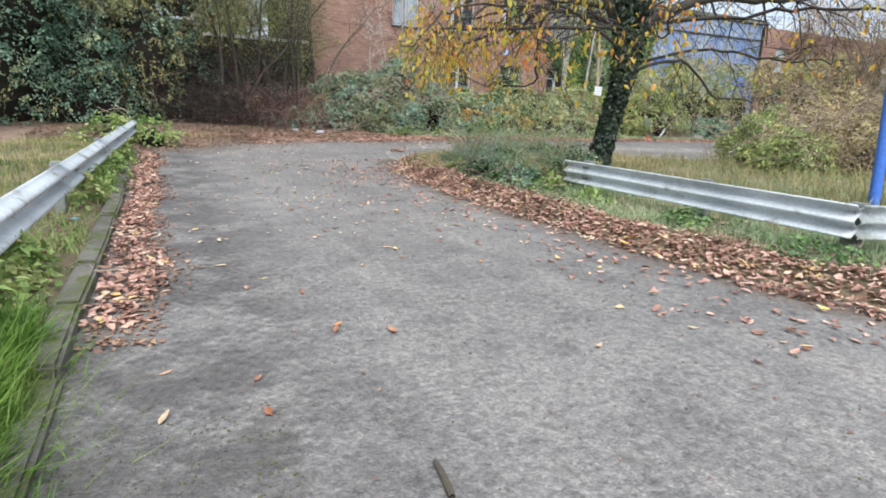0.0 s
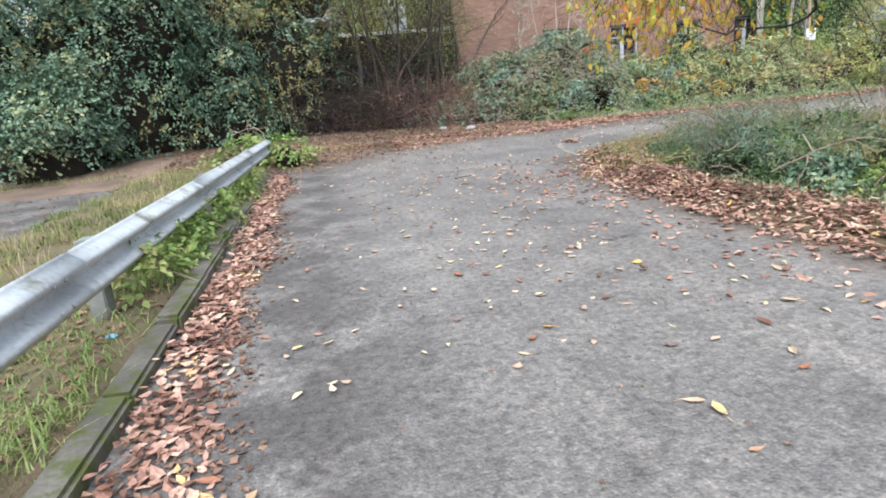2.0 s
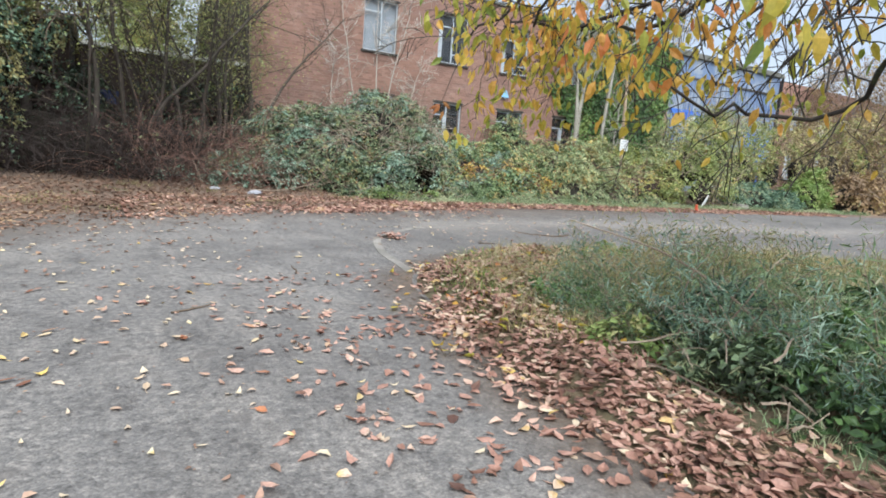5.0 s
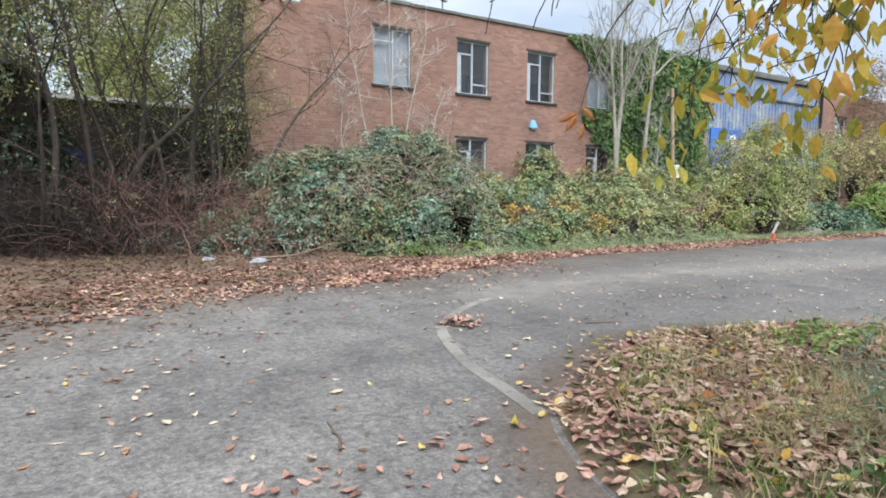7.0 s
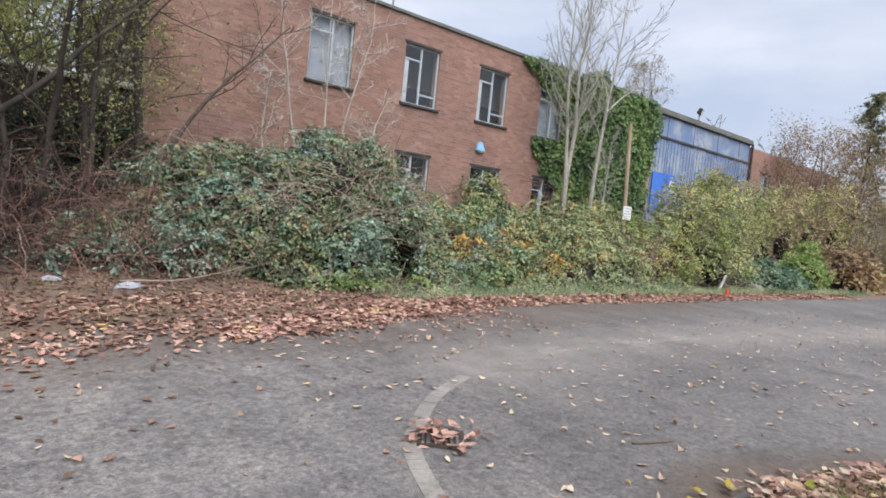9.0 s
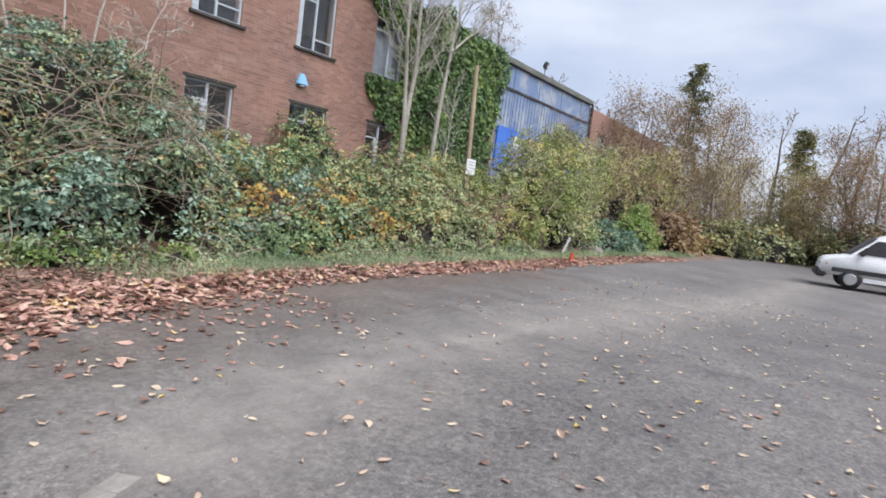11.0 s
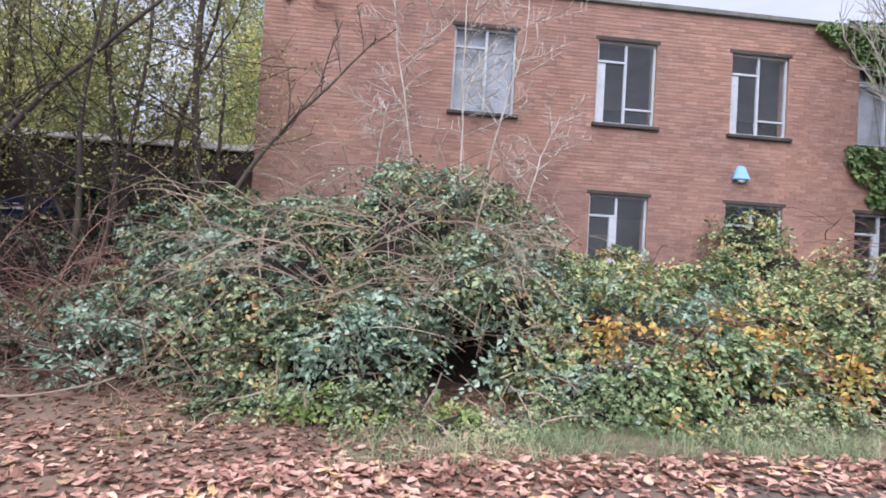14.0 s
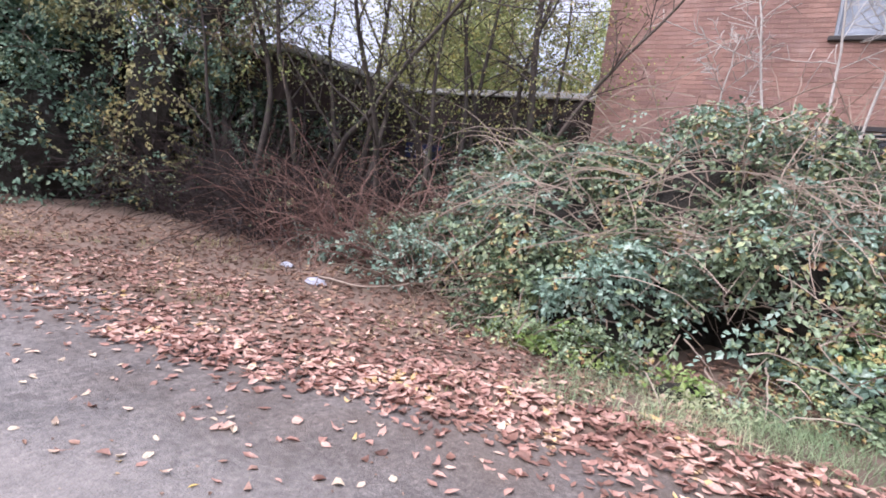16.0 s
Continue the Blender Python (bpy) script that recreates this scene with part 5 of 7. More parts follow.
bush("bramble_patch", "young green brambles beside the cane heap", "bramble", [(5.5, 23.1, 0.3, 0.9, 0.7, 1.25), (4.7, 22.7, 0.2, 0.7, 0.6, 0.8), (6.3, 22.3, 0.2, 0.9, 0.6, 1.0), (7.1, 21.8, 0.1, 0.8, 0.5, 0.8)], 15000, 0.07, L_BRAMBLE, 36, 90, M_REDTWIG, bank_z, None, second=(L_GREYLEAF, 0.5), flat=0.9, group="bramble bank", clumps=20, holes=-0.4, per=8)
bush("weed_clump", "silvery green weeds at the foot of the brambles", "weeds", [(5.2, 22.6, 0.2, 0.8, 0.6, 0.7), (4.6, 23.2, 0.3, 0.7, 0.6, 0.8)], 3000, 0.065, L_GREYLEAF, 19, 30, M_CANE, bank_z)
bush("weed_clump", "bright green weeds below the bramble mound", "weeds", [(8.0, 21.15, 0.05, 0.6, 0.3, 0.35), (9.0, 20.9, 0.05, 0.4, 0.25, 0.3), (7.2, 21.4, 0.05, 0.5, 0.3, 0.3)], 1100, 0.065, L_NETTLE, 20, 12, M_CANE, bank_z)
bush("weed_clump", "green weeds growing through the rail end", "weeds", [(-0.35, 16.7, 0.15, 0.5, 0.5, 0.6), (-1.1, 17.0, 0.15, 0.7, 0.5, 0.6)], 1100, 0.09, L_NETTLE, 21, 14, M_CANE, None, None, shrink=0.5, cane_len=0.5)
for k, (x, y, r, h) in enumerate(((-0.95, 10.9, 0.3, 0.42), (-0.95, 10.0, 0.28, 0.38), (-0.93, 12.4, 0.28, 0.36), (-1.1, 5.6, 0.26, 0.36), (-1.0, 8.6, 0.3, 0.4), (-0.95, 9.3, 0.26, 0.36), (-1.1, 4.7, 0.28, 0.36), (-0.9, 13.6, 0.22, 0.28))):
    bush("weed_clump", "bright leafy weeds between kerb and guard rail", "weeds", [(x, y, 0.06, r, r * 1.7, h)], 420, 0.07, L_NETTLE, 30 + k, 5, M_CANE, None, None, group="weeds along the kerb", shrink=0, clumps=6, cane_len=0.3)

for k in range(16):
    x = 7.0 + k * 0.72
    y = float(np.interp(x, [7, 9, 11.4, 20], [21.05, 20.95, 21.1, 21.2]))
    bush("weed_clump", "low grey-green weeds creeping out of the brambles", "weeds", [(x + 0.2 * math.sin(k * 2.3), y + 0.12 * math.sin(k * 1.7), 0.1, 0.5, 0.25, 0.22 + 0.12 * (k % 3))], 520, 0.05, (L_BRAMBLE, L_BANKGRASS, L_BRAMBLE, L_BANKGRASS)[k % 4], 440 + k, 10, M_CANE, bank_z, None, "weeds along the bank", shrink=0, flat=0.7, clumps=8, cane_len=0.4)

bush("weed_clump", "grey-green weeds under the hollow of the brambles", "weeds", [(9.5, 21.0, 0.05, 0.6, 0.3, 0.16), (9.2, 21.4, 0.05, 0.5, 0.3, 0.12), (9.8, 21.4, 0.05, 0.5, 0.3, 0.12)], 1100, 0.045, L_GREYLEAF, 470, 12, M_CANE, bank_z, None, "weeds along the bank", shrink=0, flat=0.7, clumps=8, cane_len=0.4)

# bank of reddish dead canes and dark twigs left of the mound
def cane_heap(name, label, x0, x1, y0, y1, height, count, mat, seed, length=1.3):
    rng = np.random.default_rng(seed)
    b = thing(name, (x0 + x1) / 2, (y0 + y1) / 2, 0, label, "dead canes")
    s = Soup()
    for k in range(count):
        x, y = rng.uniform(x0, x1), rng.uniform(y0, y1)
        way = (rng.normal(0, 0.7), rng.normal(-0.35, 0.5), rng.uniform(0.3, 1.3))
        p, r = bough(rng, (x, y, bank_z(np.array(x), np.array(y)) - 0.03), way, length * rng.uniform(0.6, 1.5) * height, 0.009, 0.003, 8, 0.14, (0, -0.05, -0.45))
        p[:, 2] = np.maximum(p[:, 2], 0.04)
        one = s if k >= 45 else Soup()
        add_tube(one, p, r * (1 if k >= 45 else 1.4), 3 if k >= 45 else 5)
        if k % 2:
            twiggery(rng, one, p, r, [], 1, 4, 0.35, 0.9, (0, 0, -0.1), 3)
        if k < 45:
            part("cane", one, mat, b)
    tagged(part("cane_tangle", s, mat, b), kind="stuff")


cane_heap("cane_heap", "tangled reddish dead bramble canes", 2.2, 5.6, 21.9, 24.0, 1.25, 420, M_REDTWIG, 51)
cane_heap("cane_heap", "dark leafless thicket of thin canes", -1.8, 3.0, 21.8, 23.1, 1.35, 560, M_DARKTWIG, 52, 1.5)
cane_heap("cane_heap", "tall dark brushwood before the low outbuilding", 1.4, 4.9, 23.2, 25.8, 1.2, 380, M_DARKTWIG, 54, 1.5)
# core enlarged so that its near-black colour supplies the thicket's shade
bush("undergrowth", "undergrowth with a large painted shade core before the outbuilding", "thicket", [(0.6, 22.6, 0.3, 2.2, 0.5, 1.7), (3.0, 24.6, 0.3, 1.9, 1.0, 1.6), (4.8, 25.0, 0.4, 1.2, 1.0, 1.7), (2.2, 23.6, 0.2, 1.6, 0.8, 1.4), (-1.6, 22.3, 0.4, 1.6, 0.7, 1.7)], 4200, 0.07, L_HOLLY, 25, 260, M_DARKTWIG, bank_z, None, shrink=0.8, flat=0.8, second=(L_BRAMBLEBROWN, 0.35), cane_len=1.1, clumps=20)
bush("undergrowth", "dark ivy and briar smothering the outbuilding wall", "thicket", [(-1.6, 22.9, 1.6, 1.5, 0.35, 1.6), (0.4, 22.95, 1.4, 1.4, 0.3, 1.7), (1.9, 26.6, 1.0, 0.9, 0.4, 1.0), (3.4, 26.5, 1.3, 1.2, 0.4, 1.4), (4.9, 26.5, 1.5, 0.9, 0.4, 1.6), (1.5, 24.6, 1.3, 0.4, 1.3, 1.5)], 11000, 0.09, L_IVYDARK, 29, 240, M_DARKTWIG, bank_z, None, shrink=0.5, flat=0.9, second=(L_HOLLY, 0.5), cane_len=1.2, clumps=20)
bush("undergrowth", "thin olive leaves hung through the thicket tops", "thicket", [(5.0, 25.3, 3.4, 0.9, 0.8, 1.5), (3.2, 25.0, 3.6, 1.2, 0.8, 1.3), (1.4, 22.6, 3.6, 1.3, 0.5, 1.4)], 2600, 0.055, L_OLIVE, 26, 60, M_TWIG, None, None, shrink=0, flat=0.9, second=(L_BUSH, 0.2), cane_len=1.4, clumps=20)
bush("hazel_thicket", "airy olive hazel tops before the low outbuilding", "thicket", [(3.7, 25.0, 5.4, 1.5, 0.9, 2.2), (1.4, 22.7, 5.0, 1.5, 0.5, 2.3), (5.0, 25.5, 4.9, 0.6, 0.6, 2.3), (0.0, 22.4, 4.6, 1.2, 0.5, 2.4)], 17000, 0.055, L_OLIVE, 28, 330, M_TWIG, None, None, shrink=0, flat=0.9, second=(L_BUSH, 0.15), cane_len=1.7, clumps=26)
bush("weed_clump", "silvery green sprays among the cane heap", "weeds", [(4.4, 22.0, 0.2, 0.7, 0.4, 0.55), (5.6, 21.9, 0.3, 0.6, 0.4, 0.6), (3.2, 22.3, 0.2, 0.5, 0.3, 0.4)], 1500, 0.07, L_GREYLEAF, 27, 40, M_CANE, bank_z, None, shrink=0, flat=0.7)
cane_heap("cane_heap", "pale dead stalks leaning out of the brambles", 5.4, 8.3, 21.5, 22.3, 0.85, 80, M_TWIG, 53, 1.2)


# ---- trees ----
def tree(name, label, x, y, height, r, seed, levels=2, kids=7, stems=1, leaf=None, per=0, size=0.08, lean=(0, 0), bark=None, ratio=0.42, spread=0.8, pull=(0, 0, 0.08), first=0.3, z=0.0, group="", leaf_spread=0.15, hang=0.2, wander=0.06, least=0.003, oval=False, kid_start=0.25):
    rng = np.random.default_rng(seed)
    t = thing(name, x, y, z, label, "tree", group)
    trunk, limbs, leaves, tips = Soup(), Soup(), Soup(), []
    for k in range(stems):
        ang = 2 * math.pi * k / stems + rng.uniform(0, 1)
        off = (0.0, 0.0) if stems == 1 else (math.cos(ang) * 0.25, math.sin(ang) * 0.25)
        way = (lean[0] + off[0] * 0.35, lean[1] + off[1] * 0.35, 1.0)
        h = height * rng.uniform(0.85, 1.0)
        p, rr = bough(rng, (x + off[0] * 0.6, y + off[1] * 0.6, z - 0.15), way, h, r, r * 0.16, 14, wander, (0, 0, 0.06))
        rr[0] *= 1.35
        add_tube(trunk, p, rr, 8)
        twiggery(rng, limbs, p, rr, tips, levels, kids, ratio, spread, pull, 4, first, 0.12, least)
    bark = bark or M_BARK
    part("trunk", trunk, bark, t, "", True)
    tagged(part("branchwork", limbs, bark, t), kind="stuff")
    if leaf is not None and per:
        tip_leaves(rng, leaves, tips, per, size, leaf_spread, hang, 0.55, oval)
        tagged(part("crown", leaves, leaf, t), kind="stuff")
    return t


# pale multi-stemmed saplings before the ivy wall
def stemmed(name, label, stems, bark, seed, kids=15, ratio=0.22, spread=0.6, pull=(0, 0, 0.3), start=0.45, least=0.004, group="", levels=2, wob=0.012):
    """A bare tree whose main stems follow given lines; each stem is (points, foot radius, tip radius)."""
    rng = np.random.default_rng(seed)
    x, y, z = stems[0][0][0]
    t = thing(name, x, y, z, label, "tree", group)
    twigs = Soup()
    for points, r0, r1 in stems:
        line = rounded_path(points, 6)
        line = line + np.cumsum(rng.normal(0, wob, line.shape), 0) * np.linspace(0, 1, len(line))[:, None]
        rr = np.linspace(r0, r1, len(line))
        s = Soup()
        add_tube(s, line, rr, 8)
        part("stem", s, bark, t, "", True)
        twiggery(rng, twigs, line, rr, [], levels, kids, ratio, spread, pull, 4, start, 0.09, least)
    tagged(part("branchwork", twigs, bark, t), kind="stuff")
    return t


stemmed("birch_sapling", "slim pale-barked leafless sapling before the ivy", [([(17.6, 25.3, 0.2), (17.62, 25.3, 2.8), (17.8, 25.3, 4.6), (17.75, 25.3, 6.5), (17.95, 25.3, 7.8), (18.0, 25.3, 9.8)], 0.085, 0.015), ([(17.55, 25.2, 0.2), (17.5, 25.2, 3.0), (17.25, 25.2, 5.2), (17.13, 25.2, 6.7), (17.1, 25.2, 9.3)], 0.075, 0.012), ([(17.75, 25.35, 0.2), (17.85, 25.4, 3.2), (18.05, 25.4, 5.4), (18.2, 25.4, 8.6)], 0.05, 0.01)], M_BIRCH, 61, 20, 0.27, 0.6, (0, 0, 0.28), 0.38, 0.006, "pale saplings")
stemmed("birch_sapling", "forked pale sapling before the ivy wall", [([(19.0, 25.3, 0.2), (19.03, 25.3, 2.8), (19.34, 25.3, 5.6), (19.6, 25.3, 7.2), (19.9, 25.3, 9.6)], 0.085, 0.012), ([(19.34, 25.3, 5.5), (20.0, 25.25, 6.1), (20.6, 25.2, 6.6), (21.6, 25.2, 7.6)], 0.04, 0.01), ([(19.6, 25.5, 0.2), (20.0, 25.5, 2.6), (20.2, 25.5, 4.6)], 0.035, 0.01)], M_BIRCH, 63, 18, 0.3, 0.65, (0, 0, 0.25), 0.38, 0.006, "pale saplings")
# thin pale scrub in front of the left windows
for k, line in enumerate(([(9.4, 25.9, 0.3), (9.5, 25.8, 3.4), (9.35, 25.8, 5.0), (9.4, 25.8, 7.1)], [(9.6, 25.9, 0.3), (10.0, 25.8, 3.6), (10.35, 25.8, 5.2), (10.5, 25.8, 7.0)], [(9.2, 25.9, 0.3), (8.6, 25.8, 3.6), (8.3, 25.8, 5.2), (8.1, 25.8, 6.9)], [(8.2, 25.9, 0.3), (8.05, 25.9, 3.0), (8.15, 25.9, 4.6)], [(10.2, 25.9, 0.3), (10.7, 25.8, 3.0), (11.1, 25.8, 4.4)])):
    stemmed("wall_sapling", "thin bare pale sapling against the brick wall", [(line, 0.024, 0.008)], M_PALETWIG, 70 + k, 15, 0.28, 0.95, (0, 0, 0.05), 0.38, 0.0055, "wall saplings", wob=0.045)
# thin trunk leaning across the corner of the wall
stemmed("leaning_trunk", "thin dark trunk leaning across the brick corner", [([(5.2, 24.6, 0.2), (5.6, 24.6, 1.6), (6.08, 24.6, 2.58), (6.7, 24.6, 3.48), (7.4, 24.6, 4.28), (8.0, 24.6, 4.95)], 0.055, 0.01)], M_BARK, 77, 8, 0.26, 0.7, (0, 0, 0.12), 0.45, 0.006)
stemmed("thicket_tree", "dark upright tree standing close to the brick corner", [([(5.3, 24.9, 0.2), (5.4, 24.9, 2.0), (5.25, 24.9, 4.0), (5.3, 24.9, 6.0), (5.6, 24.9, 8.0)], 0.09, 0.02), ([(5.1, 25.2, 0.2), (4.9, 25.2, 3.0), (5.3, 25.2, 5.2), (5.6, 25.2, 7.6)], 0.06, 0.012), ([(4.7, 24.5, 0.2), (4.5, 24.5, 2.4), (4.7, 24.5, 5.0), (4.2, 24.5, 7.4)], 0.05, 0.012)], M_SHADEBARK, 78, 9, 0.22, 0.8, (0, 0, 0.15), 0.25, 0.006, "thicket before the outbuilding")

# spindly trees before the low outbuilding
rng = np.random.default_rng(80)
for k in range(20):
    x, y = rng.uniform(-1.6, 5.3), rng.uniform(22.7, 25.8)
    if x < 1.7:
        y = rng.uniform(22.2, 22.95)
    tree("thicket_tree", "spindly dark thicket tree with few yellowing leaves", x, y, rng.uniform(6.0, 8.5), rng.uniform(0.035, 0.075), 100 + k, 2, 8, 1, (L_WILLOW, L_BUSH, L_OLIVE)[k % 3], 7 if k % 2 else 3, 0.055, (rng.normal(0, 0.16), rng.normal(-0.03, 0.1)), M_SHADEBARK, 0.36, 0.85, (0, 0, 0.06), 0.28, 0.2, "thicket before the outbuilding", 0.3, 0.3, 0.1, 0.005)
# dark evergreens on the left
bush("evergreen_thicket", "dense dark evergreen thicket at the wood edge", "evergreen", [(-4.5, 20.4, 2.0, 2.6, 2.0, 3.6), (-7.5, 19.5, 2.2, 2.8, 2.2, 4.2), (-2.4, 20.9, 1.0, 1.9, 1.4, 2.6), (-5.6, 18.6, 0.6, 1.8, 1.3, 1.7), (-10.5, 18.2, 2.0, 2.6, 2.2, 4.4), (-3.6, 20.0, 3.6, 1.6, 1.3, 2.6)], 84000, 0.09, L_HOLLY, 22, 0, None, None, None, flat=0.9, clumps=34, holes=-0.85, second=(L_OLIVE, 0.7), shrink=0.66)
bush("evergreen_thicket", "grey-green hazel and holly thicket", "evergreen", [(-2.2, 21.6, 2.9, 1.9, 1.3, 3.3), (-0.5, 21.9, 2.5, 1.3, 0.9, 2.6), (-3.6, 22.0, 4.6, 2.2, 1.4, 2.9), (0.6, 22.3, 4.4, 1.3, 0.7, 1.8), (-1.6, 22.6, 5.6, 2.0, 1.1, 2.2)], 38000, 0.08, L_OLIVE, 23, 120, M_TWIG, None, None, shrink=0.5, flat=0.9, second=(L_HOLLY, 0.1), cane_len=1.4)
for k, (x, y, h) in enumerate(((-4.2, 22.3, 9.5), (-1.9, 23.0, 9.0), (-6.5, 22.0, 10), (0.6, 22.6, 8.4), (-9, 21, 10))):
    tree("woodland_tree", "tall thin dark woodland tree with sparse leaves", x, y, h, 0.11, 140 + k, 2, 9, 1, L_OLIVE, 5, 0.07, (0, 0), M_SHADEBARK, 0.34, 0.7, (0, 0, 0.15), 0.35, 0.0, "wood edge trees", 0.3, 0.3)
# yellow-green woodland behind the outbuilding
rng = np.random.default_rng(90)
for k in range(13):
    x, y = rng.uniform(-16, 5.0), rng.uniform(34.0, 44)
    tree("woodland_tree", "yellowing woodland tree behind the outbuilding", x, y, rng.uniform(8, 12), 0.14, 160 + k, 2, 12, 1, L_WILLOW if k % 3 else L_BUSH, 27, 0.135, (0, 0), M_BARK, 0.36, 0.75, (0, 0, 0.1), 0.15, 0.0, "woodland behind the outbuilding", 0.45, 0.2)
# far wood beyond the road end and behind the van
def conifer(name, label, x, y, height, seed, mat):
    """A ragged conifer: tapering trunk, whorls of drooping boughs that shorten upwards, needles in tufts."""
    rng = np.random.default_rng(seed)
    t = thing(name, x, y, 0, label, "tree", "far wood")
    trunk, boughs, needles = Soup(), Soup(), Soup()
    line, rr = bough(rng, (x, y, -0.1), (0.02, 0, 1), height, 0.16, 0.015, 14, 0.02)
    add_tube(trunk, line, rr, 7)
    for z in np.arange(0.12, 0.99, 0.022):
        i = min(int(z * 13), 12)
        foot = line[i] + (line[i + 1] - line[i]) * (z * 13 - i)
        for _ in range(4):
            a = rng.uniform(0, 6.28)
            ln = (0.25 + height * 0.26 * (1 - z) ** 0.8) * rng.uniform(0.5, 1.15)
            p, r = bough(rng, foot, (math.cos(a), math.sin(a), 0.25), ln, 0.022, 0.006, 6, 0.1, (0, 0, -0.25))
            add_tube(boughs, p, r, 3)
            q = np.repeat(p[1:], 7, 0)
            q = q + rng.normal(0, 0.1, q.shape)
            sz = rng.uniform(0.12, 0.28, len(q))
            add_leaves(needles, q, unit(rng.normal(0, 0.6, q.shape) + unit(p[-1] - p[0]) + [0, 0, -0.3]), unit(rng.normal(0, 0.4, q.shape) + [0, 0, 1]), sz, sz * 0.45)
    part("trunk", trunk, M_BARK, t, "", True)
    tagged(part("branchwork", boughs, M_BARK, t), kind="stuff")
    tagged(part("crown", needles, mat, t), kind="stuff")


FAR = [(38.5, 23.6, 7.8, "a"), (37.0, 25.2, 7.6, "a"), (41, 24.5, 11.0, "c"), (40, 28.0, 8.4, "b"), (42.5, 22.5, 8.8, "a"), (44, 20.9, 6.2, "o"), (39, 21.6, 4.8, "o"), (46, 18.6, 8.0, "c"), (47, 24, 9.5, "b"), (51, 20.5, 9.4, "b"), (43, 17.6, 5.0, "o"), (48, 15.6, 8.2, "a"), (42, 14.6, 6.2, "a"), (45, 12.4, 9, "b"), (38, 11.6, 6.8, "a"), (41, 9, 8.4, "b"), (33, 9.2, 6.0, "a"), (36, 6.5, 7.5, "a"), (52, 16, 10, "b"), (30, 5.5, 7, "a"), (26, 3.5, 7, "o"), (55, 24, 10, "b"), (50, 12, 9.5, "b"), (44, 29, 9.5, "b"), (37, 30, 9, "b"), (50, 18, 10.2, "b")]
for k, (x, y, h, c) in enumerate(FAR):
    if c == "c":
        conifer("far_conifer", "dark rusty conifer above the far wood", x, y, h, 200 + k, L_OLIVE)
    elif c == "b":
        tree("far_tree", "bare grey far tree against the sky", x, y, h, 0.2, 200 + k, 3, 7, 1, None, 0, 0.1, (0, 0), M_FARTWIG, 0.42, 0.75, (0, 0, 0.12), 0.2, 0.0, "far wood", 0.3, 0.2, least=0.016)
    else:
        tree("far_tree", "russet autumn tree at the far wood edge", x, y, h, 0.14, 200 + k, 2, 12, 2, L_AUTUMN if c == "a" else L_OCHRE, 11, 0.1, (0, 0), M_FARTWIG, 0.5, 0.95, (0, 0, 0.03), 0.08, 0.0, "far wood", 0.3, 0.2, least=0.01)
for k, (x, y, rx, h, m) in enumerate(((36.5, 20.6, 2.0, 1.5, L_OLIVE), (40, 19.2, 2.6, 1.7, L_BRAMBLEBROWN), (44, 17, 3, 2.2, L_OLIVE), (37.5, 13.2, 3, 2.4, L_AUTUMN), (33.0, 12.4, 2.6, 2.0, L_AUTUMN), (31, 8.6, 2.6, 2.3, L_AUTUMN), (41, 14.6, 3, 2.3, L_OLIVE), (31.4, 21.6, 1.6, 1.5, L_AUTUMN), (34.2, 22.6, 1.8, 1.7, L_AUTUMN), (48, 19.5, 4, 3, L_OLIVE))):
    bush("far_shrub", "low autumn shrub at the far wood edge", "shrub", [(x, y, 0.3, rx, rx * 0.8, h), (x + rx * 0.7, y + 0.4, 0.3, rx * 0.7, rx * 0.6, h * 0.75)], 2600, 0.2, m, 240 + k, 20, M_TWIG, None, None, "far shrubs", cane_len=2.0)
for k, (x, y, rx, h) in enumerate(((13.2, 11.2, 1.1, 1.2), (15.0, 11.2, 1.4, 1.8), (17.0, 11.4, 1.5, 2.0), (12.4, 9.6, 1.2, 0.9), (19.4, 11.0, 1.6, 2.3), (14.2, 9.0, 1.3, 1.4), (17.5, 9.2, 2.0, 1.7), (20.5, 8.4, 2.3, 1.9), (15.5, 7.2, 1.8, 1.5), (18.5, 5.0, 2.4, 2.2), (23, 10.3, 1.8, 1.4), (14.5, 2.5, 2.2, 2.4), (22, 6, 2.6, 2.4))):
    bush("scrub", "brown autumn scrub in rough grass", "scrub", [(x, y, 0.2, rx, rx * 0.7, h)], 2600, 0.08, L_OCHRE if k % 3 else L_BUSH, 260 + k, 80, M_CANE, None, None, "scrub on the verge", shrink=0.4, cane_len=1.6)

# unseen wood and hedge added behind the start, to darken the window reflections
rng = np.random.default_rng(95)
for k in range(9):
    tree("woodland_tree", "unseen tall autumn tree added behind the start of the drive", -22 + k * 5.5 + rng.uniform(-1, 1), -19 - rng.uniform(0, 5), rng.uniform(9, 13), 0.2, 280 + k, 2, 13, 1, L_OLIVE if k % 2 else L_AUTUMN, 8, 0.22, (0, 0), M_BARK, 0.4, 0.8, (0, 0, 0.05), 0.1, 0.0, "wood behind the drive", 0.5, 0.2)
for k in range(5):
    bush("hedge", "unseen dense mixed hedge added behind the start of the drive", "hedge", [(-18 + k * 9, -16.5, 1.0, 4.8, 1.8, 2.6)], 2200, 0.3, L_OLIVE, 290 + k, 0, None, None, None, "hedge behind the drive", clumps=8)

# ---- ivy on the wall ----
rng = np.random.default_rng(300)
ivy = thing("wall_ivy", 21, FY, 0.5, "dense green ivy covering the brick wall to the roof", "ivy")
n = 26000
x, z = rng.uniform(16.2, 25.0, n), rng.uniform(1.5, 7.15, n)
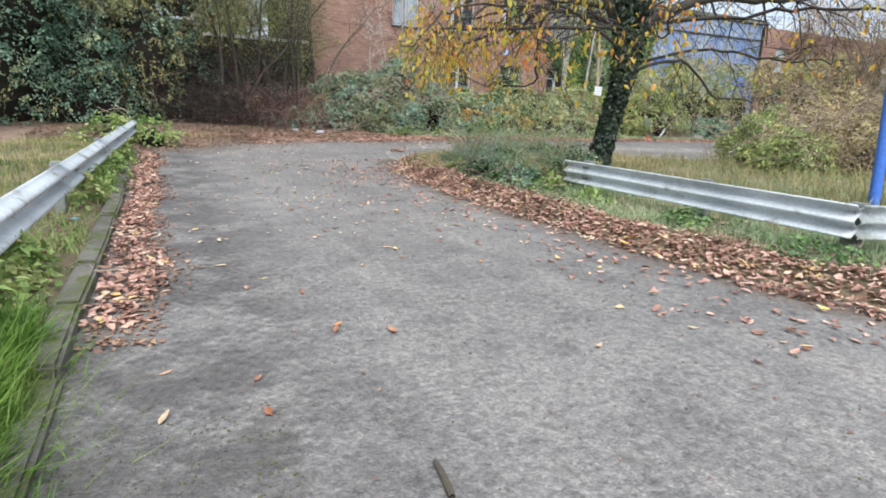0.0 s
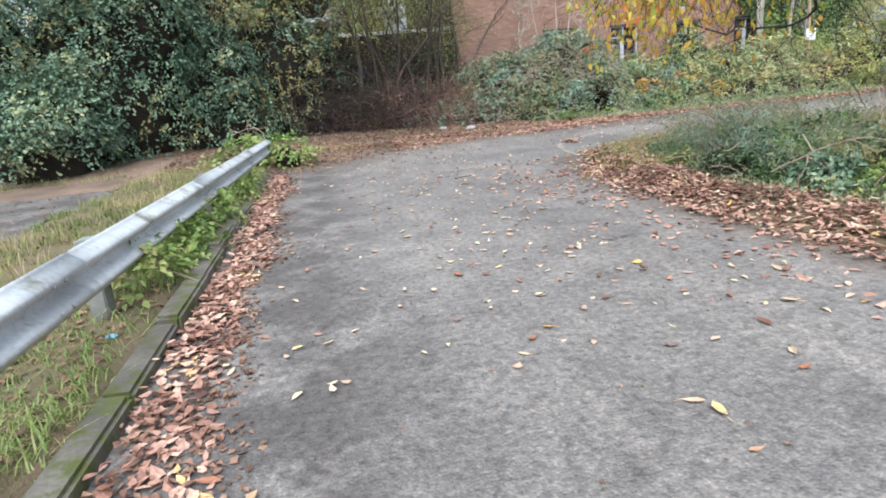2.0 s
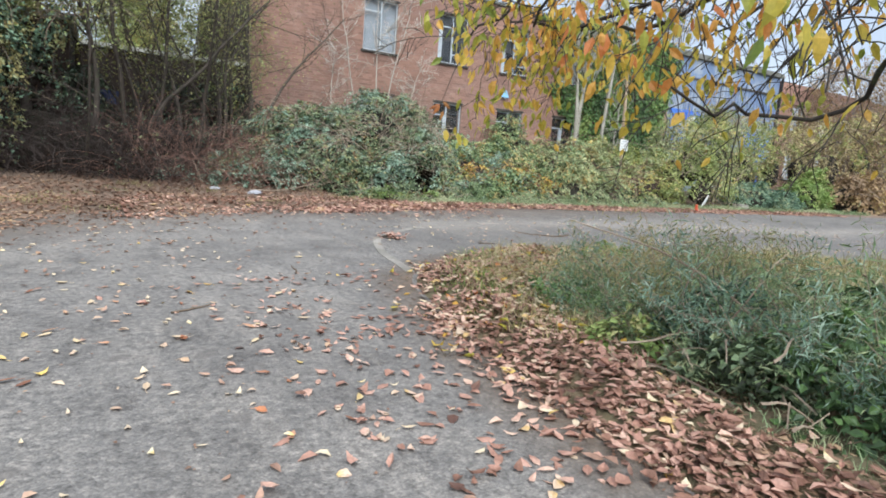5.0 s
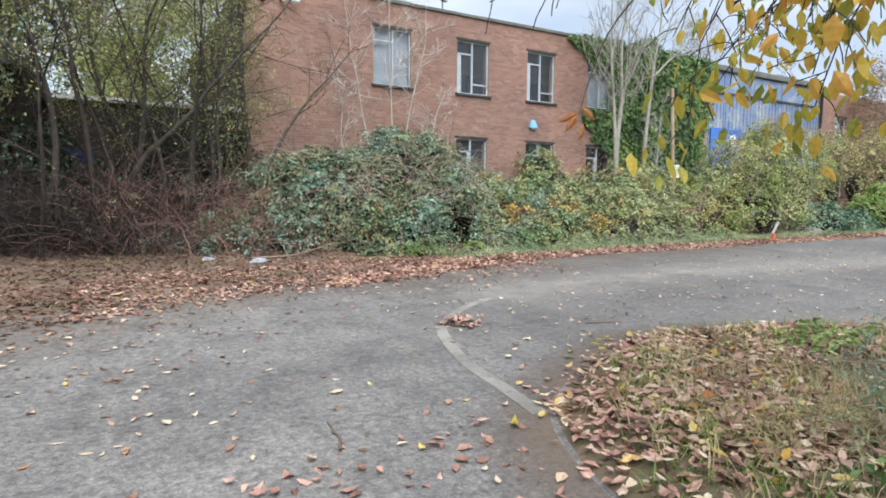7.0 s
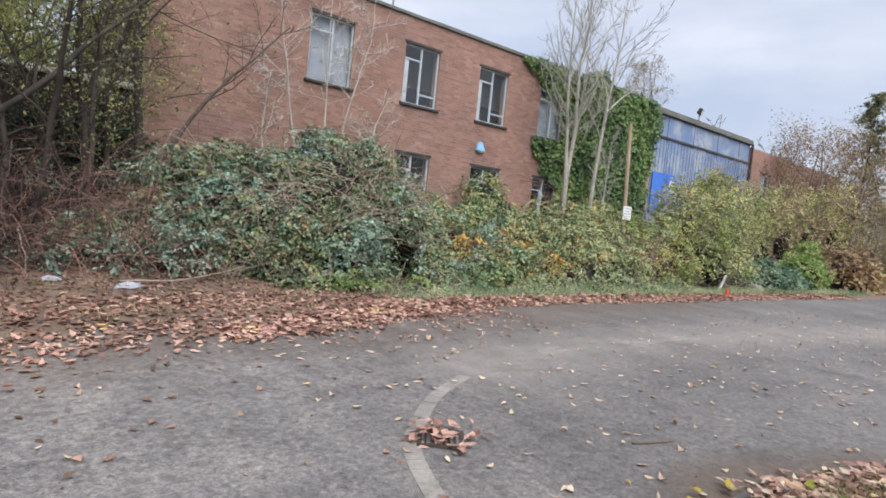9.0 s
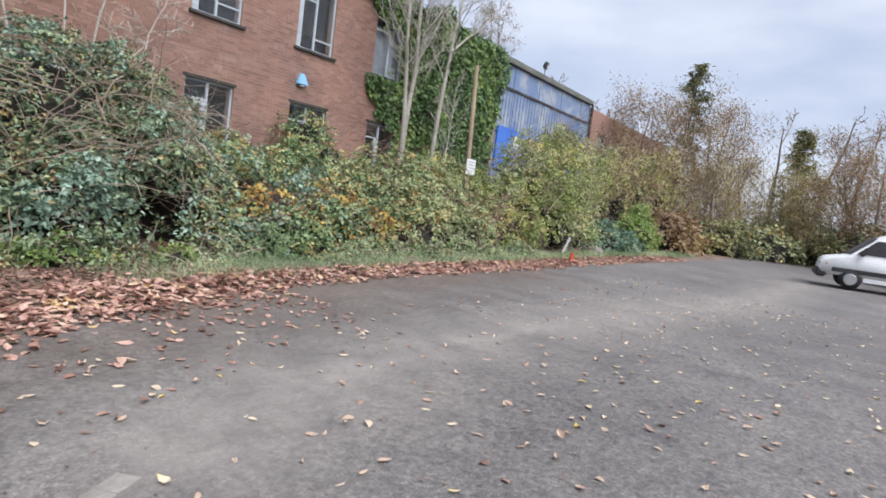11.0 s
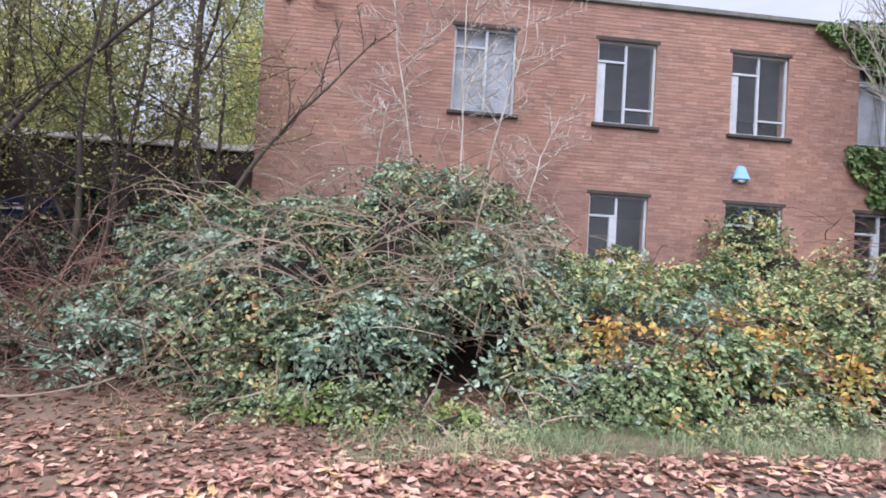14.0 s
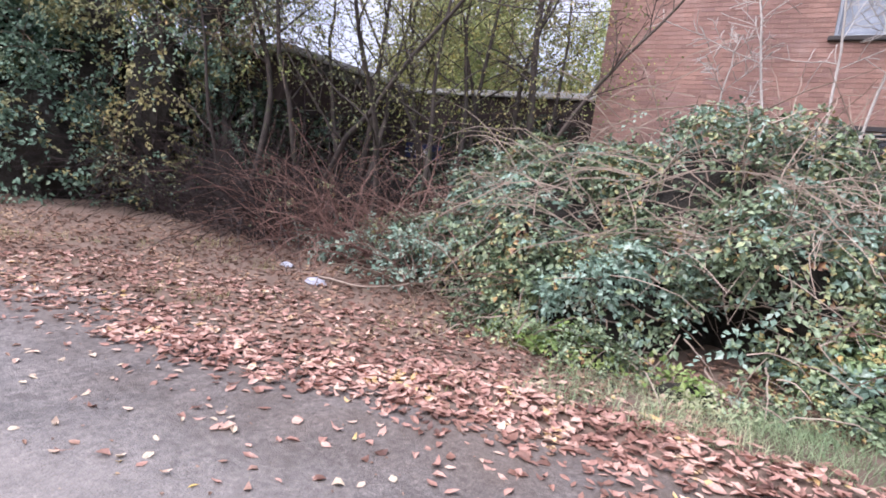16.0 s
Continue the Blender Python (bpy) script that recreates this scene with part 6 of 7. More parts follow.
# the ivy's ragged left edge: wide along the roof, cut back at mid height
lim = np.interp(z, [1.5, 2.9, 3.9, 4.4, 5.2, 6.0, 6.5, 6.85, 7.2], [18.9, 18.7, 17.5, 17.3, 18.6, 17.9, 17.2, 16.4, 18.0])
right = np.interp(z, [1.5, 4, 5.5, 6.3, 7.2], [24.0, 24.1, 24.5, 24.8, 24.2])
keep = (x > lim + 0.25 * wave(x, z, 2.0, 3.0)) & (x < right + 0.25 * wave(x, z, 2.2, 1.0)) & (z < 6.95 + 0.18 * wave(x, z, 1.6, 5.0))
keep &= ~((x > 17.62) & (x < 18.7) & (z > 4.5) & (z < 6.0) & (rng.uniform(size=n) < 0.92))
x, z = x[keep], z[keep]
bulk = 0.05 + 0.32 * np.clip((x - lim[keep]) / 2.5, 0.1, 1) * (0.6 + 0.4 * wave(x, z, 1.1, 2.0))
p = np.stack([x, FY - 0.03 - bulk * rng.uniform(0.3, 1.0, len(x)), z], -1)
d = unit(rng.normal(0, 0.5, p.shape) + [0, -0.3, -0.9])
s = Soup()
ln = 0.115 * rng.uniform(0.6, 1.3, len(x))
add_leaves(s, p, d, unit(rng.normal(0, 0.45, p.shape) + [0, -1, 0.5]), ln, ln * 0.85, 0.1, 0.1)
tagged(part("foliage", s, L_IVY, ivy), kind="stuff")
s = Soup()
for k in range(26):
    xx = rng.uniform(18.7, 24.2)
    pth, r = bough(rng, (xx, FY - 0.03, 0.3), (rng.normal(0, 0.12), 0, 1), rng.uniform(4, 6.2), 0.016, 0.005, 14, 0.06)
    pth[:, 1] = FY - 0.03
    add_tube(s, pth, r, 4)
tagged(part("stem_net", s, M_BARK, ivy), kind="stuff")
roof_ivy = bush("roof_ivy", "ivy tufts spilling over the roof edge", "ivy", [(20.2, FY + 0.3, 6.8, 2.0, 0.5, 0.4), (22.8, FY + 0.3, 6.75, 1.8, 0.5, 0.35), (18.0, FY + 0.2, 6.85, 1.3, 0.35, 0.18)], 3600, 0.11, L_IVY, 301, 0, None, None, None, shrink=0.6)
tree("roof_sapling", "thin leafless sapling growing above the blue cladding", 27.6, FY + 2.5, 3.2, 0.04, 305, 3, 8, 3, L_AUTUMN, 1, 0.06, (0, 0), M_TWIG, 0.45, 0.8, (0, 0, 0.2), 0.1, ROOF + 0.05, "", 0.1, 0.2)

# ---- the old cherry by the guard rail ----
rng = np.random.default_rng(310)
cherry = thing("cherry_tree", 6.35, 8.9, 0, "ivy-clad leaning cherry tree with drooping yellow-orange leaves", "tree")
trunk = rounded_path([(6.3, 8.9, -0.15), (6.35, 8.86, 0.5), (6.45, 8.78, 1.2), (6.53, 8.68, 2.0), (6.52, 8.62, 2.7), (6.6, 8.62, 3.6), (6.78, 8.75, 5.0), (6.9, 8.85, 6.6)], 5)
rad = np.interp(trunk[:, 2], [-0.15, 0.15, 1.0, 2.6, 4, 6.6], [0.23, 0.16, 0.125, 0.115, 0.1, 0.04])
s = Soup()
add_tube(s, trunk, rad, 14)
part("trunk", s, M_CHERRYBARK, cherry, "dark ridged bark under ivy", True)
BOUGH_ENDS = [
    # start height, far end, lift at the middle, thickness
    (2.2, (2.9, 8.7, 2.35), 0.5, 0.04), (2.4, (3.2, 9.4, 2.5), 0.6, 0.045), (2.5, (3.9, 11.6, 2.5), 0.7, 0.045), (2.6, (4.5, 12.7, 2.35), 0.8, 0.05), (2.75, (4.5, 12.4, 2.3), 0.9, 0.045), (2.9, (2.8, 7.2, 2.7), 0.7, 0.05),
    (2.6, (9.8, 5.6, 2.6), 0.4, 0.045), (3.0, (11.2, 10.2, 3.0), 0.5, 0.05), (3.2, (3.4, 9.9, 3.8), 0.9, 0.06), (3.3, (3.8, 5.6, 3.7), 0.8, 0.055),
    (3.4, (7.6, 12.8, 3.1), 0.8, 0.055), (3.6, (5.1, 12.6, 4.2), 0.6, 0.05), (3.8, (9.4, 11.5, 4.7), 0.5, 0.05), (4.2, (4.4, 9.5, 5.9), 0.4, 0.045), (4.4, (9.2, 7.2, 5.8), 0.4, 0.045), (4.8, (6.2, 6.3, 6.2), 0.4, 0.04), (5.2, (7.8, 10.4, 7.4), 0.3, 0.04),
    (2.3, (3.7, 9.8, 4.6), 0.3, 0.09), (2.6, (10.8, 8.4, 3.6), 0.2, 0.085), (1.9, (9.6, 9.0, 1.9), 0.15, 0.04), (2.0, (8.8, 6.6, 2.0), 0.2, 0.035), (2.4, (4.3, 10.6, 2.1), 0.4, 0.035), (3.0, (8.6, 4.2, 3.2), 0.5, 0.045), (2.5, (3.9, 7.4, 2.2), 0.45, 0.035), (2.7, (5.4, 13.0, 2.2), 0.7, 0.04), (2.6, (5.0, 6.6, 2.3), 0.4, 0.035), (2.8, (7.2, 5.4, 2.5), 0.4, 0.04),
]
tips = []
limb_soup = Soup()
for z0, end, lift, thick in BOUGH_ENDS:
    i = int(np.argmin(abs(trunk[:, 2] - z0)))
    a, e = trunk[i], np.array(end)
    lift = lift * 0.5
    m1, m2 = a + (e - a) * 0.35 + [0, 0, lift], a + (e - a) * 0.72 + [0, 0, lift * 0.9]
    line = rounded_path([a, m1 + rng.normal(0, 0.2, 3), m2 + rng.normal(0, 0.25, 3), e], 7)
    line = line + np.cumsum(rng.normal(0, 0.06, line.shape), 0) * np.linspace(0, 1, len(line))[:, None]
    rr = np.linspace(thick * (1.2 if thick > 0.07 else 0.8), 0.009, len(line))
    s = Soup()
    add_tube(s, line, rr, 7)
    part("limb", s, M_CHERRYBARK, cherry, "", True)
    twiggery(rng, limb_soup, line, rr, tips, 2, 14, 0.32, 0.9, (0, 0, -0.3), 4, 0.25, 0.14, 0.003)
tagged(part("twig_mass", limb_soup, M_CHERRYBARK, cherry), kind="stuff")
# keep the walker's way clear of hanging leaves
WAY = np.array([(-0.15, 1.2), (0.3, 3.8), (1.2, 6.3), (2.05, 9.4), (2.7, 12.1), (3.2, 13.1), (3.85, 13.6), (6.3, 15.1), (7.8, 15.75), (9.7, 16.0)])
tp = np.array([t[0] for t in tips])
clear = edge_distance(tp[:, 0], tp[:, 1], WAY)
ok = (clear > 0.9) | (tp[:, 2] > 2.7)
ok &= (tp[:, 2] > 1.5) & (tp[:, 1] < 12.8)
near = tp[ok]
# more leaves on the road side and low down, few at the top
weight = np.clip((7.8 - near[:, 0]) / 3, 0.3, 1) * np.clip((6.4 - near[:, 2]) / 3.0, 0.25, 1)
pick = near[rng.uniform(size=len(near)) < weight * np.interp(near[:, 1], [6.5, 9, 11.5], [0.12, 0.115, 0.36])]
p = np.concatenate([np.repeat(pick, 2, 0), np.repeat(pick[pick[:, 1] > 11.2], 1, 0)])
p = p + rng.normal(0, 0.12, p.shape)
d = unit(rng.normal(0, 0.42, p.shape) + [0, 0, -1.0])
s = Soup()
ln = rng.uniform(0.07, 0.125, len(p))
add_ovals(s, p, d, unit(rng.normal(0, 1, p.shape)), ln, ln * rng.uniform(0.42, 0.58, len(p)), rng.uniform(-0.05, 0.2, len(p)), rng.uniform(0.05, 0.3, len(p)))
tagged(part("foliage", s, L_CHERRY, cherry, "hanging yellow, orange and green leaves"), kind="stuff")
n = 13000
t = rng.uniform(0, 1, n) ** 0.8
i = np.minimum((t * 0.72 * len(trunk)).astype(int), len(trunk) - 2)
c = trunk[i] + (trunk[i + 1] - trunk[i]) * rng.uniform(size=(n, 1))
ang = rng.uniform(0, 2 * np.pi, n)
o = np.stack([np.cos(ang), np.sin(ang), np.zeros(n)], -1)
puff = np.interp(c[:, 2], [0, 0.6, 1.6, 2.6, 3.6, 5.2], [0.07, 0.035, 0.04, 0.16, 0.34, 0.15])
p = c + o * (rad[i] + puff * rng.uniform(0.1, 1.0, n) ** 1.4)[:, None]
s = Soup()
ln = 0.058 * rng.uniform(0.6, 1.3, n)
add_leaves(s, p, unit(rng.normal(0, 0.5, p.shape) + o * 0.3 + [0, 0, -0.8]), unit(o + rng.normal(0, 0.4, p.shape)), ln, ln * 0.85, 0.1, 0.1)
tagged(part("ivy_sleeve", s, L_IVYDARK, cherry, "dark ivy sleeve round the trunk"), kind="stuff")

# the branch above the walker that shows by itself beside the road end
spray = thing("cherry_spray", 4.8, 13.5, 1.9, "twig with russet leaves hanging over the verge", "branch")
s, lv = Soup(), Soup()
line = rounded_path([(5.2, 13.2, 2.6), (4.95, 13.4, 2.2), (4.79, 13.45, 1.75)], 5)
add_tube(s, line, np.linspace(0.008, 0.003, len(line)), 4)
part("twig", s, M_CHERRYBARK, spray)
p = line[-1] + np.array([(0, 0, 0), (-0.01, 0, -0.01), (0.03, -0.02, -0.06), (0.02, 0, 0.03)])
add_ovals(lv, p, unit(np.array([(-0.8, 0.4, -0.45), (-0.5, 0.3, -0.85), (-0.25, 0.1, -1.0), (0.6, -0.3, -0.6)])), unit(np.array([(0.3, 0.8, 0.2), (0.5, 0.6, 0.1), (0, 1, 0.2), (0.2, 0.7, 0.5)])), np.array([0.13, 0.12, 0.11, 0.11]), np.array([0.045, 0.05, 0.045, 0.045]), 0.12, 0.2)
tagged(part("foliage", lv, L_RUSSET, spray), kind="stuff")

# ---- grass ----
def grass(name, label, n, x0, x1, y0, y1, mask, height, mat, seed, tall=0.14, wide=0.008, lean=0.5, tuft=0.06):
    """Blades in tufts over the stretch where mask allows; one mass nobody could count."""
    rng = np.random.default_rng(seed)
    m = n // 9
    cx, cy = rng.uniform(x0, x1, m), rng.uniform(y0, y1, m)
    keep = mask(cx, cy) > rng.uniform(size=m)
    cx, cy = np.repeat(cx[keep], 9), np.repeat(cy[keep], 9)
    hs = np.repeat(rng.uniform(0.5, 1.3, keep.sum()), 9)
    x, y = cx + rng.normal(0, tuft, len(cx)), cy + rng.normal(0, tuft, len(cx))
    lean_v = np.stack([rng.normal(0, lean, len(x)), rng.normal(0, lean, len(x)), np.zeros(len(x))], -1)
    s = Soup()
    add_blades(s, np.stack([x, y, height(x, y) - 0.01], -1), lean_v, tall * hs * rng.uniform(0.6, 1.3, len(x)), wide * rng.uniform(0.7, 1.3, len(x)))
    return solid(name, s, mat, label, "grass", "stuff")


def in_verge(x, y, lo=0.2, hi=99.0):
    d = edge_distance(x, y, VERGE)
    return (inside(x, y, VERGE_POLY) & (d > lo) & (d < hi)).astype(float)


def in_bank(x, y, lo=0.0, hi=99.0):
    d = edge_distance(x, y, BANK)
    return (inside(x, y, BANK_POLY) & (d > lo) & (d < hi)).astype(float)


grass("verge_grass", "rough green grass on the verge", 70000, 3.9, 13, 0, 14.3, lambda x, y: in_verge(x, y, 0.5) * (0.75 + 0.5 * wave(x, y, 0.9, 3)) * np.where(y > 10.5, 0.3, 1), verge_z, L_BANKGRASS, 400, 0.1, 0.006, 0.7)
grass("verge_grass", "dry straw-coloured grass behind the rail", 80000, 5.7, 26, -3, 12.9, lambda x, y: in_verge(x, y, 0.6) * (0.6 + 0.6 * wave(x, y, 0.6, 5)), verge_z, L_DRYGRASS, 401, 0.24, 0.011, 0.45, 0.12)
grass("verge_grass", "pale trampled grass on the corner", 30000, 4.2, 11, 10.8, 14.5, lambda x, y: in_verge(x, y, 0.25) * (0.55 + 0.6 * wave(x, y, 1.6, 2)), verge_z, L_DRYGRASS, 402, 0.14, 0.006, 0.8)
grass("verge_grass", "green tufted grass between the leaves and the rail", 34000, 4.0, 6.2, 1.5, 9.0, lambda x, y: in_verge(x, y, 0.5, 2.2) * np.clip(0.4 + 0.9 * wave(x, y, 1.5, 3), 0, 1), verge_z, L_BANKGRASS, 409, 0.11, 0.007, 1.1)
grass("corner_grass", "fresh green tufts on the corner of the verge", 5000, 4.1, 6.4, 10.8, 14.2, lambda x, y: in_verge(x, y, 0.12, 0.9) * (wave(x, y, 1.7, 1.0) > 0.15), verge_z, L_LUSH, 411, 0.1, 0.007, 0.8)
grass("left_grass", "green grass and moss behind the left rail", 42000, -9, -0.85, 1, 17.5, lambda x, y: np.clip(0.75 + 0.5 * wave(x, y, 0.8, 7), 0, 1) * (1 - yard_in(x, y)) * np.where(x < -1.3, 1, 0.12), left_z, L_GRASS, 403, 0.11)
grass("left_grass", "yellowing grass by the wood edge", 20000, -12, -1.2, 9, 19.5, lambda x, y: np.clip(0.5 + 0.6 * wave(x, y, 0.7, 9), 0, 1) * (1 - yard_in(x, y)), left_z, L_DRYGRASS, 404, 0.14, 0.009)
grass("kerb_grass", "lush bright grass spilling over the kerb", 22000, -1.35, -0.55, 2.5, 4.5, lambda x, y: np.clip(1.0 + 0.6 * wave(x, y, 2.0, 4), 0, 1), left_z, L_LUSH, 405, 0.2, 0.01, 0.5)
grass("bank_grass", "grey-green grass combed over the bank", 130000, 8.0, 30, 19.2, 23, lambda x, y: in_bank(x, y, 0.3, 1.15) * np.clip(0.7 + 0.7 * wave(x, y, 1.6, 4), 0.15, 1), bank_z, L_BANKGRASS, 406, 0.14, 0.005, 1.3)
grass("kerb_moss", "low moss and weeds creeping over the kerb", 30000, -1.45, -0.62, 1.5, 16.6, lambda x, y: np.clip(0.45 + 0.9 * wave(x, y, 2.2, 8), 0, 1), left_z, L_NETTLE, 408, 0.07, 0.008, 0.9, 0.08)
grass("bank_grass", "thin yellow-green grass among the litter", 9000, 0.5, 8, 16, 21.6, lambda x, y: in_bank(x, y, 0.0, 3.2) * (wave(x, y, 1.0, 6) > 0.25), bank_z, L_DRYGRASS, 407, 0.08, 0.006, 0.8)

# feathery brush that buries the rail end
rng = np.random.default_rng(410)
for k, (x, y, r, h) in enumerate(((5.2, 11.0, 0.45, 0.6), (5.15, 10.4, 0.5, 0.75), (5.0, 9.0, 0.4, 0.55), (5.3, 8.7, 0.4, 0.6), (5.5, 9.3, 0.5, 0.75), (5.1, 9.9, 0.45, 0.7), (5.8, 9.8, 0.6, 0.8), (5.9, 11.0, 0.6, 0.7), (5.6, 10.2, 0.6, 0.65), (5.05, 9.4, 0.35, 0.45), (5.35, 9.7, 0.5, 0.5), (5.5, 10.8, 0.65, 0.55), (5.0, 10.6, 0.45, 0.36), (5.1, 11.3, 0.35, 0.3), (5.5, 11.9, 0.4, 0.3), (5.2, 12.3, 0.25, 0.2), (4.75, 10.0, 0.3, 0.3), (6.2, 11.8, 0.8, 0.55), (5.5, 8.9, 0.35, 0.38), (7.3, 11.6, 0.9, 0.6), (6.2, 10.4, 0.6, 0.5))):
    br = thing("feathery_brush", x, y, 0.05, "feathery green brush growing over the buried rail", "shrub", "brush at the rail end")
    s, lv, tips = Soup(), Soup(), []
    for j in range(int(26 * r / 0.6)):
        a, q = rng.uniform(0, 6.28), rng.uniform(0, r * 0.6)
        st = (x + math.cos(a) * q, y + math.sin(a) * q, 0.05)
        p, rr = bough(rng, st, (math.cos(a) * 0.7, math.sin(a) * 0.7, 1.0), h * rng.uniform(0.8, 1.5), 0.005, 0.002, 7, 0.1, (0, 0, -0.25))
        add_tube(s, p, rr, 3)
        tips += [(c, unit(p[-1] - p[0])) for c in p[1:]]
    tagged(part("stalk_mass", s, M_CANE, br), kind="stuff")
    c = np.repeat(np.array([t[0] for t in tips]), 14, 0)
    c = c + rng.normal(0, 0.05, c.shape)
    ln = rng.uniform(0.03, 0.085, len(c))
    add_leaves(lv, c, unit(rng.normal(0, 0.7, c.shape) + [0, 0, 0.25]), unit(rng.normal(0, 0.6, c.shape) + [0, 0, 0.7]), ln, ln * 0.14)
    tagged(part("frond_mass", lv, (L_BANKGRASS, L_GREYLEAF, L_BANKGRASS, L_DRYGRASS)[k % 4], br), kind="stuff")
for k, (x, y, r) in enumerate(((5.1, 8.4, 0.35), (5.3, 9.0, 0.4), (4.7, 10.6, 0.3), (4.8, 9.3, 0.35), (4.9, 8.2, 0.3), (5.0, 11.6, 0.35), (4.9, 7.2, 0.3), (5.0, 5.6, 0.35), (7.2, 13.3, 0.35), (4.9, 4.2, 0.35))):
    bush("weed_clump", "low green weeds among fallen leaves", "weeds", [(x, y, 0.05, r, r * 1.2, 0.28)], 380, 0.055, L_IVY if k % 2 else L_NETTLE, 420 + k, 3, M_CANE, None, None, "weeds on the verge", shrink=0, clumps=6, cane_len=0.3)
for k, (x, y, r, h) in enumerate(((4.75, 8.6, 0.3, 0.34), (5.0, 9.5, 0.4, 0.55), (5.6, 8.6, 0.4, 0.6), (5.3, 10.4, 0.4, 0.5), (5.9, 9.9, 0.5, 0.6), (4.7, 9.9, 0.28, 0.3), (5.9, 8.9, 0.4, 0.7))):
    bush("weed_clump", "leafy green weeds and briar growing through the brush", "weeds", [(x, y, 0.08, r, r * 1.2, h)], 900, 0.06, (L_HOLLY, L_IVY, L_BRAMBLE)[k % 3], 480 + k, 16, M_CANE, None, None, "weeds in the brush", shrink=0, flat=0.9, clumps=10, cane_len=0.55, per=6)
stalk = thing("bent_stalk", 5.1, 10.2, 0.1, "bent dry stalk arching out of the verge", "dead stalk")
s = Soup()
add_tube(s, rounded_path([(5.2, 9.9, 0.05), (5.15, 10.1, 0.4), (4.95, 10.6, 0.7), (4.65, 11.2, 0.85)], 5), np.linspace(0.011, 0.005, 16), 5)
part("stem", s, M_CANE, stalk)

# ---- fallen leaves ----
def litter(name, label, n, sampler, mat, seed, size=(0.06, 0.11), lift=0.05, ground=None, heap=None):
    rng = np.random.default_rng(seed)
    x, y = sampler(rng, n)
    z = road_z(x, y) + 0.006 if ground is None else np.maximum(ground(x, y), road_z(x, y)) + 0.006
    if heap is not None:
        z = z + heap(x, y) * rng.uniform(0, 1, len(x))
    tilt = lift * 3.2
    ang = rng.uniform(0, 6.28, len(x))
    d = unit(np.stack([np.cos(ang), np.sin(ang), rng.normal(0, tilt, len(x))], -1))
    up = unit(np.stack([rng.normal(0, tilt, len(x)), rng.normal(0, tilt, len(x)), np.ones(len(x))], -1))
    ln = rng.uniform(*size, len(x))
    s = Soup()
    if size[1] < 0.07:
        add_leaves(s, np.stack([x, y, z + 0.004], -1), d, up, ln, ln * rng.uniform(0.4, 0.9, len(x)), rng.normal(0.08, 0.2, len(x))[:, None], rng.normal(0.05, 0.12, len(x))[:, None])
        return solid(name, s, mat, label, "leaf litter", "stuff")
    add_ovals(s, np.stack([x, y, z + 0.004], -1), d, up, ln, ln * rng.uniform(0.34, 0.74, len(x)), rng.normal(0.05, 0.12, len(x)), rng.normal(0.08, 0.2, len(x)))
    return solid(name, s, mat, label, "leaf litter", "stuff")


def along_line(line, lo, hi, x_max=99.0, wide=1.0):
    line = np.asarray(line, float)
    seg = np.linalg.norm(np.diff(line, axis=0), axis=1)
    cum = np.concatenate([[0], np.cumsum(seg)])

    def sampler(rng, n):
        f = rng.uniform(0, cum[-1], n)
        i = np.clip(np.searchsorted(cum, f) - 1, 0, len(seg) - 1)
        u = ((f - cum[i]) / seg[i])[:, None]
        c = line[i] + (line[i + 1] - line[i]) * u
        t = (line[i + 1] - line[i]) / seg[i][:, None]
        nrm = np.stack([-t[:, 1], t[:, 0]], -1)
        ragged = 1 + 0.45 * wave(c[:, 0], c[:, 1], 1.3, 2.0)
        off = (lo + (hi - lo) * rng.beta(1.6, 1.6, n)) * ragged
        q = c + nrm * off[:, None]
        return q[:, 0], q[:, 1]

    return sampler


def bank_edge(x):
    return np.interp(x, [p[0] for p in BANK], [p[1] for p in BANK])


def over_bank(x0, x1, spill, depth, a, b):
    """Places over the bank, from a little out on the road to some way in."""
    def sampler(rng, n):
        x = rng.uniform(x0, x1, n)
        out = spill * np.interp(x, [1, 5, 8], [2.2, 1.6, 1.0])
        return x, bank_edge(x) - out + rng.beta(a, b, n) * (depth + out)

    return sampler


V_NEAR = [(4.75, 2.0), (4.1, 4.3), (3.9, 6.4), (3.76, 7.8), (3.75, 9.3), (3.85, 10.4), (4.15, 12.2)]
litter("leaf_drift", "thick drift of brown leaves along the verge", 4600, along_line(V_NEAR, -0.68, 0.25), L_FALLEN, 500, (0.045, 0.092), 0.07, verge_z, lambda x, y: np.full_like(x, 0.05))
litter("leaf_litter", "broken leaf crumbs and mould along the verge edge", 6500, along_line(V_NEAR, -0.95, 0.2), L_LITTER, 513, (0.025, 0.06), 0.06, verge_z, lambda x, y: np.full_like(x, 0.02))
litter("leaf_litter", "broken leaf crumbs along the corner of the verge", 2200, along_line([(4.25, 12.4), (4.7, 13.45), (5.6, 14.05), (6.45, 14.45), (7.6, 14.2), (9.1, 13.4)], -1.2, 0.1), L_LITTER, 514, (0.025, 0.06), 0.06, verge_z, lambda x, y: np.full_like(x, 0.02))
litter("leaf_litter", "leaves spread over the mossy road margin", 1700, lambda r, n: (r.normal(0.6, 1.9, n), 19.4 - abs(r.normal(0, 1.7, n))), L_LITTER, 515, (0.045, 0.09), 0.05, bank_z)
litter("leaf_scatter", "pink-brown leaves straying from the bank onto the asphalt", 420, lambda r, n: (r.uniform(4.5, 9, n), 19.9 - abs(r.normal(0, 0.55, n)) - np.interp(np.linspace(4.5, 12, n), [4.5, 7.5, 12], [0.4, 0.2, 0.0])), L_FALLEN, 516, (0.06, 0.11), 0.05)
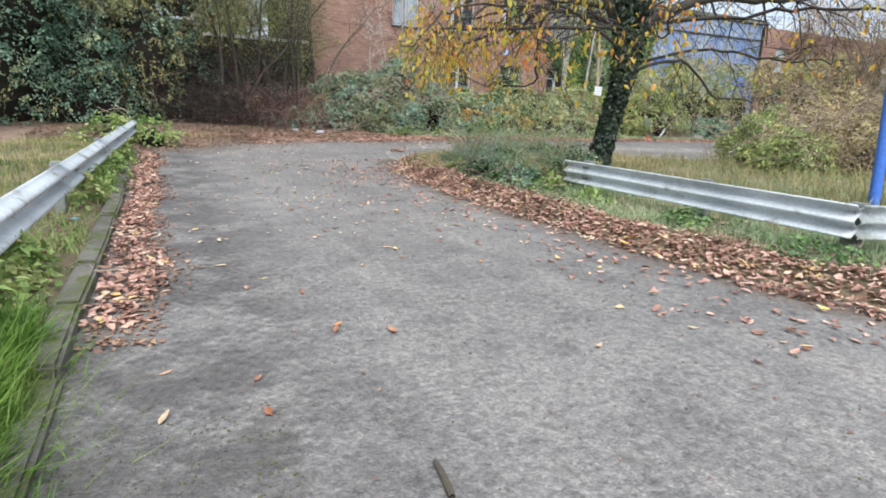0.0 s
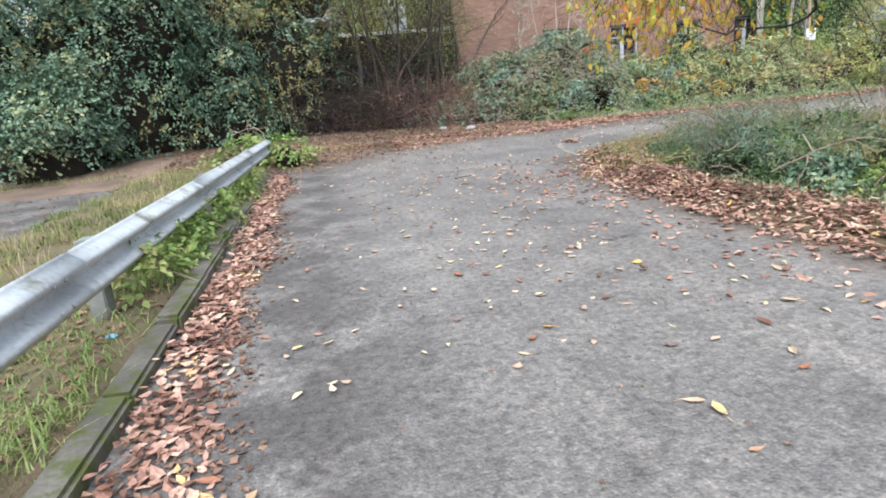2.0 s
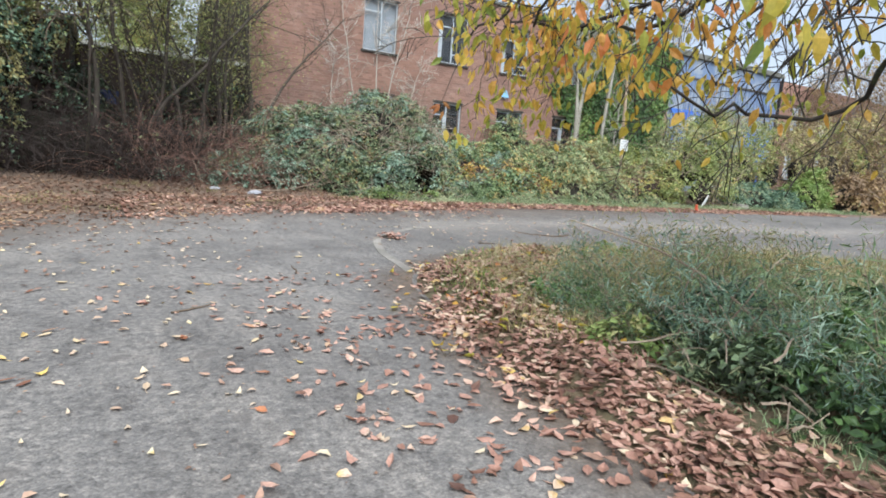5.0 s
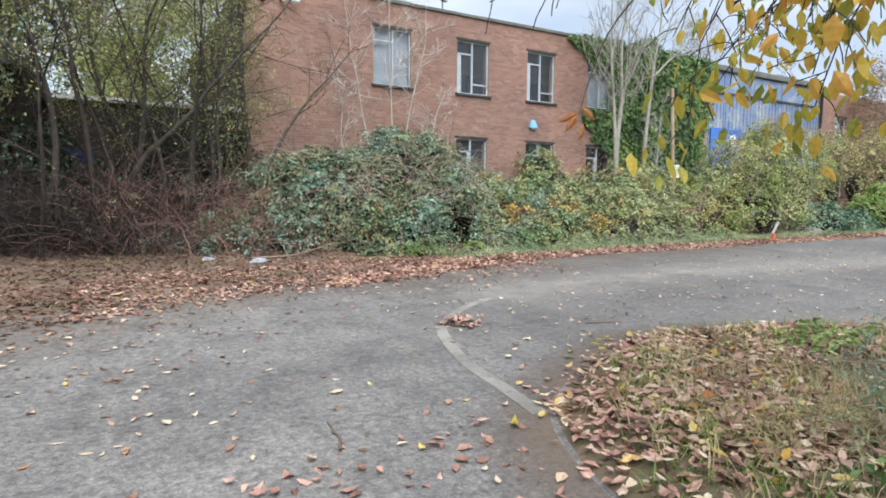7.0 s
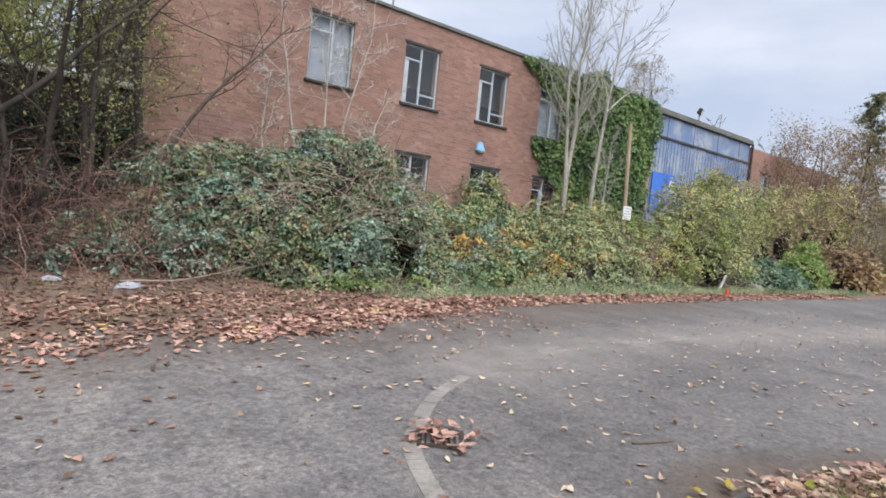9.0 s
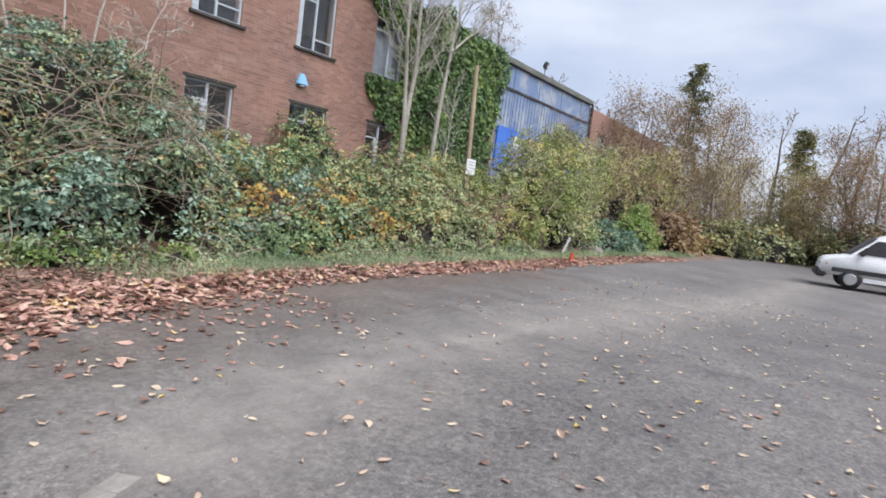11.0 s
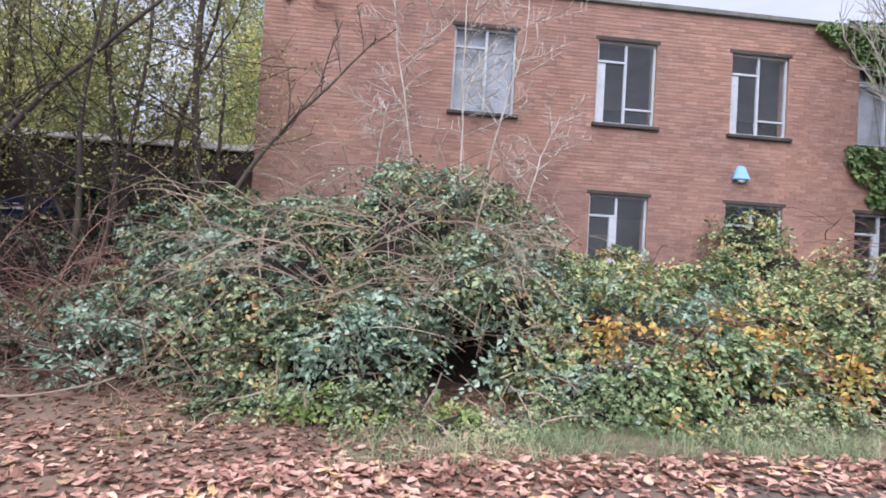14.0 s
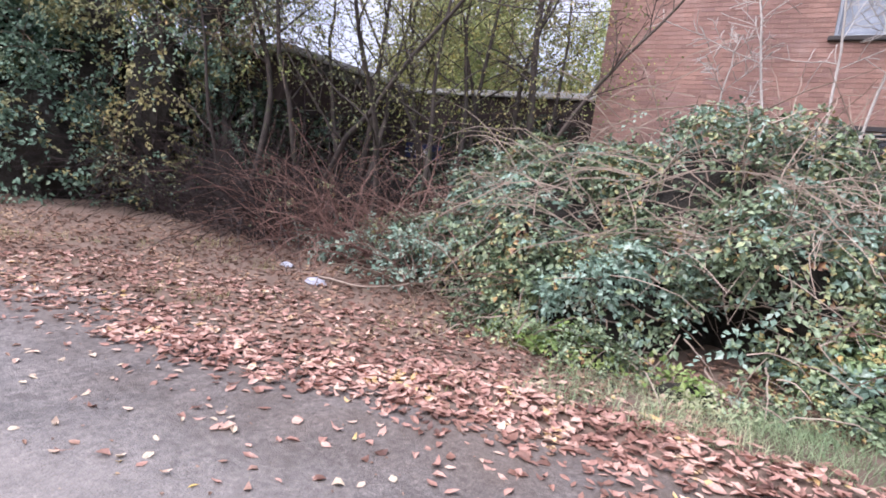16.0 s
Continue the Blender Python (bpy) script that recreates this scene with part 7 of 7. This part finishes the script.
litter("leaf_drift", "pale leaves among the brown ones on the verge corner", 1500, along_line([(4.0, 11.2), (4.25, 12.4), (4.7, 13.45), (5.6, 14.05), (6.45, 14.45), (7.6, 14.2), (9.1, 13.4), (10.7, 13.45)], -1.5, 0.2), L_PALE, 517, (0.055, 0.1), 0.06, verge_z, lambda x, y: np.full_like(x, 0.05))
litter("leaf_drift", "pale leaves among the brown ones along the verge", 600, along_line(V_NEAR, -0.75, 0.35), L_PALE, 518, (0.055, 0.1), 0.06, verge_z, lambda x, y: np.full_like(x, 0.05))
litter("leaf_scatter", "bright yellow and orange leaves on the verge corner", 110, along_line([(3.85, 10.4), (4.25, 12.4), (4.7, 13.45), (5.6, 14.05), (6.45, 14.45), (7.6, 14.2)], -1.4, 0.5), L_CHERRY, 523, (0.07, 0.11), 0.06, verge_z, lambda x, y: np.full_like(x, 0.06))
litter("leaf_litter", "leaf mould between the kerb and the guard rail", 2600, lambda r, n: (r.uniform(-1.5, -0.85, n), r.uniform(1.5, 16.5, n)), L_LITTER, 519, (0.03, 0.07), 0.06, left_z)
litter("leaf_scatter", "brown and yellow leaves straying from the verge tip", 260, lambda r, n: (np.minimum(r.normal(3.4, 0.5, n), 4.2), r.uniform(9.5, 13.6, n)), L_FALLEN, 520, (0.06, 0.1), 0.05)
litter("leaf_litter", "dull leaf mould in the hollow under the brambles", 700, lambda r, n: (r.uniform(8.8, 10.2, n), r.uniform(20.9, 22.2, n)), L_LITTER, 521, (0.04, 0.09), 0.06, bank_z, lambda x, y: np.full_like(x, 0.03))
litter("leaf_litter", "broken leaf crumbs in the kerb gutter", 3600, along_line([(-0.58, 4.4), (-0.58, 8), (-0.62, 15.2)], -0.5, 0.05), L_LITTER, 522, (0.02, 0.06), 0.06)
litter("leaf_drift", "brown leaves gathered in the kerb gutter", 2300, along_line([(-0.58, 4.7), (-0.58, 8), (-0.62, 15.2)], -0.36, 0.02), L_FALLEN, 501, (0.045, 0.09), 0.06, None, lambda x, y: np.clip(-0.2 - x, 0, 0.5) * 0.12)
litter("leaf_drift", "sheet of brown leaves on the corner of the verge", 5000, along_line([(4.25, 12.4), (4.7, 13.45), (5.6, 14.05), (6.45, 14.45), (7.6, 14.2), (9.1, 13.4), (10.7, 13.45)], -1.5, 0.12), L_FALLEN, 502, (0.055, 0.105), 0.06, verge_z, lambda x, y: np.full_like(x, 0.04))
litter("leaf_drift", "pinkish brown leaves drifted along the bank foot", 6000, along_line([(5.0, 18.5), (6.0, 18.8), (7.3, 19.45), (8.8, 19.85), (11.4, 20.1), (16, 20.1), (22, 20.2), (27, 20.0)], -0.4, 0.4), L_FALLEN, 503, (0.06, 0.125), 0.06, bank_z, lambda x, y: np.full_like(x, 0.03))
litter("leaf_litter", "brown leaf litter spread under the thicket", 13500, over_bank(-3, 8.6, 0.5, 4.4, 1.5, 1.4), L_LITTER, 504, (0.05, 0.1), 0.05, bank_z)
litter("leaf_litter", "paler leaves over the litter by the brambles", 2100, over_bank(2.0, 9.4, 0.6, 1.6, 1.5, 1.6), L_FALLEN, 505, (0.06, 0.125), 0.05, bank_z)
litter("leaf_litter", "leaves lying in the grass behind the kerb", 900, lambda r, n: (r.uniform(-6, -0.8, n), r.uniform(1, 16, n)), L_LITTER, 506, (0.05, 0.1), 0.05, left_z)
litter("leaf_litter", "leaves lying in the verge grass", 1500, lambda r, n: (r.uniform(4, 11, n), r.uniform(2, 14, n)), L_FALLEN, 507, (0.05, 0.1), 0.05, verge_z)
litter("leaf_scatter", "pale and brown leaves scattered over the asphalt", 460, lambda r, n: (np.where(r.uniform(size=n) < 0.6, r.normal(2.0, 1.0, n), r.uniform(-0.5, 4.0, n)), r.uniform(6.5, 17, n)), L_PALE, 508, (0.045, 0.08), 0.04)
litter("leaf_scatter", "small pale leaves over the junction", 750, lambda r, n: (r.uniform(5, 18, n), r.uniform(13.6, 18.5, n)), L_PALE, 509, (0.05, 0.085), 0.04)
litter("leaf_scatter", "brown leaves straying from the verge onto the asphalt", 460, along_line(V_NEAR, -0.1, 1.3), L_FALLEN, 524, (0.05, 0.1), 0.05)
litter("leaf_scatter", "leaves blown towards the bank", 480, lambda r, n: (r.uniform(2, 9.5, n), 19.6 - abs(r.normal(0, 0.9, n))), L_FALLEN, 510, (0.05, 0.1), 0.04)
litter("leaf_scatter", "brown leaves over the gully", 60, lambda r, n: (r.normal(5.47, 0.1, n), r.normal(15.79, 0.1, n)), L_FALLEN, 511, (0.06, 0.11), 0.06, None, lambda x, y: np.full_like(x, 0.05))
litter("leaf_scatter", "dull small crumbs of leaf on the asphalt", 2600, lambda r, n: (r.uniform(0, 14, n), r.uniform(0.5, 19, n)), L_LITTER, 512, (0.012, 0.03), 0.03)


def single_leaf(seed):
    rng = np.random.default_rng(seed)
    s = Soup()
    ln = rng.uniform(0.065, 0.11)
    add_ovals(s, np.array([[-ln / 2, 0, 0.006]]), np.array([[1.0, 0, rng.normal(0, 0.08)]]), unit(np.array([[rng.normal(0, 0.2), rng.normal(0, 0.2), 1.0]])), np.array([ln]), np.array([ln * rng.uniform(0.36, 0.52)]), rng.uniform(0.02, 0.22), rng.uniform(0.0, 0.4))
    add_tube(s, [(ln * 0.48, 0, 0.008), (ln * 0.62, 0.004, 0.006), (ln * 0.8, 0.012, 0.005)], [0.0015, 0.0012, 0.001], 3)
    return s.mesh("fallen_leaf")


def one_leaf_paint():
    m, nodes, links, bsdf = mat_base("fallen_leaf_tones")
    r = ramp_node(nodes, [(0.0, (0.17, 0.075, 0.045)), (0.2, (0.36, 0.16, 0.09)), (0.42, (0.52, 0.33, 0.22)), (0.65, (0.56, 0.45, 0.33)), (0.88, (0.6, 0.47, 0.25)), (0.95, (0.66, 0.44, 0.08)), (1.0, (0.5, 0.22, 0.12))])
    links.new(nodes.new("ShaderNodeObjectInfo").outputs["Random"], r.inputs["Fac"])
    v = noise_node(nodes, links, nodes.new("ShaderNodeTexCoord").outputs["Object"], 45, 4)
    vr = ramp_node(nodes, [(0.3, (0.7, 0.66, 0.6)), (0.7, (1.1, 1.1, 1.1))])
    links.new(v.outputs["Fac"], vr.inputs["Fac"])
    links.new(mixed(nodes, links, "MULTIPLY", 0.8, r.outputs["Color"], vr.outputs["Color"]), bsdf.inputs["Base Color"])
    bsdf.inputs["Roughness"].default_value = 0.55
    return m


M_ONELEAF = one_leaf_paint()
shapes = [single_leaf(600 + k) for k in range(8)]
for d in shapes:
    d.materials.append(M_ONELEAF)
rng = np.random.default_rng(610)
for k in range(190):
    y = rng.uniform(1.5, 14.5)
    x = rng.uniform(-0.3, 3.5) if y < 6 else rng.normal(1.9, 0.95)
    if y < 6 and rng.uniform() < 0.45:
        continue
    ob = tagged(new("fallen_leaf", shapes[k % 8]), "single fallen cherry leaf on the asphalt", "leaf", "single leaves on the road")
    ob.matrix_basis = pose(x, y, 0.001 + float(road_z(x, y)), 0, 0, rng.uniform(0, 360))

# ---- small litter ----
def gravel(name, label, n, x0, x1, y0, y1, seed):
    rng = np.random.default_rng(seed)
    s = Soup()
    bm = bmesh.new()
    bmesh.ops.create_icosphere(bm, subdivisions=1, radius=1)
    co = np.array([v.co for v in bm.verts])
    fc = np.array([[v.index for v in f.verts] for f in bm.faces])
    bm.free()
    for _ in range(n):
        r = rng.uniform(0.002, 0.007)
        w = co * (1 + rng.normal(0, 0.15, (len(co), 1))) * r * rng.uniform(0.6, 1.3, 3)
        x, y = rng.uniform(x0, x1), rng.uniform(y0, y1)
        s.add(w + [x, y, float(road_z(np.array(x), np.array(y))) + r * 0.4], [fc])
    return solid(name, s, M_KERB, label, "gravel", "stuff")


gravel("gravel", "loose grit and small stones beside the kerb", 900, -0.7, 0.25, 2.2, 3.6, 660)
gravel("gravel", "loose grit strewn over the asphalt", 900, -0.4, 4.0, 2.0, 9.0, 661)

stick = thing("broken_stick", 0.7, 2.85, 0.012, "short broken brown stick on the asphalt", "stick")
s = Soup()
add_tube(s, rounded_path([(0.67, 2.72, 0.014), (0.69, 2.83, 0.016), (0.7, 2.93, 0.014)], 4), [0.012, 0.014, 0.015, 0.014, 0.013, 0.014, 0.012, 0.011, 0.008], 7)
part("wood", s, M_BARK, stick)
for k, (x, y, ln, a) in enumerate(((13.3, 17.2, 0.9, 20), (13.9, 17.5, 0.7, -10), (3.4, 13.6, 0.4, 70), (2.2, 12.5, 0.35, 30), (6.6, 15.2, 0.35, -30))):
    tw = thing("fallen_twig", x, y, 0.008, "thin dark twig lying on the asphalt", "twig", "twigs on the road")
    s = Soup()
    p, r = bough(np.random.default_rng(620 + k), (x, y, 0.009), (math.cos(radians(a)), math.sin(radians(a)), 0), ln, 0.009, 0.004, 8, 0.12)
    p[:, 2] = 0.009
    add_tube(s, p, r, 5)
    twiggery(np.random.default_rng(630 + k), s, p * [1, 1, 1], r, [], 1, 3, 0.3, 0.5, (0, 0, 0), 3)
    for a_ in s.points:
        a_[:, 2] = np.clip(a_[:, 2], 0.002, 0.03)
    part("wood", s, M_TWIG, tw)


def crumple(name, x, y, z, size, mat, seed, label, category):
    """A crushed scrap of film or foil."""
    bm = bmesh.new()
    bmesh.ops.create_icosphere(bm, subdivisions=3, radius=1)
    for v in bm.verts:
        q = noise.noise(v.co * 2.3 + Vector((seed, 0, 0))) * 0.45 + noise.noise(v.co * 6 + Vector((0, seed, 0))) * 0.22
        v.co = v.co * (1 + q)
        v.co.z = max(v.co.z, -0.3)
    bmesh.ops.transform(bm, matrix=Matrix.Translation((x, y, z)) @ Matrix.Diagonal((size, size * 0.55, size * 0.4, 1)), verts=bm.verts[:])
    return solid(name, bm, mat, label, category)


crumple("plastic_bag", 4.7, 21.05, float(bank_z(np.array(4.7), np.array(21.05))) + 0.02, 0.15, M_PLASTICBAG, 3.0, "crumpled dirty white plastic bag in the litter", "litter")
crumple("plastic_scrap", 3.9, 21.3, float(bank_z(np.array(3.9), np.array(21.3))) + 0.02, 0.1, M_PLASTICBAG, 7.0, "small pale plastic scrap in the litter", "litter")
crumple("blue_wrapper", -0.93, 7.6, 0.08, 0.035, M_BLUEALARM, 9.0, "small blue wrapper beside the kerb", "litter")
rm = thing("red_marker", 18.6, 20.3, 0.0, "small red plastic marker at the road edge", "marker")
bm = bmesh.new()
bmesh.ops.create_cone(bm, cap_ends=True, segments=14, radius1=0.055, radius2=0.035, depth=0.2, matrix=Matrix.Translation((18.6, 20.3, 0.21)))
part("cone_body", bm, M_RED, rm)
part("base_plate", boxed(18.5, 18.7, 20.2, 20.4, 0.08, 0.12, 0.01), M_RED, rm)
stake = thing("white_stake", 20.35, 21.3, 0.05, "short white painted stake leaning at the road edge", "stake")
bm = boxed(-0.04, 0.04, -0.02, 0.02, -0.1, 0.62, 0.008)
bmesh.ops.transform(bm, matrix=pose(20.2, 21.3, 0.08, 0, 38, 0), verts=bm.verts[:])
part("shaft", bm, M_SIGN, stake)
slab = thing("concrete_lump", 22.6, 21.3, 0.05, "broken pale concrete lump under the shrub", "concrete block")
bm = boxed(22.3, 22.95, 21.15, 21.5, 0.0, 0.3, 0.05)
for v in bm.verts:
    v.co += Vector((noise.noise(v.co * 3), noise.noise(v.co * 3 + Vector((5, 0, 0))), 0)) * 0.05
part("lump", bm, M_CONCRETE, slab)
log = thing("fallen_branch", 5.6, 21.3, 0.25, "long pale broken branch lying in the litter", "branch")
s = Soup()
p, r = bough(np.random.default_rng(640), (4.6, 21.2, 0.2), (1, 0.12, 0.08), 1.5, 0.016, 0.008, 9, 0.06)
add_tube(s, p, r, 6)
part("wood", s, M_CANE, log)

# ---- bricks of the front wall ----
def brick_points(x0, x1, z0, z1):
    y0, y1 = FY - 0.006, FY + 0.002
    return [(x0, y0, z0), (x1, y0, z0), (x1, y0, z1), (x0, y0, z1), (x0, y1, z0), (x1, y1, z0), (x1, y1, z1), (x0, y1, z1)]


BRICK_FACES = [(0, 1, 2, 3), (0, 4, 5, 1), (1, 5, 6, 2), (2, 6, 7, 3), (3, 7, 4, 0)]
loose = Soup()
whole = bpy.data.meshes.new("brick")
whole.from_pydata([(a, b - FY, c) for a, b, c in brick_points(0.0, 0.213, 0.0, 0.064)], [], BRICK_FACES)
whole.materials.append(M_BRICK_ONE)
whole.polygons.foreach_set("use_smooth", np.zeros(5, bool))
rng = np.random.default_rng(700)
gather, count = [], 0
for j in range(int(0.6 / 0.075), int((ROOF - 0.005) / 0.075)):
    z0 = j * 0.075 + 0.006
    x = X0 - (0.1125 if j % 2 else 0.0)
    while x < 20.5:
        a, b = max(x, X0) + 0.005, min(x + 0.225, 20.5) - 0.005
        spans = [(a, b)]
        for o in OPEN:
            if z0 + 0.064 > o[2] - 0.08 and z0 < o[3] + 0.08:
                nxt = []
                for p0, p1 in spans:
                    if p1 <= o[0] - 0.01 or p0 >= o[1] + 0.01:
                        nxt.append((p0, p1))
                    else:
                        beside = o[2] < z0 and z0 + 0.064 < o[3]
                        near_l, near_r = (0.004, 0.004) if beside else (0.065, 0.095)
                        nxt += [(p0, o[0] - near_l)] * (p0 < o[0] - near_l - 0.02) + [(o[1] + near_r, p1)] * (p1 > o[1] + near_r + 0.02)
                spans = nxt
        for p0, p1 in spans:
            if p1 - p0 < 0.02:
                continue
            if count < 290 and p1 - p0 > 0.21 and 10.6 < p0 < 12.0 and 3.3 < z0 < 6.6:
                ob = new("brick", whole)
                ob.parent = wall_front
                ob.matrix_basis = Matrix.Translation((p0 + 0.001, FY + rng.uniform(-0.002, 0.001), z0))
                count += 1
            else:
                gather += brick_points(p0, p1, z0, z0 + 0.064)
        x += 0.225
n = np.arange(len(gather) // 8)[:, None] * 8
loose.add(gather, [np.concatenate([n + f for f in BRICK_FACES])])
tagged(part("brickwork", loose, M_BRICK, wall_front), kind="stuff")
